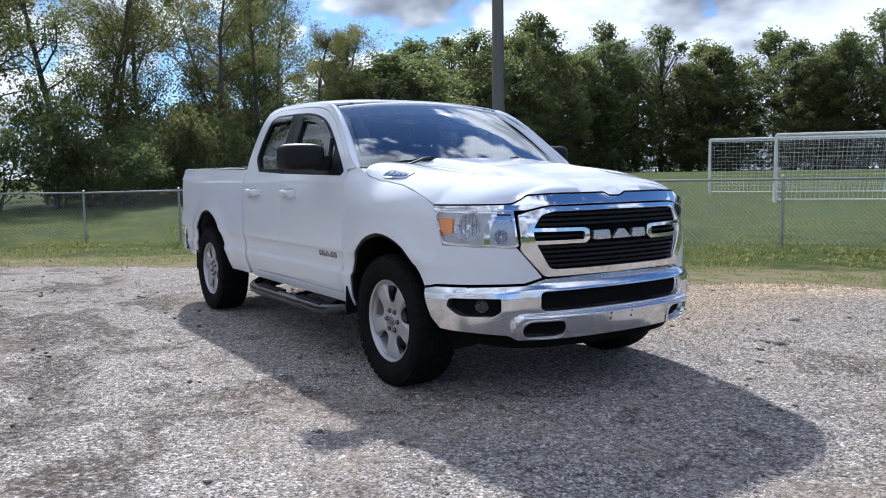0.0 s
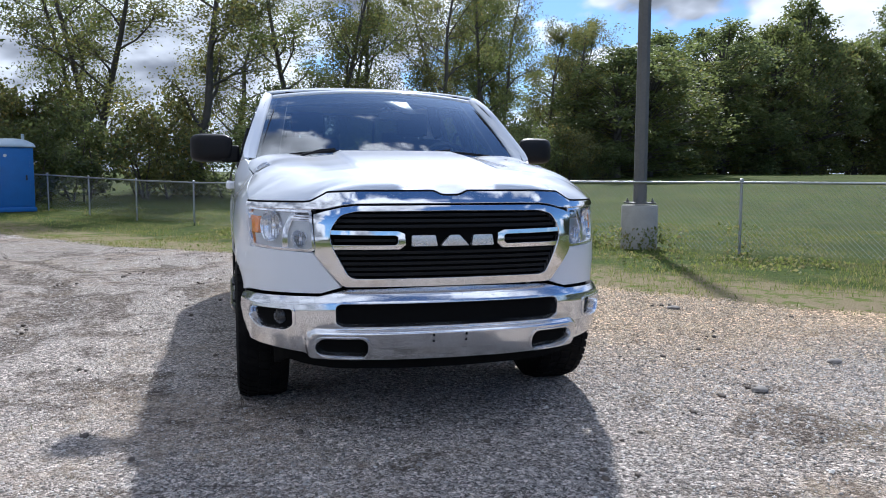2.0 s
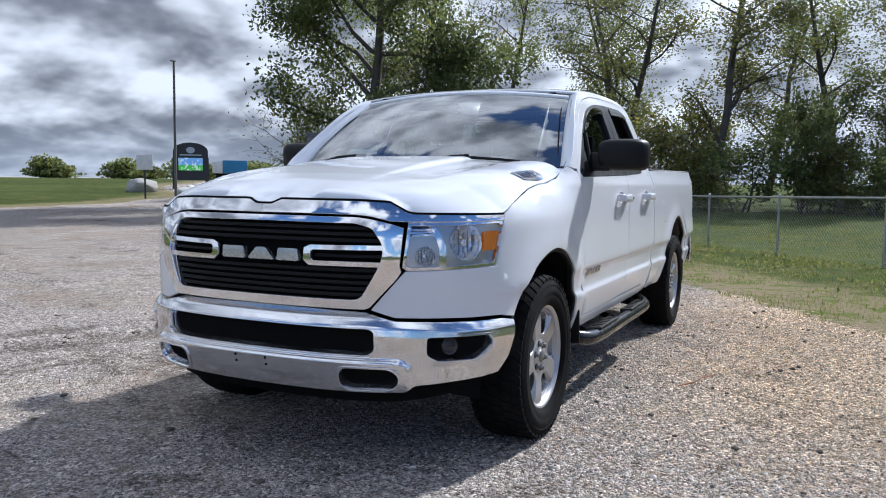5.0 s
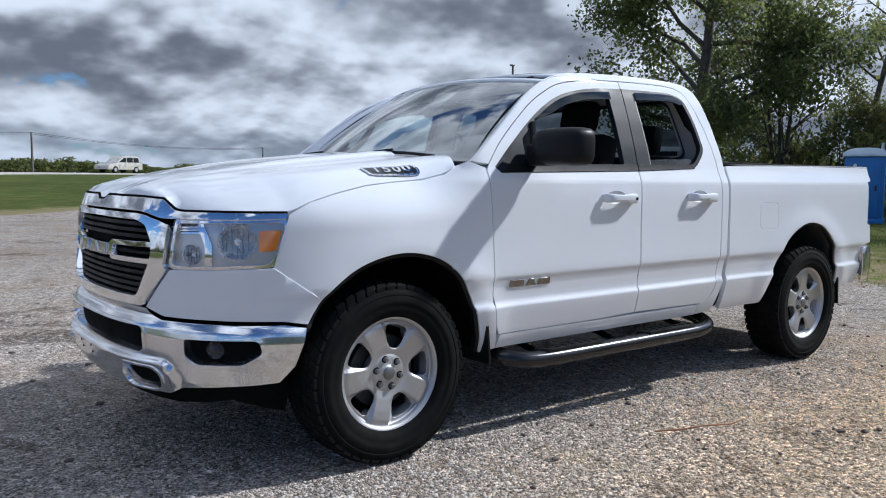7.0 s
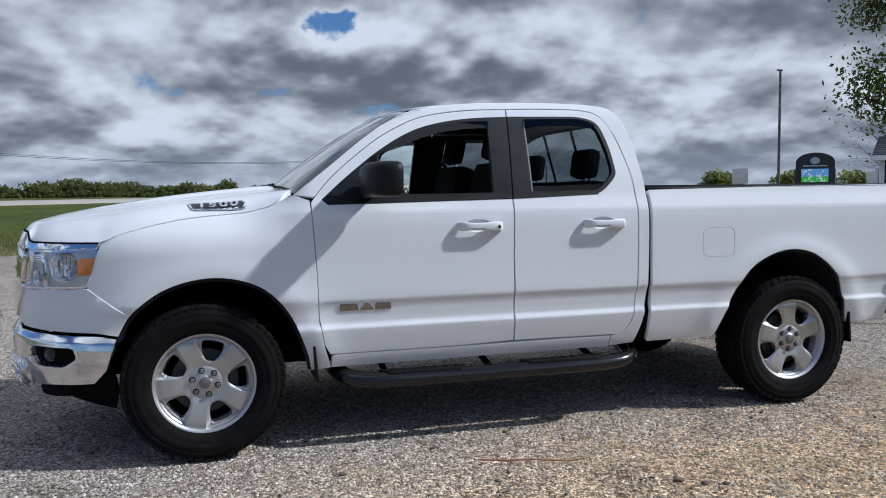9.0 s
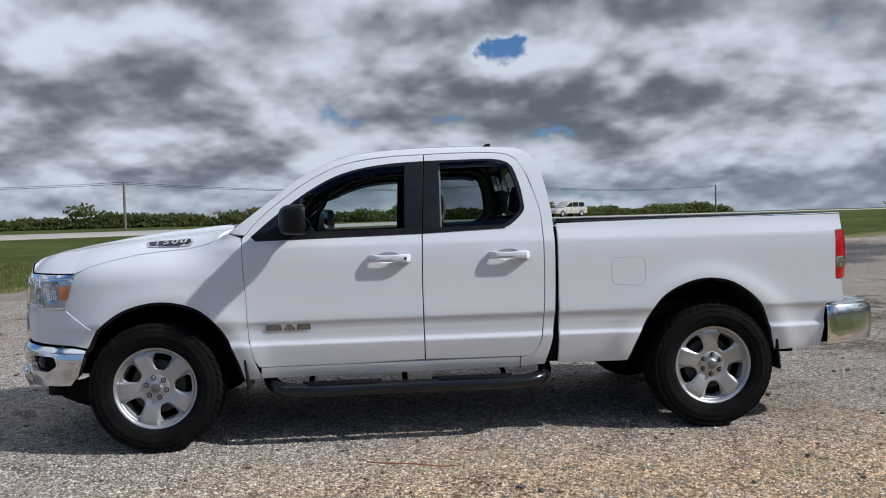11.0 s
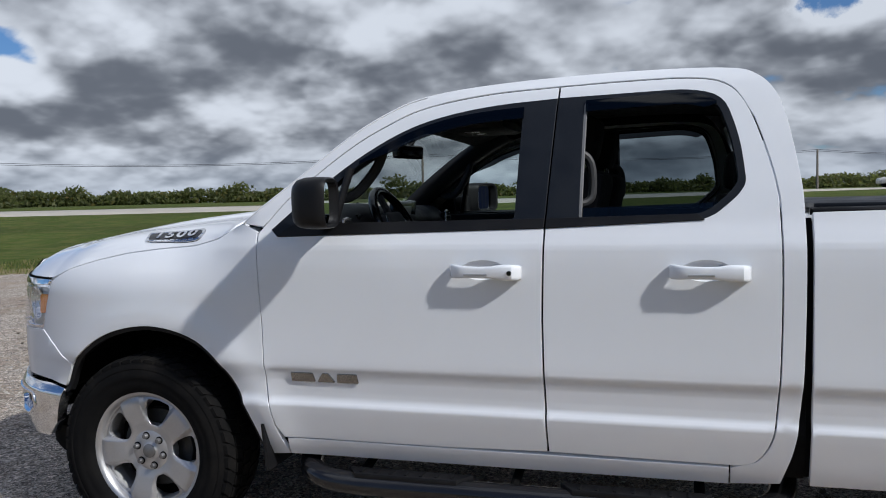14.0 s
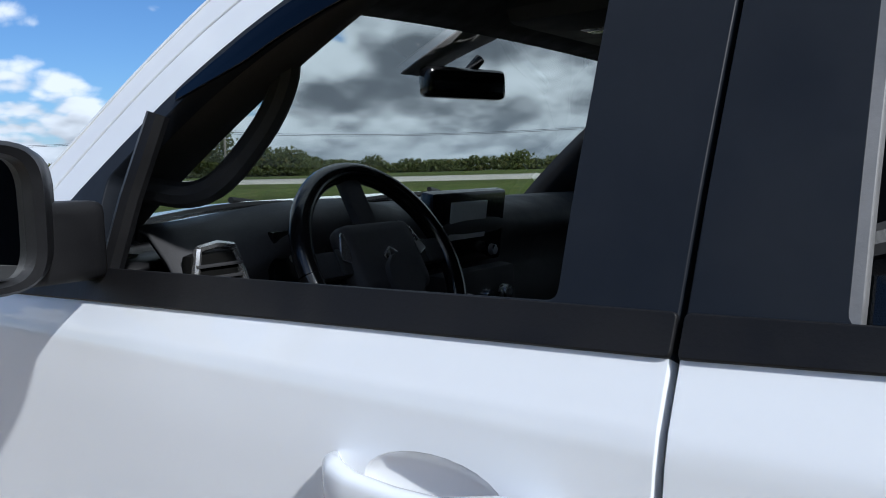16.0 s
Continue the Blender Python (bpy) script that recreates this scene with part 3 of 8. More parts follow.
def build_ground():
    fine = list(np.arange(-14, 14.01, 0.2))
    grow, step = [], 0.22
    p = 14.0
    while p < 2600:
        step *= 1.13
        p += step
        grow.append(p)
    line = np.array([-v for v in reversed(grow)] + fine + grow)
    gx, gy = np.meshgrid(line, line, indexing="ij")
    x, y = gx.ravel(), gy.ravel()
    z = ground_height(x, y)
    rut = 0.012 * np.sin(x * 1.3 + 2.0 * np.sin(y * 0.7)) * np.sin(y * 1.1 + np.sin(x * 0.9))
    z = z + np.where(np.hypot(x, y) < 14, rut * smoothstep(2.6, 5.0, np.hypot(x + 1.8, y)), 0)
    rut_line = curve_through([(-9.5, -5.9), (-7.5, -4.4), (-6.4, -3.6), (-5.0, -2.9), (-4.2, -2.7), (-3.1, -2.55), (-2.0, -2.56), (-1.1, -2.72), (-0.4, -3.0), (0.6, -3.6)], 4)
    far = np.full(len(x), 9.0)
    for qx, qy in rut_line:
        far = np.minimum(far, np.hypot(x - qx, y - qy))
    churn = np.maximum(np.exp(-(far / 0.21) ** 2), 0.8 * np.exp(-((far - 0.62) / 0.13) ** 2))
    for qx, qy, rad, amp in ((-4.08, -2.73, 0.38, 1.3), (-3.0, -2.63, 0.25, 1.0), (-4.48, -1.3, 0.5, 0.7), (-6.4, -1.83, 0.6, 0.8), (-2.8, -1.97, 0.2, 0.7), (-5.6, -3.2, 0.4, 0.9), (-3.9, -2.1, 0.25, 0.8), (-0.4, -1.75, 0.6, 0.8), (1.4, 1.7, 0.40, 1.0), (0.7, 2.0, 0.25, 0.7), (-6.0, -3.0, 0.9, 0.6), (2.6, 0.8, 0.5, 0.5), (-9.0, -3.6, 1.0, 0.7)):
        churn = np.maximum(churn, amp * np.exp(-(np.hypot(x - qx, y - qy) / rad) ** 2))
    z = z - 0.025 * np.exp(-(far / 0.22) ** 2) + 0.018 * np.exp(-((far - 0.38) / 0.16) ** 2)
    n = len(line)
    idx = np.arange(n * n).reshape(n, n)
    faces = np.stack([idx[:-1, :-1], idx[1:, :-1], idx[1:, 1:], idx[:-1, 1:]], -1).reshape(-1, 4)
    ob = mesh_object("ground", np.stack([x, y, z], 1), faces, GROUND)
    g = ob.data.attributes.new("grass", "FLOAT", "POINT")
    g.data.foreach_set("value", lot_mask(x, y).astype(np.float32))
    g = ob.data.attributes.new("verge", "FLOAT", "POINT")
    g.data.foreach_set("value", np.where(inside(x, y, LOT_EDGE), 1.0, np.exp(-(edge_distance(x, y, LOT_EDGE) / 1.9) ** 2)).astype(np.float32))
    g = ob.data.attributes.new("churn", "FLOAT", "POINT")
    g.data.foreach_set("value", churn.astype(np.float32))
    return tagged(ob, "grey gravel lot with tyre ruts beside mown grass", "ground", kind="structure")


build_ground()


def ribbon(name, centre, width, mat, lift, parent=None):
    """A strip along a line, laid on the ground."""
    V, F = [], []
    for i, p in enumerate(centre):
        a, b = np.array(centre[max(i - 1, 0)]), np.array(centre[min(i + 1, len(centre) - 1)])
        t = (b - a) / np.linalg.norm(b - a)
        for s in (-1, -0.85, 0.85, 1):
            q = np.array(p) + np.array((-t[1], t[0])) * s * width / 2
            V.append((q[0], q[1], float(ground_height(q[0], q[1])) + (lift if abs(s) < 1 else -0.25)))
    for i in range(len(centre) - 1):
        for k in range(3):
            F.append((4 * i + k, 4 * i + k + 1, 4 * i + k + 5, 4 * i + k + 4))
    return mesh_object(name, V, F, mat, parent)


ROAD_ALONG, ROAD_N, ROAD_D = np.array((0.857, 0.515)), np.array((0.515, -0.857)), 58.0
ROADWAY = simple("worn_tarmac", (0.36, 0.335, 0.30), 0.9, 0.0, 0.0, 0.12, 0.6, 0.3, 60.0)
road = ribbon("road", [tuple(ROAD_N * ROAD_D + ROAD_ALONG * s) for s in np.linspace(-420, 420, 85)], 9.0, ROADWAY, 0.12)
tagged(road, "pale worn country road beyond the grass", "road", kind="structure")
TRUCK_AT, TRUCK_TURN = (0.0, 0.0, 0.0), 0.0

# ---- pickup truck: its forms ----
# The truck's front axle is at x = 0, it faces +x, and its left side is +y.
truck = empty("pickup_truck", TRUCK_AT, TRUCK_TURN)
tagged(truck, "white quad cab pickup truck with chrome bumper parked on gravel", "pickup truck")

_plan = np.array(curve_through([(0.975, 0.0), (0.972, 0.15), (0.962, 0.30), (0.938, 0.45), (0.905, 0.56), (0.852, 0.67), (0.785, 0.765), (0.70, 0.845),
                                (0.60, 0.905), (0.48, 0.950), (0.34, 0.980), (0.18, 0.996), (0.0, 1.003), (-0.25, 1.003)], 14))
_keep = _plan[:, 0] >= -1e-9
_plan = _plan[_keep]
_arc = np.r_[0, np.cumsum(np.hypot(*np.diff(_plan, axis=0).T))]
U0 = _arc[-1]


def ux(x):
    """The girth at a place along the side."""
    return U0 - x if x <= 0 else float(np.interp(-x, -_plan[:, 0], _arc))


def uy(y):
    """The girth at a half width across the front."""
    return float(np.interp(y, _plan[:, 1], _arc))


def plan_at(u):
    x = np.where(u <= U0, np.interp(u, _arc, _plan[:, 0]), -(u - U0))
    y = np.where(u <= U0, np.interp(u, _arc, _plan[:, 1]), 1.003)
    return x, y


def plan_normal(u):
    x0, y0 = plan_at(u - 0.015)
    x1, y1 = plan_at(u + 0.015)
    # across the centre line the nose is square to the axle
    y0 = np.where(u < 0.015, -plan_at(0.015 - u)[1], y0)
    x0 = np.where(u < 0.015, plan_at(np.abs(0.015 - u))[0], x0)
    dx, dy = x1 - x0, y1 - y0
    n = np.hypot(dx, dy) + 1e-12
    return dy / n, -dx / n


SIDE_Z = [0.40, 0.43, 0.47, 0.52, 0.60, 0.640, 0.648, 0.664, 0.675, 0.70, 0.745, 0.775, 0.787, 0.80, 0.83, 0.90, 1.00, 1.10, 1.18, 1.245, 1.262, 1.30, 1.325, 1.45, 1.60, 1.75, 1.83, 1.87, 1.90]
SIDE_Y = [0.915, 0.930, 0.950, 0.966, 0.986, 0.995, 0.993, 0.983, 0.980, 0.981, 0.986, 0.994, 1.001, 1.005, 1.0045, 1.002, 1.000, 0.9985, 0.996, 0.990, 0.986, 0.970, 0.958, 0.920, 0.866, 0.806, 0.767, 0.735, 0.70]
_zs = np.linspace(0.40, 1.90, 601)
_ys = np.interp(_zs, SIDE_Z, SIDE_Y)
_fine = np.convolve(np.pad(_ys, 1, mode="edge"), np.hanning(5)[1:-1] / np.hanning(5).sum(), mode="valid")
_soft = np.convolve(np.pad(_ys, 16, mode="reflect", reflect_type="odd"), np.hanning(35)[1:-1] / np.hanning(35).sum(), mode="valid")
_w = np.exp(-((_zs - 0.715) / 0.095) ** 8) + 0.85 * np.exp(-((_zs - 1.253) / 0.022) ** 4)
_ys = _fine * _w + _soft * (1 - _w)


_fz = np.linspace(0.30, 1.30, 201)
_fd = np.interp(_fz, [0.30, 0.70, 0.80, 0.95, 1.05, 1.12, 1.20, 1.30], [0.02, 0.004, 0.0, 0.002, 0.012, 0.028, 0.06, 0.12])
_fd = np.convolve(np.pad(_fd, 8, mode="edge"), np.hanning(19)[1:-1] / np.hanning(19).sum(), mode="valid")


def wall(u, z, push=0.0, sign=1.0):
    """The skin of the body round its girth, at a height."""
    u, z = np.asarray(u, float), np.asarray(z, float)
    x, y = plan_at(u)
    nx, ny = plan_normal(u)
    side = 1.003 - np.interp(z, _zs, _ys)
    # fender: the shoulder rolls in under the bonnet
    fender = 1.003 - (1.001 - 0.118 * np.clip((z - 1.06) / 0.20, 0, 1.4) ** 2)
    lower = 1.003 - np.interp(z, _zs, _ys)
    wf = smoothstep(-0.56, -0.12, x)
    side = side * (1 - wf) + np.where(z > 0.86, np.minimum(fender, 0.22), lower) * wf
    front = np.interp(z, _fz, _fd)
    ws = 1 - smoothstep(0.30, 0.74, x)
    d = side * ws + front * (1 - ws)
    for cx, cz, amp in ((-0.055, 0.40, 0.013), (-3.52, 0.42, 0.017)):
        r = np.hypot(x - cx, z - cz)
        d = d - amp * np.exp(-((r - 0.56) / 0.085) ** 2) * smoothstep(0.30, 0.55, z)
    d = d - push
    return np.stack([x - nx * d, sign * (y - ny * d), z + 0 * x], -1)


def skin(push=0.0, sign=1.0):
    return lambda u, z: wall(u, z, push, sign)


def side_loop(points):
    """An outline in x, z to one in girth, z."""
    return [(ux(x), z) for x, z in points]


FRONT_ARCH = curve_through([(-0.542, 0.425), (-0.513, 0.545), (-0.425, 0.745), (-0.280, 0.888), (-0.060, 0.942), (0.165, 0.897), (0.337, 0.775), (0.418, 0.640)], 6)
REAR_ARCH = curve_through([(-3.000, 0.455), (-3.080, 0.645), (-3.206, 0.852), (-3.382, 0.955), (-3.557, 0.981), (-3.735, 0.932), (-3.906, 0.772), (-3.992, 0.500)], 6)
DOOR_TOP = curve_through([(-0.575, 1.335), (-0.690, 1.458), (-0.905, 1.628), (-1.06, 1.718), (-1.21, 1.778), (-1.45, 1.816), (-1.7102, 1.830)], 6)
REAR_TOP = curve_through([(-1.7202, 1.830), (-1.95, 1.836), (-2.17, 1.834), (-2.29, 1.808), (-2.355, 1.735), (-2.405, 1.60), (-2.442, 1.45), (-2.452, 1.33), (-2.452, 1.0),
                          (-2.440, 0.72), (-2.420, 0.60), (-2.375, 0.530), (-2.32, 0.512)], 5)
def seam(z):
    """Where the two doors meet."""
    return -1.676 - 0.067 * (z - 1.318)


WIN_TOP = curve_through([(-0.610, 1.325), (-0.760, 1.453), (-0.950, 1.595), (-1.12, 1.690), (-1.28, 1.742), (-1.48, 1.774), (seam(1.79) - 0.001, 1.788)], 5)
WIN_FRONT = WIN_TOP + [(seam(1.318) - 0.001, 1.318), (-0.640, 1.298)]
HOLE_FRONT = rounded([(-0.72, 1.36), (-0.84, 1.49), (-0.965, 1.583), (-1.12, 1.672), (-1.28, 1.725), (-1.48, 1.756), (-1.66, 1.765), (-1.63, 1.335), (-0.74, 1.325)], 0.01)
OPEN_FRONT = rounded([(-0.822, 1.343)] + curve_through([(-0.826, 1.470), (-0.965, 1.577), (-1.12, 1.664), (-1.28, 1.715), (-1.43, 1.739), (-1.585, 1.748)], 4) + [(-1.572, 1.352)], 0.012)
WIN_REAR = rounded([(seam(1.318) - 0.009, 1.318), (seam(1.789) - 0.009, 1.789), (-2.170, 1.797), (-2.285, 1.768), (-2.335, 1.62), (-2.352, 1.46), (-2.325, 1.420), (-2.235, 1.342)], [0.001, 0.001, 0.08, 0.07, 0.1, 0.06, 0.05, 0.05])
HOLE_REAR = rounded([(-1.735, 1.335), (-1.765, 1.774), (-2.165, 1.783), (-2.268, 1.757), (-2.318, 1.612), (-2.334, 1.465), (-2.309, 1.428), (-2.225, 1.352)], [0.01, 0.01, 0.08, 0.06, 0.1, 0.06, 0.05, 0.05])
OPEN_REAR = rounded([(-1.800, 1.352), (-1.808, 1.770), (-2.162, 1.779), (-2.264, 1.752), (-2.313, 1.61), (-2.329, 1.47), (-2.304, 1.434), (-2.220, 1.358)], [0.01, 0.02, 0.08, 0.06, 0.1, 0.06, 0.05, 0.05])
RAIL = curve_through([(-0.470, 1.352), (-0.660, 1.497), (-0.885, 1.672), (-1.04, 1.766), (-1.20, 1.826), (-1.50, 1.862), (-1.95, 1.878), (-2.28, 1.870), (-2.40, 1.835),
                      (-2.470, 1.73), (-2.515, 1.50), (-2.527, 1.33), (-2.522, 0.90), (-2.500, 0.62), (-2.455, 0.452)], 6)


def bonnet_edge(x):
    """Half width and height of the bonnet's rim."""
    xs = [-0.50, -0.43, -0.34, -0.22, -0.05, 0.10, 0.25, 0.38, 0.47]
    return np.interp(x, xs, [1.36, 1.335, 1.286, 1.258, 1.246, 1.230, 1.200, 1.165, 1.125])


def cup(x):
    """The outline of the hollow behind a door handle."""
    return [(x + 0.082 * math.cos(w), 1.172 + 0.036 * math.sin(w)) for w in np.linspace(0, 2 * math.pi, 28, endpoint=False)]


def cup_skin(x, sign):
    def f(u, z):
        xx = -(u - U0)
        r2 = ((xx - x) / 0.082) ** 2 + ((z - 1.172) / 0.036) ** 2
        return wall(u, z, -0.021 * np.clip(1 - r2, 0, 1) ** 0.6 - 0.001, sign)
    return f


def build_sides(sign):
    sk = skin(0.0, sign)
    fender = side_loop([(0.550, 0.893), (0.535, 0.906), (0.505, 1.02), (0.472, 1.118)] +
                       [(x, float(bonnet_edge(x))) for x in (0.38, 0.25, 0.10, -0.05, -0.22, -0.34, -0.43)] +
                       [(-0.468, 1.348), (-0.545, 1.320), (-0.552, 1.24), (-0.570, 0.95), (-0.578, 0.70), (-0.604, 0.56), (-0.644, 0.432), (-0.545, 0.422)] + FRONT_ARCH[1:-5] + [(0.352, 0.770)])
    panel("front_fender", fender, sk, PAINT, truck, 0.032, 0.02)
    front = [(-0.556, 1.310)] + DOOR_TOP + [(seam(1.6), 1.6), (seam(1.318), 1.318), (-1.668, 1.0), (-1.672, 0.72), (-1.677, 0.517), (-1.3, 0.508), (-0.640, 0.508), (-0.610, 0.56), (-0.584, 0.70), (-0.576, 0.95), (-0.558, 1.24)]
    door = panel("front_door", side_loop(front), sk, PAINT, truck, 0.034, 0.022, [side_loop(HOLE_FRONT), side_loop(cup(-1.462))], sz=0.009)
    rear = [(seam(1.318) - 0.010, 1.318), (seam(1.6) - 0.010, 1.6)] + REAR_TOP + [(-1.687, 0.517), (-1.682, 0.72), (-1.678, 1.0)]
    door2 = panel("rear_door", side_loop(rear), sk, PAINT, truck, 0.034, 0.022, [side_loop(HOLE_REAR), side_loop(cup(-2.222))], sz=0.009)
    inner = list(reversed([p for p in REAR_TOP])) + list(reversed(DOOR_TOP))
    rail = RAIL + [(-2.30, 0.440), (-2.30, 0.500)] + [((x + 0.004, z + 0.005) if x > -1.25 else ((x - 0.008, z) if z < 1.7 else (x, z + 0.007))) for x, z in inner[1:]]
    rail = [p for i, p in enumerate(rail) if i == 0 or math.dist(p, rail[i - 1]) > 0.004]
    panel("cab_pillar_frame", side_loop(rail), sk, PAINT, truck, 0.03, 0.03)
    panel("rocker_panel", side_loop([(-0.648, 0.432), (-0.652, 0.500), (-1.3, 0.500), (-2.292, 0.502), (-2.292, 0.438)]), sk, PAINT, truck, 0.05, 0.05, sz=0.02)
    # black window surrounds and the openings in them
    trim = panel("window_surround", side_loop(WIN_FRONT), skin(0.0015, sign), SATIN_BLACK, door, 0.03, 0.03, [side_loop(OPEN_FRONT)], "black window surround")
    trim2 = panel("window_surround", side_loop(WIN_REAR), skin(0.0015, sign), SATIN_BLACK, door2, 0.03, 0.03, [side_loop(OPEN_REAR)], "black window surround")
    panel("belt_moulding", side_loop(rounded([(-0.640, 1.300), (-0.70, 1.345), (seam(1.352) - 0.001, 1.352), (seam(1.32) - 0.001, 1.320)], 0.004)), skin(0.006, sign), BLACK_TRIM, door, 0.03, 0.012)
    panel("belt_moulding", side_loop(rounded([(seam(1.32) - 0.009, 1.320), (seam(1.352) - 0.009, 1.352), (-2.196, 1.360), (-2.218, 1.341)], 0.004)), skin(0.006, sign), BLACK_TRIM, door2, 0.03, 0.012)
    grown = rounded([(-1.785, 1.335), (-1.795, 1.775), (-2.165, 1.786), (-2.272, 1.758), (-2.322, 1.61), (-2.338, 1.46), (-2.228, 1.343)], 0.04)
    if sign > 0:
        grown = rounded([(-1.785, 1.335), (-1.786, 1.384), (-2.290, 1.398), (-2.228, 1.343)], 0.006)
    panel("window_glass", side_loop(grown), skin(-0.022, sign), TINTED, door2, 0.05, 0.004, label="rear window wound almost fully down" if sign > 0 else "dark privacy glass")
    if sign < 0:
        grown = rounded([(-0.81, 1.335), (-0.82, 1.485), (-0.965, 1.59), (-1.28, 1.725), (-1.595, 1.758), (-1.58, 1.34)], 0.01)
        panel("window_glass", side_loop(grown), skin(-0.022, sign), SIDE_GLASS, door, 0.05, 0.004, label="closed side window").visible_shadow = False
    # smoked rain guards along the window tops
    for owner, top in ((door, curve_through([(-0.955, 1.583), (-1.12, 1.674), (-1.28, 1.727), (-1.43, 1.751), (-1.588, 1.762)], 5)),
                       (door2, curve_through([(-1.815, 1.774), (-1.98, 1.780), (-2.13, 1.783), (-2.21, 1.772), (-2.262, 1.748)], 5))):
        last = len(top) - 1
        low = [(x, z - 0.042 * min(1.0, 0.25 + (k if owner is door else last - k) / 5)) for k, (x, z) in enumerate(top)]
        panel("rain_guard", side_loop(top + list(reversed(low))), skin(0.010, sign), VISOR_GLASS, owner, 0.03, 0.004, label="smoked rain guard")
    # window seal upright at the front of the rear opening, and the mirror's sail at the front of the other
    panel("window_seal", side_loop([(-1.770, 1.345), (-1.781, 1.762), (-1.817, 1.762), (-1.808, 1.345)]), skin(0.001, sign), GREY_PLASTIC, door2, 0.04, 0.016)
    # bed side
    tail = [(-4.462, 1.382), (-4.455, 1.275), (-4.405, 1.268), (-4.398, 0.945), (-4.440, 0.935), (-4.450, 0.805), (-4.335, 0.785), (-4.310, 0.500), (-3.999, 0.486)]
    bed = [(-2.548, 0.452), (-2.553, 1.358), (-3.4, 1.371)] + tail + list(reversed(REAR_ARCH))
    fuel = rounded([(-2.893, 0.950), (-2.893, 1.128), (-3.118, 1.130), (-3.118, 0.950)], 0.05)
    side = panel("bed_side", side_loop(bed), sk, PAINT, truck, 0.036, 0.03, [side_loop(fuel)] if sign > 0 else [], sz=0.010)
    if sign > 0:
        flap = rounded([(-2.8965, 0.9535), (-2.8965, 1.1245), (-3.1145, 1.1265), (-3.1145, 0.9535)], 0.047)
        panel("fuel_door", side_loop(flap), sk, PAINT, side, 0.035, 0.02)
    # dark linings behind the joints
    panel("panel_joint_lining", side_loop([(-0.50, 0.47), (-0.50, 1.28), (-2.53, 1.285), (-2.53, 0.47)]), skin(-0.026, sign), CHASSIS, truck, 0.08, 0.004)
    panel("panel_joint_lining", side_loop([(-2.47, 0.47), (-2.47, 1.34), (-3.05, 1.34), (-3.05, 0.95), (-2.98, 0.50)]), skin(-0.034, sign), CHASSIS, truck, 0.08, 0.004)
    # arch liners, then dark edge strips
    for arch, cx, r in ((FRONT_ARCH, -0.055, 0.56), (REAR_ARCH, -3.52, 0.56)):
        loop = [(x, z) for x, z in arch]
        rows = []
        for k in range(7):
            t = k / 6
            rows.append([tuple(wall(ux(x), z, 0.0 - 0.012, sign)[()] * np.array((1, 1 - 0.55 * t, 1)) + np.array((0, 0, 0.04 * t))) for x, z in loop])
        # closed on the inside by the wheelhouse wall
        rows.append([(p[0], p[1], min(p[2], 0.62)) for p in rows[-1]])
        sheet("arch_liner", rows, DARK_GREY if cx < -1 else CHASSIS, truck, thick=0.006)
    # added dark strip along each arch edge, where there is only the arch's shade
    for arch, shrink in ((FRONT_ARCH, 0.965), (REAR_ARCH, 0.968)):
        c = (-0.055, 0.42) if arch is FRONT_ARCH else (-3.52, 0.45)
        inner_line = [(c[0] + (x - c[0]) * shrink, c[1] + (z - c[1]) * shrink) for x, z in arch]
        panel("arch_lip", side_loop(arch + list(reversed(inner_line))), skin(-0.010, sign), BLACK_TRIM, truck, 0.05, 0.03, label="dark strip for the shade along the wheel arch")
    return door, door2


left_doors = build_sides(1.0)
right_doors = build_sides(-1.0)


# bonnet: its rim runs along the nose trim and the fenders
def rim_height(u):
    """Height of the bonnet's rim round the girth."""
    us = [uy(y) for y in (0.0, 0.042, 0.086, 0.45, 0.595, 0.668, 0.70)] + [ux(0.60), ux(0.478)]
    zs = [1.161, 1.161, 1.181, 1.180, 1.174, 1.131, 1.127, 1.124, 1.124]
    return np.where(u < us[-1], np.interp(u, us, zs), bonnet_edge(plan_at(u)[0]))


_us = np.r_[np.linspace(0.0, ux(0.478), 80), [ux(x) for x in np.linspace(0.44, -0.40, 22)]]
_rim = np.array([wall(u, float(rim_height(u)) + 0.006, 0.003 * float(smoothstep(0.42, 0.55, plan_at(u)[0])) - 0.001) for u in _us])
_half = [(float(p[0]), float(p[1])) for p in _rim] + [(-0.445, 0.815), (-0.475, 0.74), (-0.46, 0.60), (-0.41, 0.35), (-0.385, 0.15), (-0.38, 0.0)]
BONNET = _half + [(x, -y) for x, y in reversed(_half[1:-1])]
_order = np.argsort(_rim[:, 0])
_rx, _ry, _rz = _rim[_order, 0], _rim[_order, 1], _rim[_order, 2]


def bonnet_base(x, a):
    crown = np.interp(x, [-0.46, -0.30, 0.0, 0.30, 0.55, 0.72, 0.84, 0.92, 0.96], [1.392, 1.384, 1.354, 1.322, 1.292, 1.264, 1.234, 1.205, 1.183])
    half = np.maximum(np.interp(x, _rx, _ry), 0.25)
    rim = np.interp(x, [-0.47, -0.41] + list(_rx[2:]), [1.345, 1.325] + list(_rz[2:]))
    t = np.clip(a / half, 0, 1.15)
    sharp = 5.0 + 5.0 * (1 - smoothstep(0.05, 0.65, x))
    z = crown - (crown - rim) * (0.16 * t ** 2 + 0.84 * t ** sharp)
    dome = 1 - smoothstep(0.345, 0.405, a)
    rear = 1 - smoothstep(0.05, 0.75, x)
    z = z + 0.024 * (dome - 0.2) * rear * (1 - smoothstep(0.7, 0.95, t))
    return z - 0.012 * np.exp(-((a - 0.53) / 0.08) ** 2) * rear


_fix = _rim[:, 2] - bonnet_base(_rim[:, 0], _rim[:, 1])


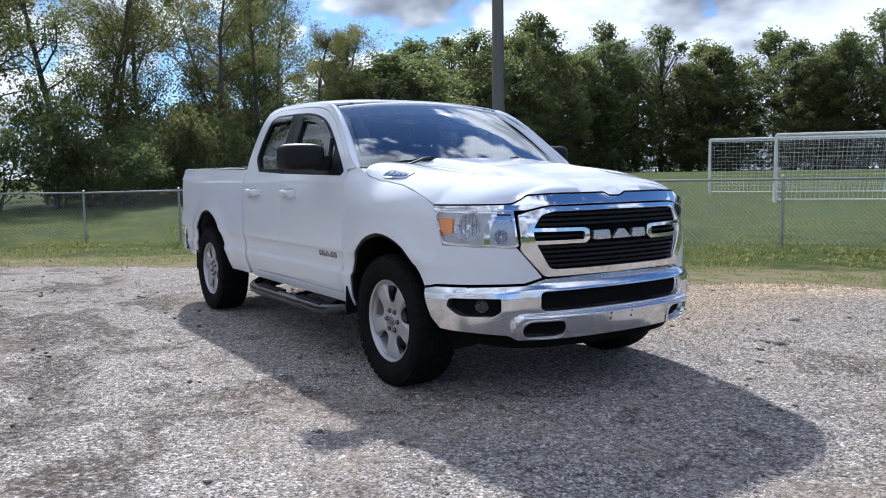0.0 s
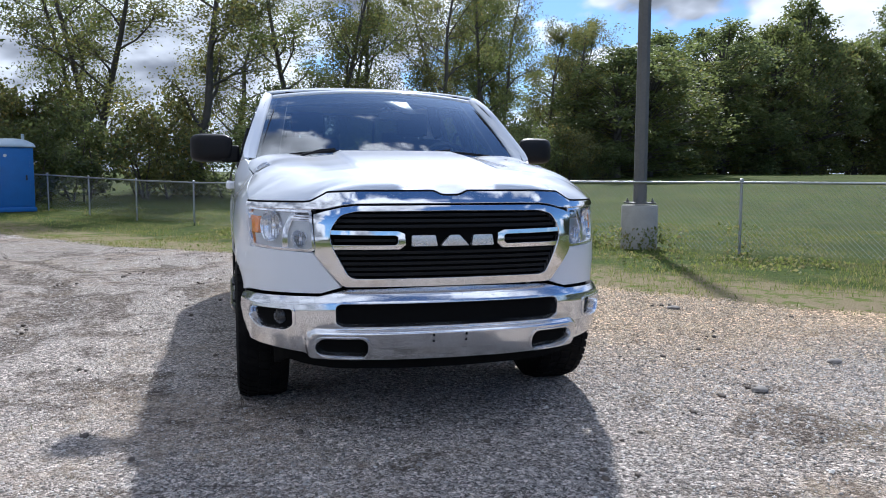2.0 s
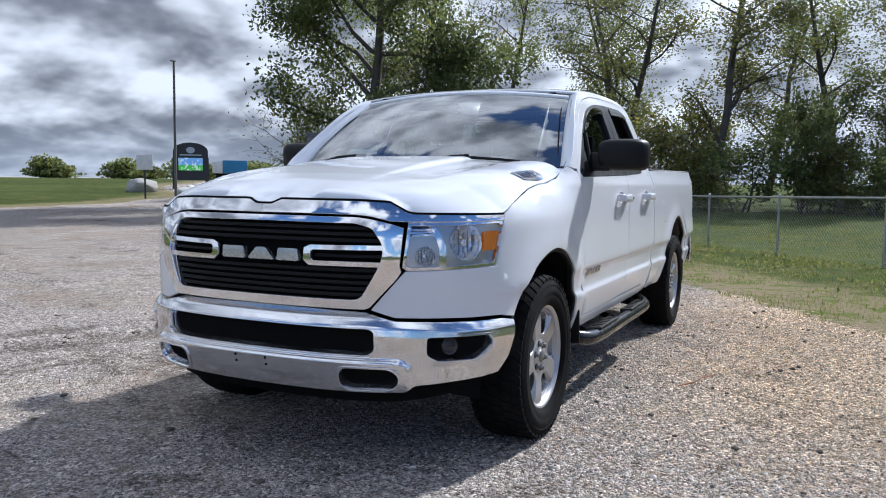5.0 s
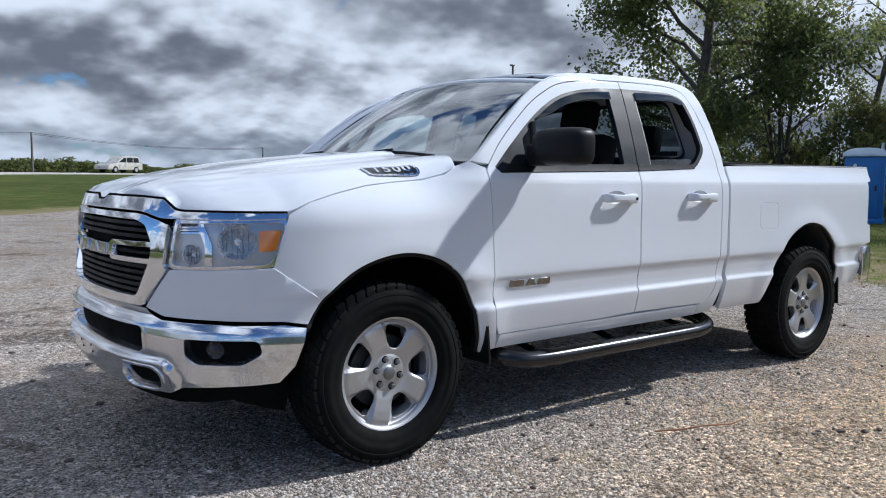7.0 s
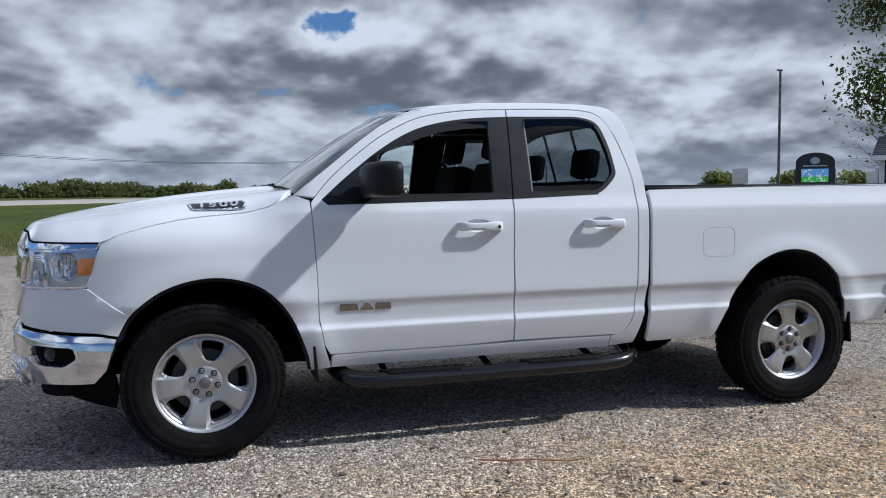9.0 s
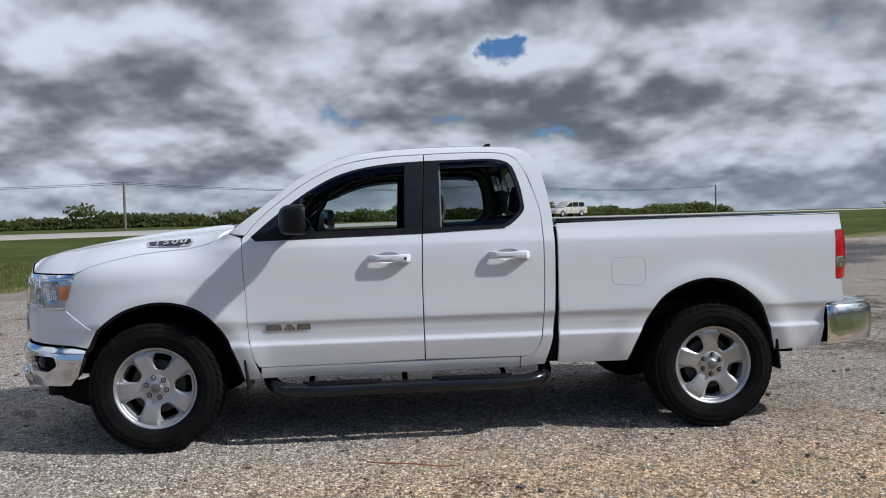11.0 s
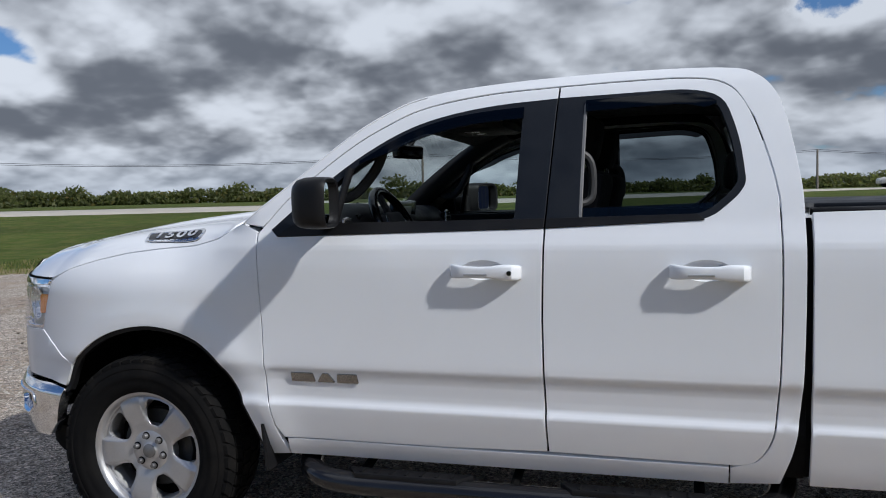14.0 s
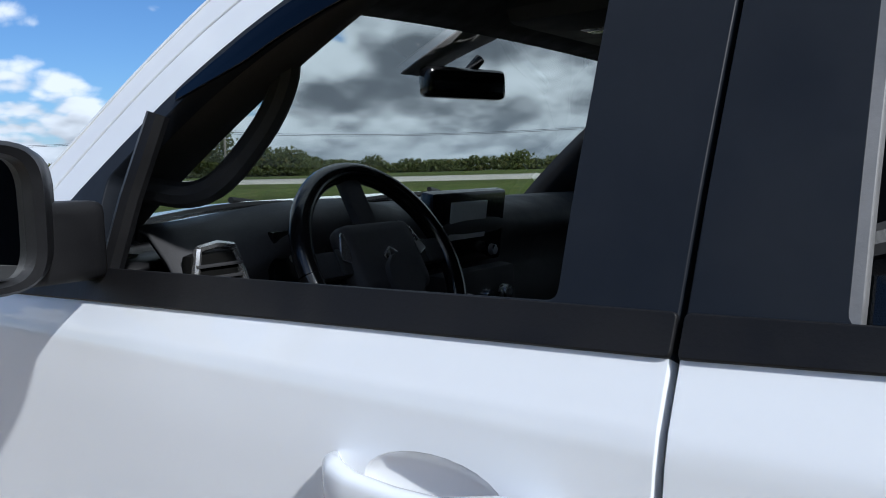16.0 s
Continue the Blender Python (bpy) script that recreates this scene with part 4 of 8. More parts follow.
def bonnet_soft(x, y):
    a = np.abs(y)
    z = bonnet_base(x, a)
    d2 = (x[..., None] - _rim[:, 0]) ** 2 + (a[..., None] - _rim[:, 1]) ** 2
    w = np.exp(-d2 / (2 * 0.035 ** 2))
    near = np.exp(-d2.min(-1) / (2 * 0.09 ** 2))
    return z + near * (w * _fix).sum(-1) / (w.sum(-1) + 1e-9)


_fine = _rim[:, 2] - bonnet_soft(_rim[:, 0], _rim[:, 1])


def bonnet_z(x, y):
    z = bonnet_soft(x, y)
    d2 = (x[..., None] - _rim[:, 0]) ** 2 + (np.abs(y)[..., None] - _rim[:, 1]) ** 2
    w = np.exp(-d2 / (2 * 0.010 ** 2))
    near = np.exp(-d2.min(-1) / (2 * 0.035 ** 2))
    return z + near * (w * _fine).sum(-1) / (w.sum(-1) + 1e-9)


def bonnet(x, y):
    return np.stack([x, y, bonnet_z(x, y)], -1)


hood = panel("bonnet", BONNET, bonnet, PAINT, truck, 0.034, 0.03, centre=(-0.2, 0, 0.6))
# cowl tray and wipers under the windscreen
sheet("cowl_tray", [[(-0.33 - 0.24 * s * s, 0.88 * s, 1.352 - 0.03 * s * s) for s in np.linspace(-1, 1, 17)],
                    [(-0.52 - 0.24 * s * s, 0.86 * s, 1.352 - 0.03 * s * s) for s in np.linspace(-1, 1, 17)]], BLACK_TRIM, truck, thick=0.01)
# painted flange between the bonnet's rear corner, fender and windscreen pillar
for sign in (1.0, -1.0):
    rows = []
    for x, z in ((-0.36, 1.280), (-0.40, 1.305), (-0.43, 1.328), (-0.47, 1.344), (-0.51, 1.336), (-0.55, 1.318), (-0.60, 1.360)):
        p = wall(ux(x), z - 0.006, -0.003, sign)
        rows.append([p, p + np.array((-0.01, -0.05 * sign, 0.004)), p + np.array((-0.02, -0.12 * sign, -0.004)), p + np.array((-0.03, -0.20 * sign, -0.02))])
    sheet("cowl_flange", rows, PAINT, truck, flip=sign > 0)

# ---- cab: windscreen, roof, back ----
def screen_point(s, t):
    """s across (-1 to 1), t up (0 to 1)."""
    lo = np.array((-0.395 - 0.150 * s * s, 0.862 * s, 1.372 - 0.024 * s * s))
    hi = np.array((-1.115 - 0.065 * s * s, 0.714 * s, 1.850 - 0.046 * s * s))
    p = lo + (hi - lo) * t
    bulge = 0.028 * 4 * t * (1 - t)
    return p + np.array((0.55, 0, 0.83)) * bulge


SS = np.linspace(-1, 1, 25)
screen = sheet("windscreen", [[screen_point(s, t) for s in SS] for t in np.linspace(0, 1, 13)], SCREEN_GLASS, truck, "curved windscreen reflecting clouds")
screen.visible_shadow = False
# black printed band round the glass
bm = bmesh.new()
rows = [[bm.verts.new(screen_point(s, t) + np.array((-0.005, 0, -0.004))) for s in (-1, -0.975, 0.975, 1)] for t in np.linspace(0, 1, 13)]
for r0, r1 in zip(rows, rows[1:]):
    bm.faces.new((r0[0], r0[1], r1[1], r1[0]))
    bm.faces.new((r0[2], r0[3], r1[3], r1[2]))
for t0, t1 in ((0.0, 0.04), (0.925, 0.955)):
    a = [bm.verts.new(screen_point(s, t0) + np.array((-0.006, 0, -0.005))) for s in SS]
    b = [bm.verts.new(screen_point(s, t1) + np.array((-0.006, 0, -0.005))) for s in SS]
    for k in range(len(SS) - 1):
        bm.faces.new((a[k], a[k + 1], b[k + 1], b[k]))
part("windscreen_band", bm, GLOSS_BLACK, screen, "black band round the glass")

RAIL_X = np.array([p[0] for p in RAIL])
RAIL_Z = np.array([p[1] for p in RAIL])
front_rail = [(x, z) for x, z in RAIL if x > -1.21 and z > 1.3]
for sign in (1.0, -1.0):
    # windscreen pillar: from the edge of the glass to the door joint
    rows = []
    n = len(front_rail)
    for k, (x, z) in enumerate(front_rail):
        outer = wall(ux(x), z, 0.0, sign)
        t = k / (n - 1)
        glass_edge = screen_point(sign * 1.0, t)
        mid = (outer + glass_edge) / 2 + np.array((0.005, 0.006 * sign, 0.005))
        rows.append([glass_edge + np.array((-0.004, 0, -0.012)), glass_edge + np.array((0.004, 0.004 * sign, 0.004)), glass_edge * 0.72 + outer * 0.28 + np.array((0.005, 0.005 * sign, 0.005)), mid, glass_edge * 0.25 + outer * 0.75 + np.array((0.003, 0.004 * sign, 0.004)), wall(ux(x), z - 0.001, 0.0018, sign), wall(ux(x - 0.003), z - 0.006, 0.0012, sign), wall(ux(x - 0.003), z - 0.007, -0.004, sign)])
    sheet("windscreen_pillar", rows, PAINT, truck, flip=sign > 0)

# roof
rows = []
top_line = [(x, z) for x, z in RAIL if -2.475 < x <= -1.195 and z > 1.70]
top_line = [(-1.200, 1.818)] + [p for p in top_line if p[0] < -1.21]
for k, (x, z) in enumerate(top_line):
    edge = wall(ux(x), z, 0.0, 1.0)
    crown = np.interp(x, [-2.48, -2.42, -2.3, -1.95, -1.6, -1.35, -1.2], [1.80, 1.868, 1.902, 1.922, 1.911, 1.884, 1.853])
    row = []
    for s in np.linspace(-1, 1, 33):
        bend = (1 - abs(s) ** 2.8)
        xx = x + (0.085 * (1 - s * s) if k == 0 else 0.085 * (1 - s * s) * max(0, 1 - (-1.2 - x) / 0.5))
        row.append((xx, edge[1] * s, z + (crown - z) * bend))
    rows.append(row)
roof = sheet("roof", rows, PAINT, truck, thick=0.012)
# the roof's turned-down front edge over the glass
sheet("roof_header", [[screen_point(s, t) + np.array((0.5, 0, 0.8)) * lift for s in SS] for t, lift in ((0.946, -0.004), (0.948, 0.007), (0.965, 0.009), (0.985, 0.009), (1.004, 0.004))], PAINT, roof, "white roof edge over the windscreen")
# a small black aerial base at the rear of the roof
bm = bmesh.new()
add_prism(bm, [(-2.20, 0.0), (-2.27, 0.0), (-2.265, 0.03), (-2.235, 0.028)], -0.02, 0.02, "y", 0.006)
bmesh.ops.translate(bm, vec=(0, 0, 1.937), verts=bm.verts)
part("aerial", bm, GLOSS_BLACK, roof, "black roof aerial", True)

# back of the cab
BACK = rounded([(-0.93, 0.46), (-0.965, 1.30), (-0.90, 1.50), (-0.80, 1.74), (-0.70, 1.84), (0.70, 1.84), (0.80, 1.74), (0.90, 1.50), (0.965, 1.30), (0.93, 0.46)], 0.06)
REAR_PANE = rounded([(-0.70, 1.42), (-0.62, 1.76), (0.62, 1.76), (0.70, 1.42)], 0.06)


def back_face(y, z):
    return np.stack([-2.505 + 0.16 * np.clip((z - 1.35) / 0.5, 0, 1) ** 1.3 + 0.03 * np.abs(y) ** 2, y, z], -1)


def back_glass(y, z):
    return back_face(y, z) + np.array((0.006, 0, 0))


panel("cab_back", BACK, back_face, PAINT, truck, 0.08, 0.02, [REAR_PANE])
panel("rear_window", rounded([(-0.715, 1.405), (-0.63, 1.775), (0.63, 1.775), (0.715, 1.405)], 0.06), back_glass, TINTED, truck, 0.1, 0.004, label="dark rear window")
for y in (-0.22, 0.22):
    box("rear_window_bar", (-2.445, y, 1.59), (0.012, 0.02, 0.36), GLOSS_BLACK, truck, 0.003, turn=Euler((0, radians(16), 0)).to_matrix())

# ---- front end ----


def front_loop(points):
    """An outline in half width, z to girth, z (one side)."""
    return [(uy(y) if y >= 0 else -uy(-y), z) for y, z in points]


def nose(push=0.0):
    """The skin across the nose, both halves."""
    def f(u, z):
        s = np.where(u < 0, -1.0, 1.0)
        p = wall(np.abs(u), z, push, 1.0)
        p[..., 1] = p[..., 1] * s
        return p
    return f


def mirrored(points):
    """A half outline from the centre line outwards and back, doubled."""
    return list(points) + [(-y, z) for y, z in reversed(points) if y > 1e-6]


# lower corner panels in body colour
for sign in (1.0, -1.0):
    loop = [(uy(0.528), 0.728), (uy(0.655), 0.888), (ux(0.535), 0.900), (ux(0.350), 0.764), (ux(0.385), 0.705), (ux(0.405), 0.668), (ux(0.50), 0.684), (uy(0.80), 0.694), (uy(0.62), 0.698)]
    panel("front_corner_panel", loop, skin(0.004, sign), PAINT, truck, 0.03, 0.03)

# grille
grille = panel("grille_surround", front_loop(mirrored([(0.0, 1.113), (0.46, 1.111), (0.52, 1.104), (0.60, 1.085), (0.648, 1.069), (0.642, 1.0), (0.634, 0.915), (0.640, 0.890), (0.625, 0.862), (0.522, 0.740), (0.500, 0.732), (0.0, 0.732)])),
               nose(0.016), CHROME, truck, 0.025, 0.05, [front_loop(rounded([(0.0, 1.090), (0.46, 1.087), (0.530, 1.068), (0.570, 1.005), (0.574, 0.955), (0.555, 0.900), (0.492, 0.782), (0.465, 0.768),
                (-0.465, 0.768), (-0.492, 0.782), (-0.555, 0.900), (-0.574, 0.955), (-0.570, 1.005), (-0.530, 1.068), (-0.46, 1.087)], 0.02))], "chrome grille surround")
panel("grille_backing", front_loop([(-0.58, 1.09), (0.58, 1.09), (0.58, 0.77), (-0.58, 0.77)]), nose(-0.045), CHASSIS, grille, 0.08, 0.004)


def half_at(z):
    return float(np.interp(z, [0.768, 0.782, 0.900, 0.955, 1.005, 1.068, 1.087], [0.465, 0.492, 0.555, 0.574, 0.570, 0.530, 0.46]))


for z in (1.066, 1.040, 1.014, 0.890, 0.864, 0.838, 0.812, 0.787):
    w = half_at(z) + 0.012
    panel("grille_slat", front_loop([(-w, z + 0.0065), (w, z + 0.0065), (w, z - 0.0065), (-w, z - 0.0065)]), nose(-0.014), SLAT_BLACK, grille, 0.06, 0.03, sz=0.008)
for z in (0.948,):
    for sg in (1, -1):
        panel("grille_slat", front_loop(sorted([(sg * 0.56, z + 0.005), (sg * 0.27, z + 0.005)]) + sorted([(sg * 0.56, z - 0.005), (sg * 0.27, z - 0.005)], reverse=True)), nose(-0.014), SLAT_BLACK, grille, 0.06, 0.03, sz=0.008)
# chrome brackets left and right of the badge
for sg in (1, -1):
    o = [(sg * 0.590, 0.997), (sg * 0.262, 0.992), (sg * 0.232, 0.980), (sg * 0.228, 0.930), (sg * 0.255, 0.908), (sg * 0.590, 0.908),
         (sg * 0.590, 0.927), (sg * 0.275, 0.926), (sg * 0.262, 0.938), (sg * 0.262, 0.966), (sg * 0.275, 0.974), (sg * 0.590, 0.978)]
    panel("grille_bracket", front_loop(o), nose(0.012), CHROME, grille, 0.02, 0.03, label="chrome grille bracket")
# badge between them: three plain bright shapes
for shape in ([(-0.198, 0.922), (-0.198, 0.972), (-0.085, 0.972), (-0.075, 0.922)],
              [(-0.058, 0.922), (-0.012, 0.972), (0.034, 0.972), (0.080, 0.922)],
              [(0.096, 0.922), (0.104, 0.972), (0.198, 0.972), (0.206, 0.922)]):
    panel("badge_shape", front_loop(rounded(shape, 0.006)), nose(0.014), SILVER_TRIM, grille, 0.02, 0.03)
# chrome strip between bonnet and grille, running out over the lamps
strip_lo = [(0.60, 1.098), (0.52, 1.117), (0.46, 1.123), (0.30, 1.125), (0.0, 1.125)]
half = [(float(u), float(rim_height(u)) - 0.003) for u in np.linspace(0, ux(0.48), 80)] + [(ux(0.487), 1.100), (ux(0.60), 1.097), (uy(0.67), 1.096)] + front_loop(strip_lo)
full = half + [(-u, z) for u, z in reversed(half) if u > 1e-6]
panel("nose_trim", full, nose(0.012), CHROME, truck, 0.022, 0.03, sz=0.015, label="chrome strip under the bonnet")
_line = [float(u) for u in np.linspace(0, ux(0.482), 70)]
tube("bonnet_gap", [tuple(wall(u, float(rim_height(u)) + 0.002, 0.006, -1.0)) for u in _line[:0:-1]] + [tuple(wall(u, float(rim_height(u)) + 0.002, 0.006, 1.0)) for u in _line], 0.0052, CHASSIS, truck, 6, "dark gap under the bonnet's edge")
panel("nose_gap", [(-uy(0.66), 1.115), (-uy(0.5), 1.172), (uy(0.5), 1.172), (uy(0.66), 1.115), (uy(0.6), 0.75), (-uy(0.6), 0.75)], nose(-0.055), CHASSIS, truck, 0.08, 0.004)

# headlamps
for sign in (1.0, -1.0):
    outline = [(uy(0.668), 1.090), (ux(0.60), 1.094), (ux(0.500), 1.098), (ux(0.480), 1.085), (ux(0.495), 1.01), (ux(0.535), 0.912), (ux(0.56), 0.904), (uy(0.80), 0.896), (uy(0.665), 0.893), (uy(0.645), 0.905)]
    bowls = ((ux(0.672), 1.004, 0.074, 0.060), (uy(0.728), 0.950, 0.040, 0.045))
    rings = [[(uc + r * math.cos(w), zc + r * math.sin(w)) for w in np.linspace(0, 2 * math.pi, 26, endpoint=False)] for uc, zc, r, _ in bowls]
    lamp = panel("headlamp", outline, skin(-0.030, sign), LAMP_SILVER, truck, 0.02, 0.03, rings, label="clear halogen headlamp with amber corner")
    panel("lens", outline, skin(0.006, sign), LENS, lamp, 0.03, 0.035).visible_shadow = False
    edge = [(u + (0.012 if u < uy(0.72) else -0.012), z + (0.011 if z < 1.0 else -0.011)) for u, z in outline]
    panel("bezel", outline, skin(-0.004, sign), CHROME, lamp, 0.03, 0.06, [edge], "bright lamp bezel")
    # main bowl, small bowl, amber block and stepped bright fins
    for (uc, zc, r, deep) in bowls:
        bm = bmesh.new()
        add_lathe(bm, [(0.0, -deep), (r * 0.35, -deep * 0.96), (r * 0.7, -deep * 0.65), (r, -0.006), (r * 1.07, 0.0), (r * 1.10, -0.012)], 14)
        p = wall(uc, zc, -0.022, sign)
        nx, ny = plan_normal(np.array(uc))
        way = Vector((float(nx), float(ny) * sign, 0.0))
        m = Matrix.Translation(Vector(p)) @ way.to_track_quat("Y", "Z").to_matrix().to_4x4()
        bmesh.ops.transform(bm, matrix=m, verts=bm.verts)
        bmesh.ops.recalc_face_normals(bm, faces=bm.faces)
        for v in bm.verts:
            turn = math.atan2(v.co.z - zc, (v.co - Vector(p)).dot(Vector((-way.y, way.x, 0))))
            v.co -= way * (0.003 * (0.5 + 0.5 * math.sin(7.0 * turn + 40.0 * v.co.z)))
        bowl = part("reflector_bowl", bm, REFLECTOR, lamp, "faceted bright reflector", False)
        bm = bmesh.new()
        for k in (-2, -1, 0, 1, 2):
            add_box(bm, Vector(p) - way * deep * 0.5 + Vector((-way.y, way.x, 0)) * (k * r * 0.30), (0.0035, 0.0035, 1.5 * math.sqrt(r * r - (k * r * 0.30) ** 2)), 0.001)
        part("reflector_rib", bm, ALLOY_DARK, bowl, "grey upright reflector ribs")
        bm = bmesh.new()
        bmesh.ops.create_uvsphere(bm, u_segments=14, v_segments=9, radius=r * 0.26)
        bmesh.ops.translate(bm, vec=Vector(p) - way * deep * 0.55, verts=bm.verts)
        part("bulb_cap", bm, CHROME, bowl, "", True)
    for k in range(3):
        zc = 1.062 - 0.011 * k
        panel("reflector_fin", [(uy(0.672 + 0.004 * k), zc), (uy(0.760), zc + 0.004), (uy(0.760), zc - 0.002), (uy(0.672 + 0.004 * k), zc - 0.006)], skin(-0.022, sign), CHROME, lamp, 0.03, 0.025)
    panel("lamp_slot", [(uy(0.668), 1.074), (uy(0.742), 1.076), (uy(0.752), 1.040), (uy(0.662), 1.034)], skin(-0.026, sign), LAMP_DARK, lamp, 0.03, 0.02)
    panel("lamp_divider", [(uy(0.745), 1.085), (uy(0.765), 1.085), (uy(0.800), 0.99), (uy(0.800), 0.905), (uy(0.778), 0.905), (uy(0.778), 0.985)], skin(-0.020, sign), CHROME, lamp, 0.03, 0.03)
    panel("turn_signal", rounded([(ux(0.590), 1.050), (ux(0.505), 1.052), (ux(0.528), 0.972), (ux(0.590), 0.968)], 0.010), skin(-0.014, sign), AMBER, lamp, 0.02, 0.02, label="amber turn signal")

# bumper
BZ = [0.370, 0.40, 0.44, 0.50, 0.56, 0.62, 0.66, 0.690, 0.706, 0.716, 0.722]
BD = [0.030, 0.012, -0.006, -0.020, -0.030, -0.036, -0.030, -0.012, 0.004, 0.020, 0.030]


_bz = np.linspace(0.34, 0.74, 161)
_bd = np.convolve(np.pad(np.interp(_bz, BZ, BD), 4, mode="edge"), np.hanning(11)[1:-1] / np.hanning(11).sum(), mode="valid")


def bumper_skin(push=0.0, sign=None):
    def f(u, z):
        s = np.where(u < 0, -1.0, 1.0) * (sign or 1.0)
        a = np.abs(u)
        x, y = plan_at(a)
        nx, ny = plan_normal(a)
        low = np.interp(a, [uy(0.55), ux(0.42)], [0.0, -0.03])
        d = np.interp(z - low, _bz, _bd) + 0.018 * smoothstep(ux(0.62), ux(0.40), a) - push
        # a lower crossbar with rounded ends that stands out
        qx, qz = np.maximum(a - uy(0.62), 0), np.maximum(np.abs(z - 0.425) - 0.030, 0)
        d = d - 0.026 * smoothstep(0.078, 0.056, np.hypot(qx, qz))
        return np.stack([x - nx * d, s * (y - ny * d), z + 0 * x], -1)
    return f


half = front_loop([(0.0, 0.722), (0.50, 0.716), (0.62, 0.684)]) + [(uy(0.80), 0.678), (ux(0.50), 0.668), (ux(0.412), 0.652), (ux(0.425), 0.60), (ux(0.46), 0.500), (ux(0.52), 0.435)] + front_loop([(0.84, 0.425), (0.70, 0.410), (0.655, 0.385), (0.35, 0.380), (0.0, 0.378)])
full = half + [(-u, z) for u, z in reversed(half) if u > 1e-6]
slot_top = rounded([(-0.545, 0.640), (-0.525, 0.655), (0.525, 0.655), (0.545, 0.640), (0.545, 0.560), (0.515, 0.541), (-0.515, 0.541), (-0.545, 0.560)], 0.014)
slots = [front_loop(slot_top)]
for sg in (1, -1):
    s = rounded([(0.425, 0.490), (0.600, 0.490), (0.634, 0.462), (0.634, 0.418), (0.600, 0.392), (0.430, 0.388), (0.405, 0.414), (0.402, 0.464)], 0.036)
    f = rounded([(0.728, 0.622), (0.908, 0.618), (0.914, 0.560), (0.880, 0.516), (0.765, 0.516), (0.728, 0.545)], 0.016)
    slots.append([(sg * u, z) for u, z in front_loop(s)])
    slots.append([(sg * u, z) for u, z in front_loop(f)])
bumper = panel("front_bumper", full, bumper_skin(), BUMPER_CHROME, truck, 0.022, 0.05, slots, "chrome front bumper with dusty film", sz=0.007)
for sl in slots:
    panel("slot_insert", sl, bumper_skin(-0.045), CHASSIS, bumper, 0.05, 0.01)
    # a bright rolled edge round each slot
    c = np.mean(np.array(sl), 0)
    ring = [tuple(c + (np.array(p) - c) * (1 + 0.012 / max(0.02, np.linalg.norm(np.array(p) - c)))) for p in sl]
    panel("slot_rim", ring, bumper_skin(0.006), BUMPER_CHROME, bumper, 0.02, 0.03, [sl])
for sign in (1, -1):
    p = bumper_skin(-0.034)(np.array([sign * uy(0.81)]), np.array([0.572]))[0]
    nx, ny = plan_normal(np.array(uy(0.81)))
    way = Vector((float(nx), float(ny) * sign, 0.0))
    bm = bmesh.new()
    add_lathe(bm, [(0.0, 0.010), (0.014, 0.009), (0.027, 0.004), (0.034, -0.004), (0.037, -0.006), (0.038, -0.04)], 24)
    bmesh.ops.recalc_face_normals(bm, faces=bm.faces)
    bmesh.ops.transform(bm, matrix=Matrix.Translation(Vector(p)) @ way.to_track_quat("Y", "Z").to_matrix().to_4x4(), verts=bm.verts)
    part("fog_lamp", bm, LAMP_DARK, bumper, "round fog lamp", True)
for y in (-0.10, 0.06):
    for z in (0.50, 0.47):
        bm = bmesh.new()
        add_lathe(bm, [(0.0, 0.002), (0.006, 0.002), (0.006, -0.01)], 10)
        p = bumper_skin(0.0)(np.array([math.copysign(uy(abs(y)), y)]), np.array([z]))[0]
        bmesh.ops.transform(bm, matrix=Matrix.Translation(Vector(p)) @ Vector((1, 0, 0)).to_track_quat("Y", "Z").to_matrix().to_4x4(), verts=bm.verts)
        part("plate_hole", bm, CHASSIS, bumper)
# black air dam under the bumper
half = front_loop([(0.0, 0.382), (0.64, 0.388), (0.72, 0.412), (0.84, 0.43)]) + [(ux(0.53), 0.44), (ux(0.47), 0.46), (ux(0.455), 0.36), (ux(0.475), 0.275), (ux(0.53), 0.290)] + front_loop([(0.84, 0.345), (0.74, 0.330), (0.60, 0.318), (0.0, 0.312)])
full = half + [(-u, z) for u, z in reversed(half) if u > 1e-6]
panel("air_dam", full, nose(-0.075), CHASSIS, truck, 0.04, 0.03, label="black lower air dam")

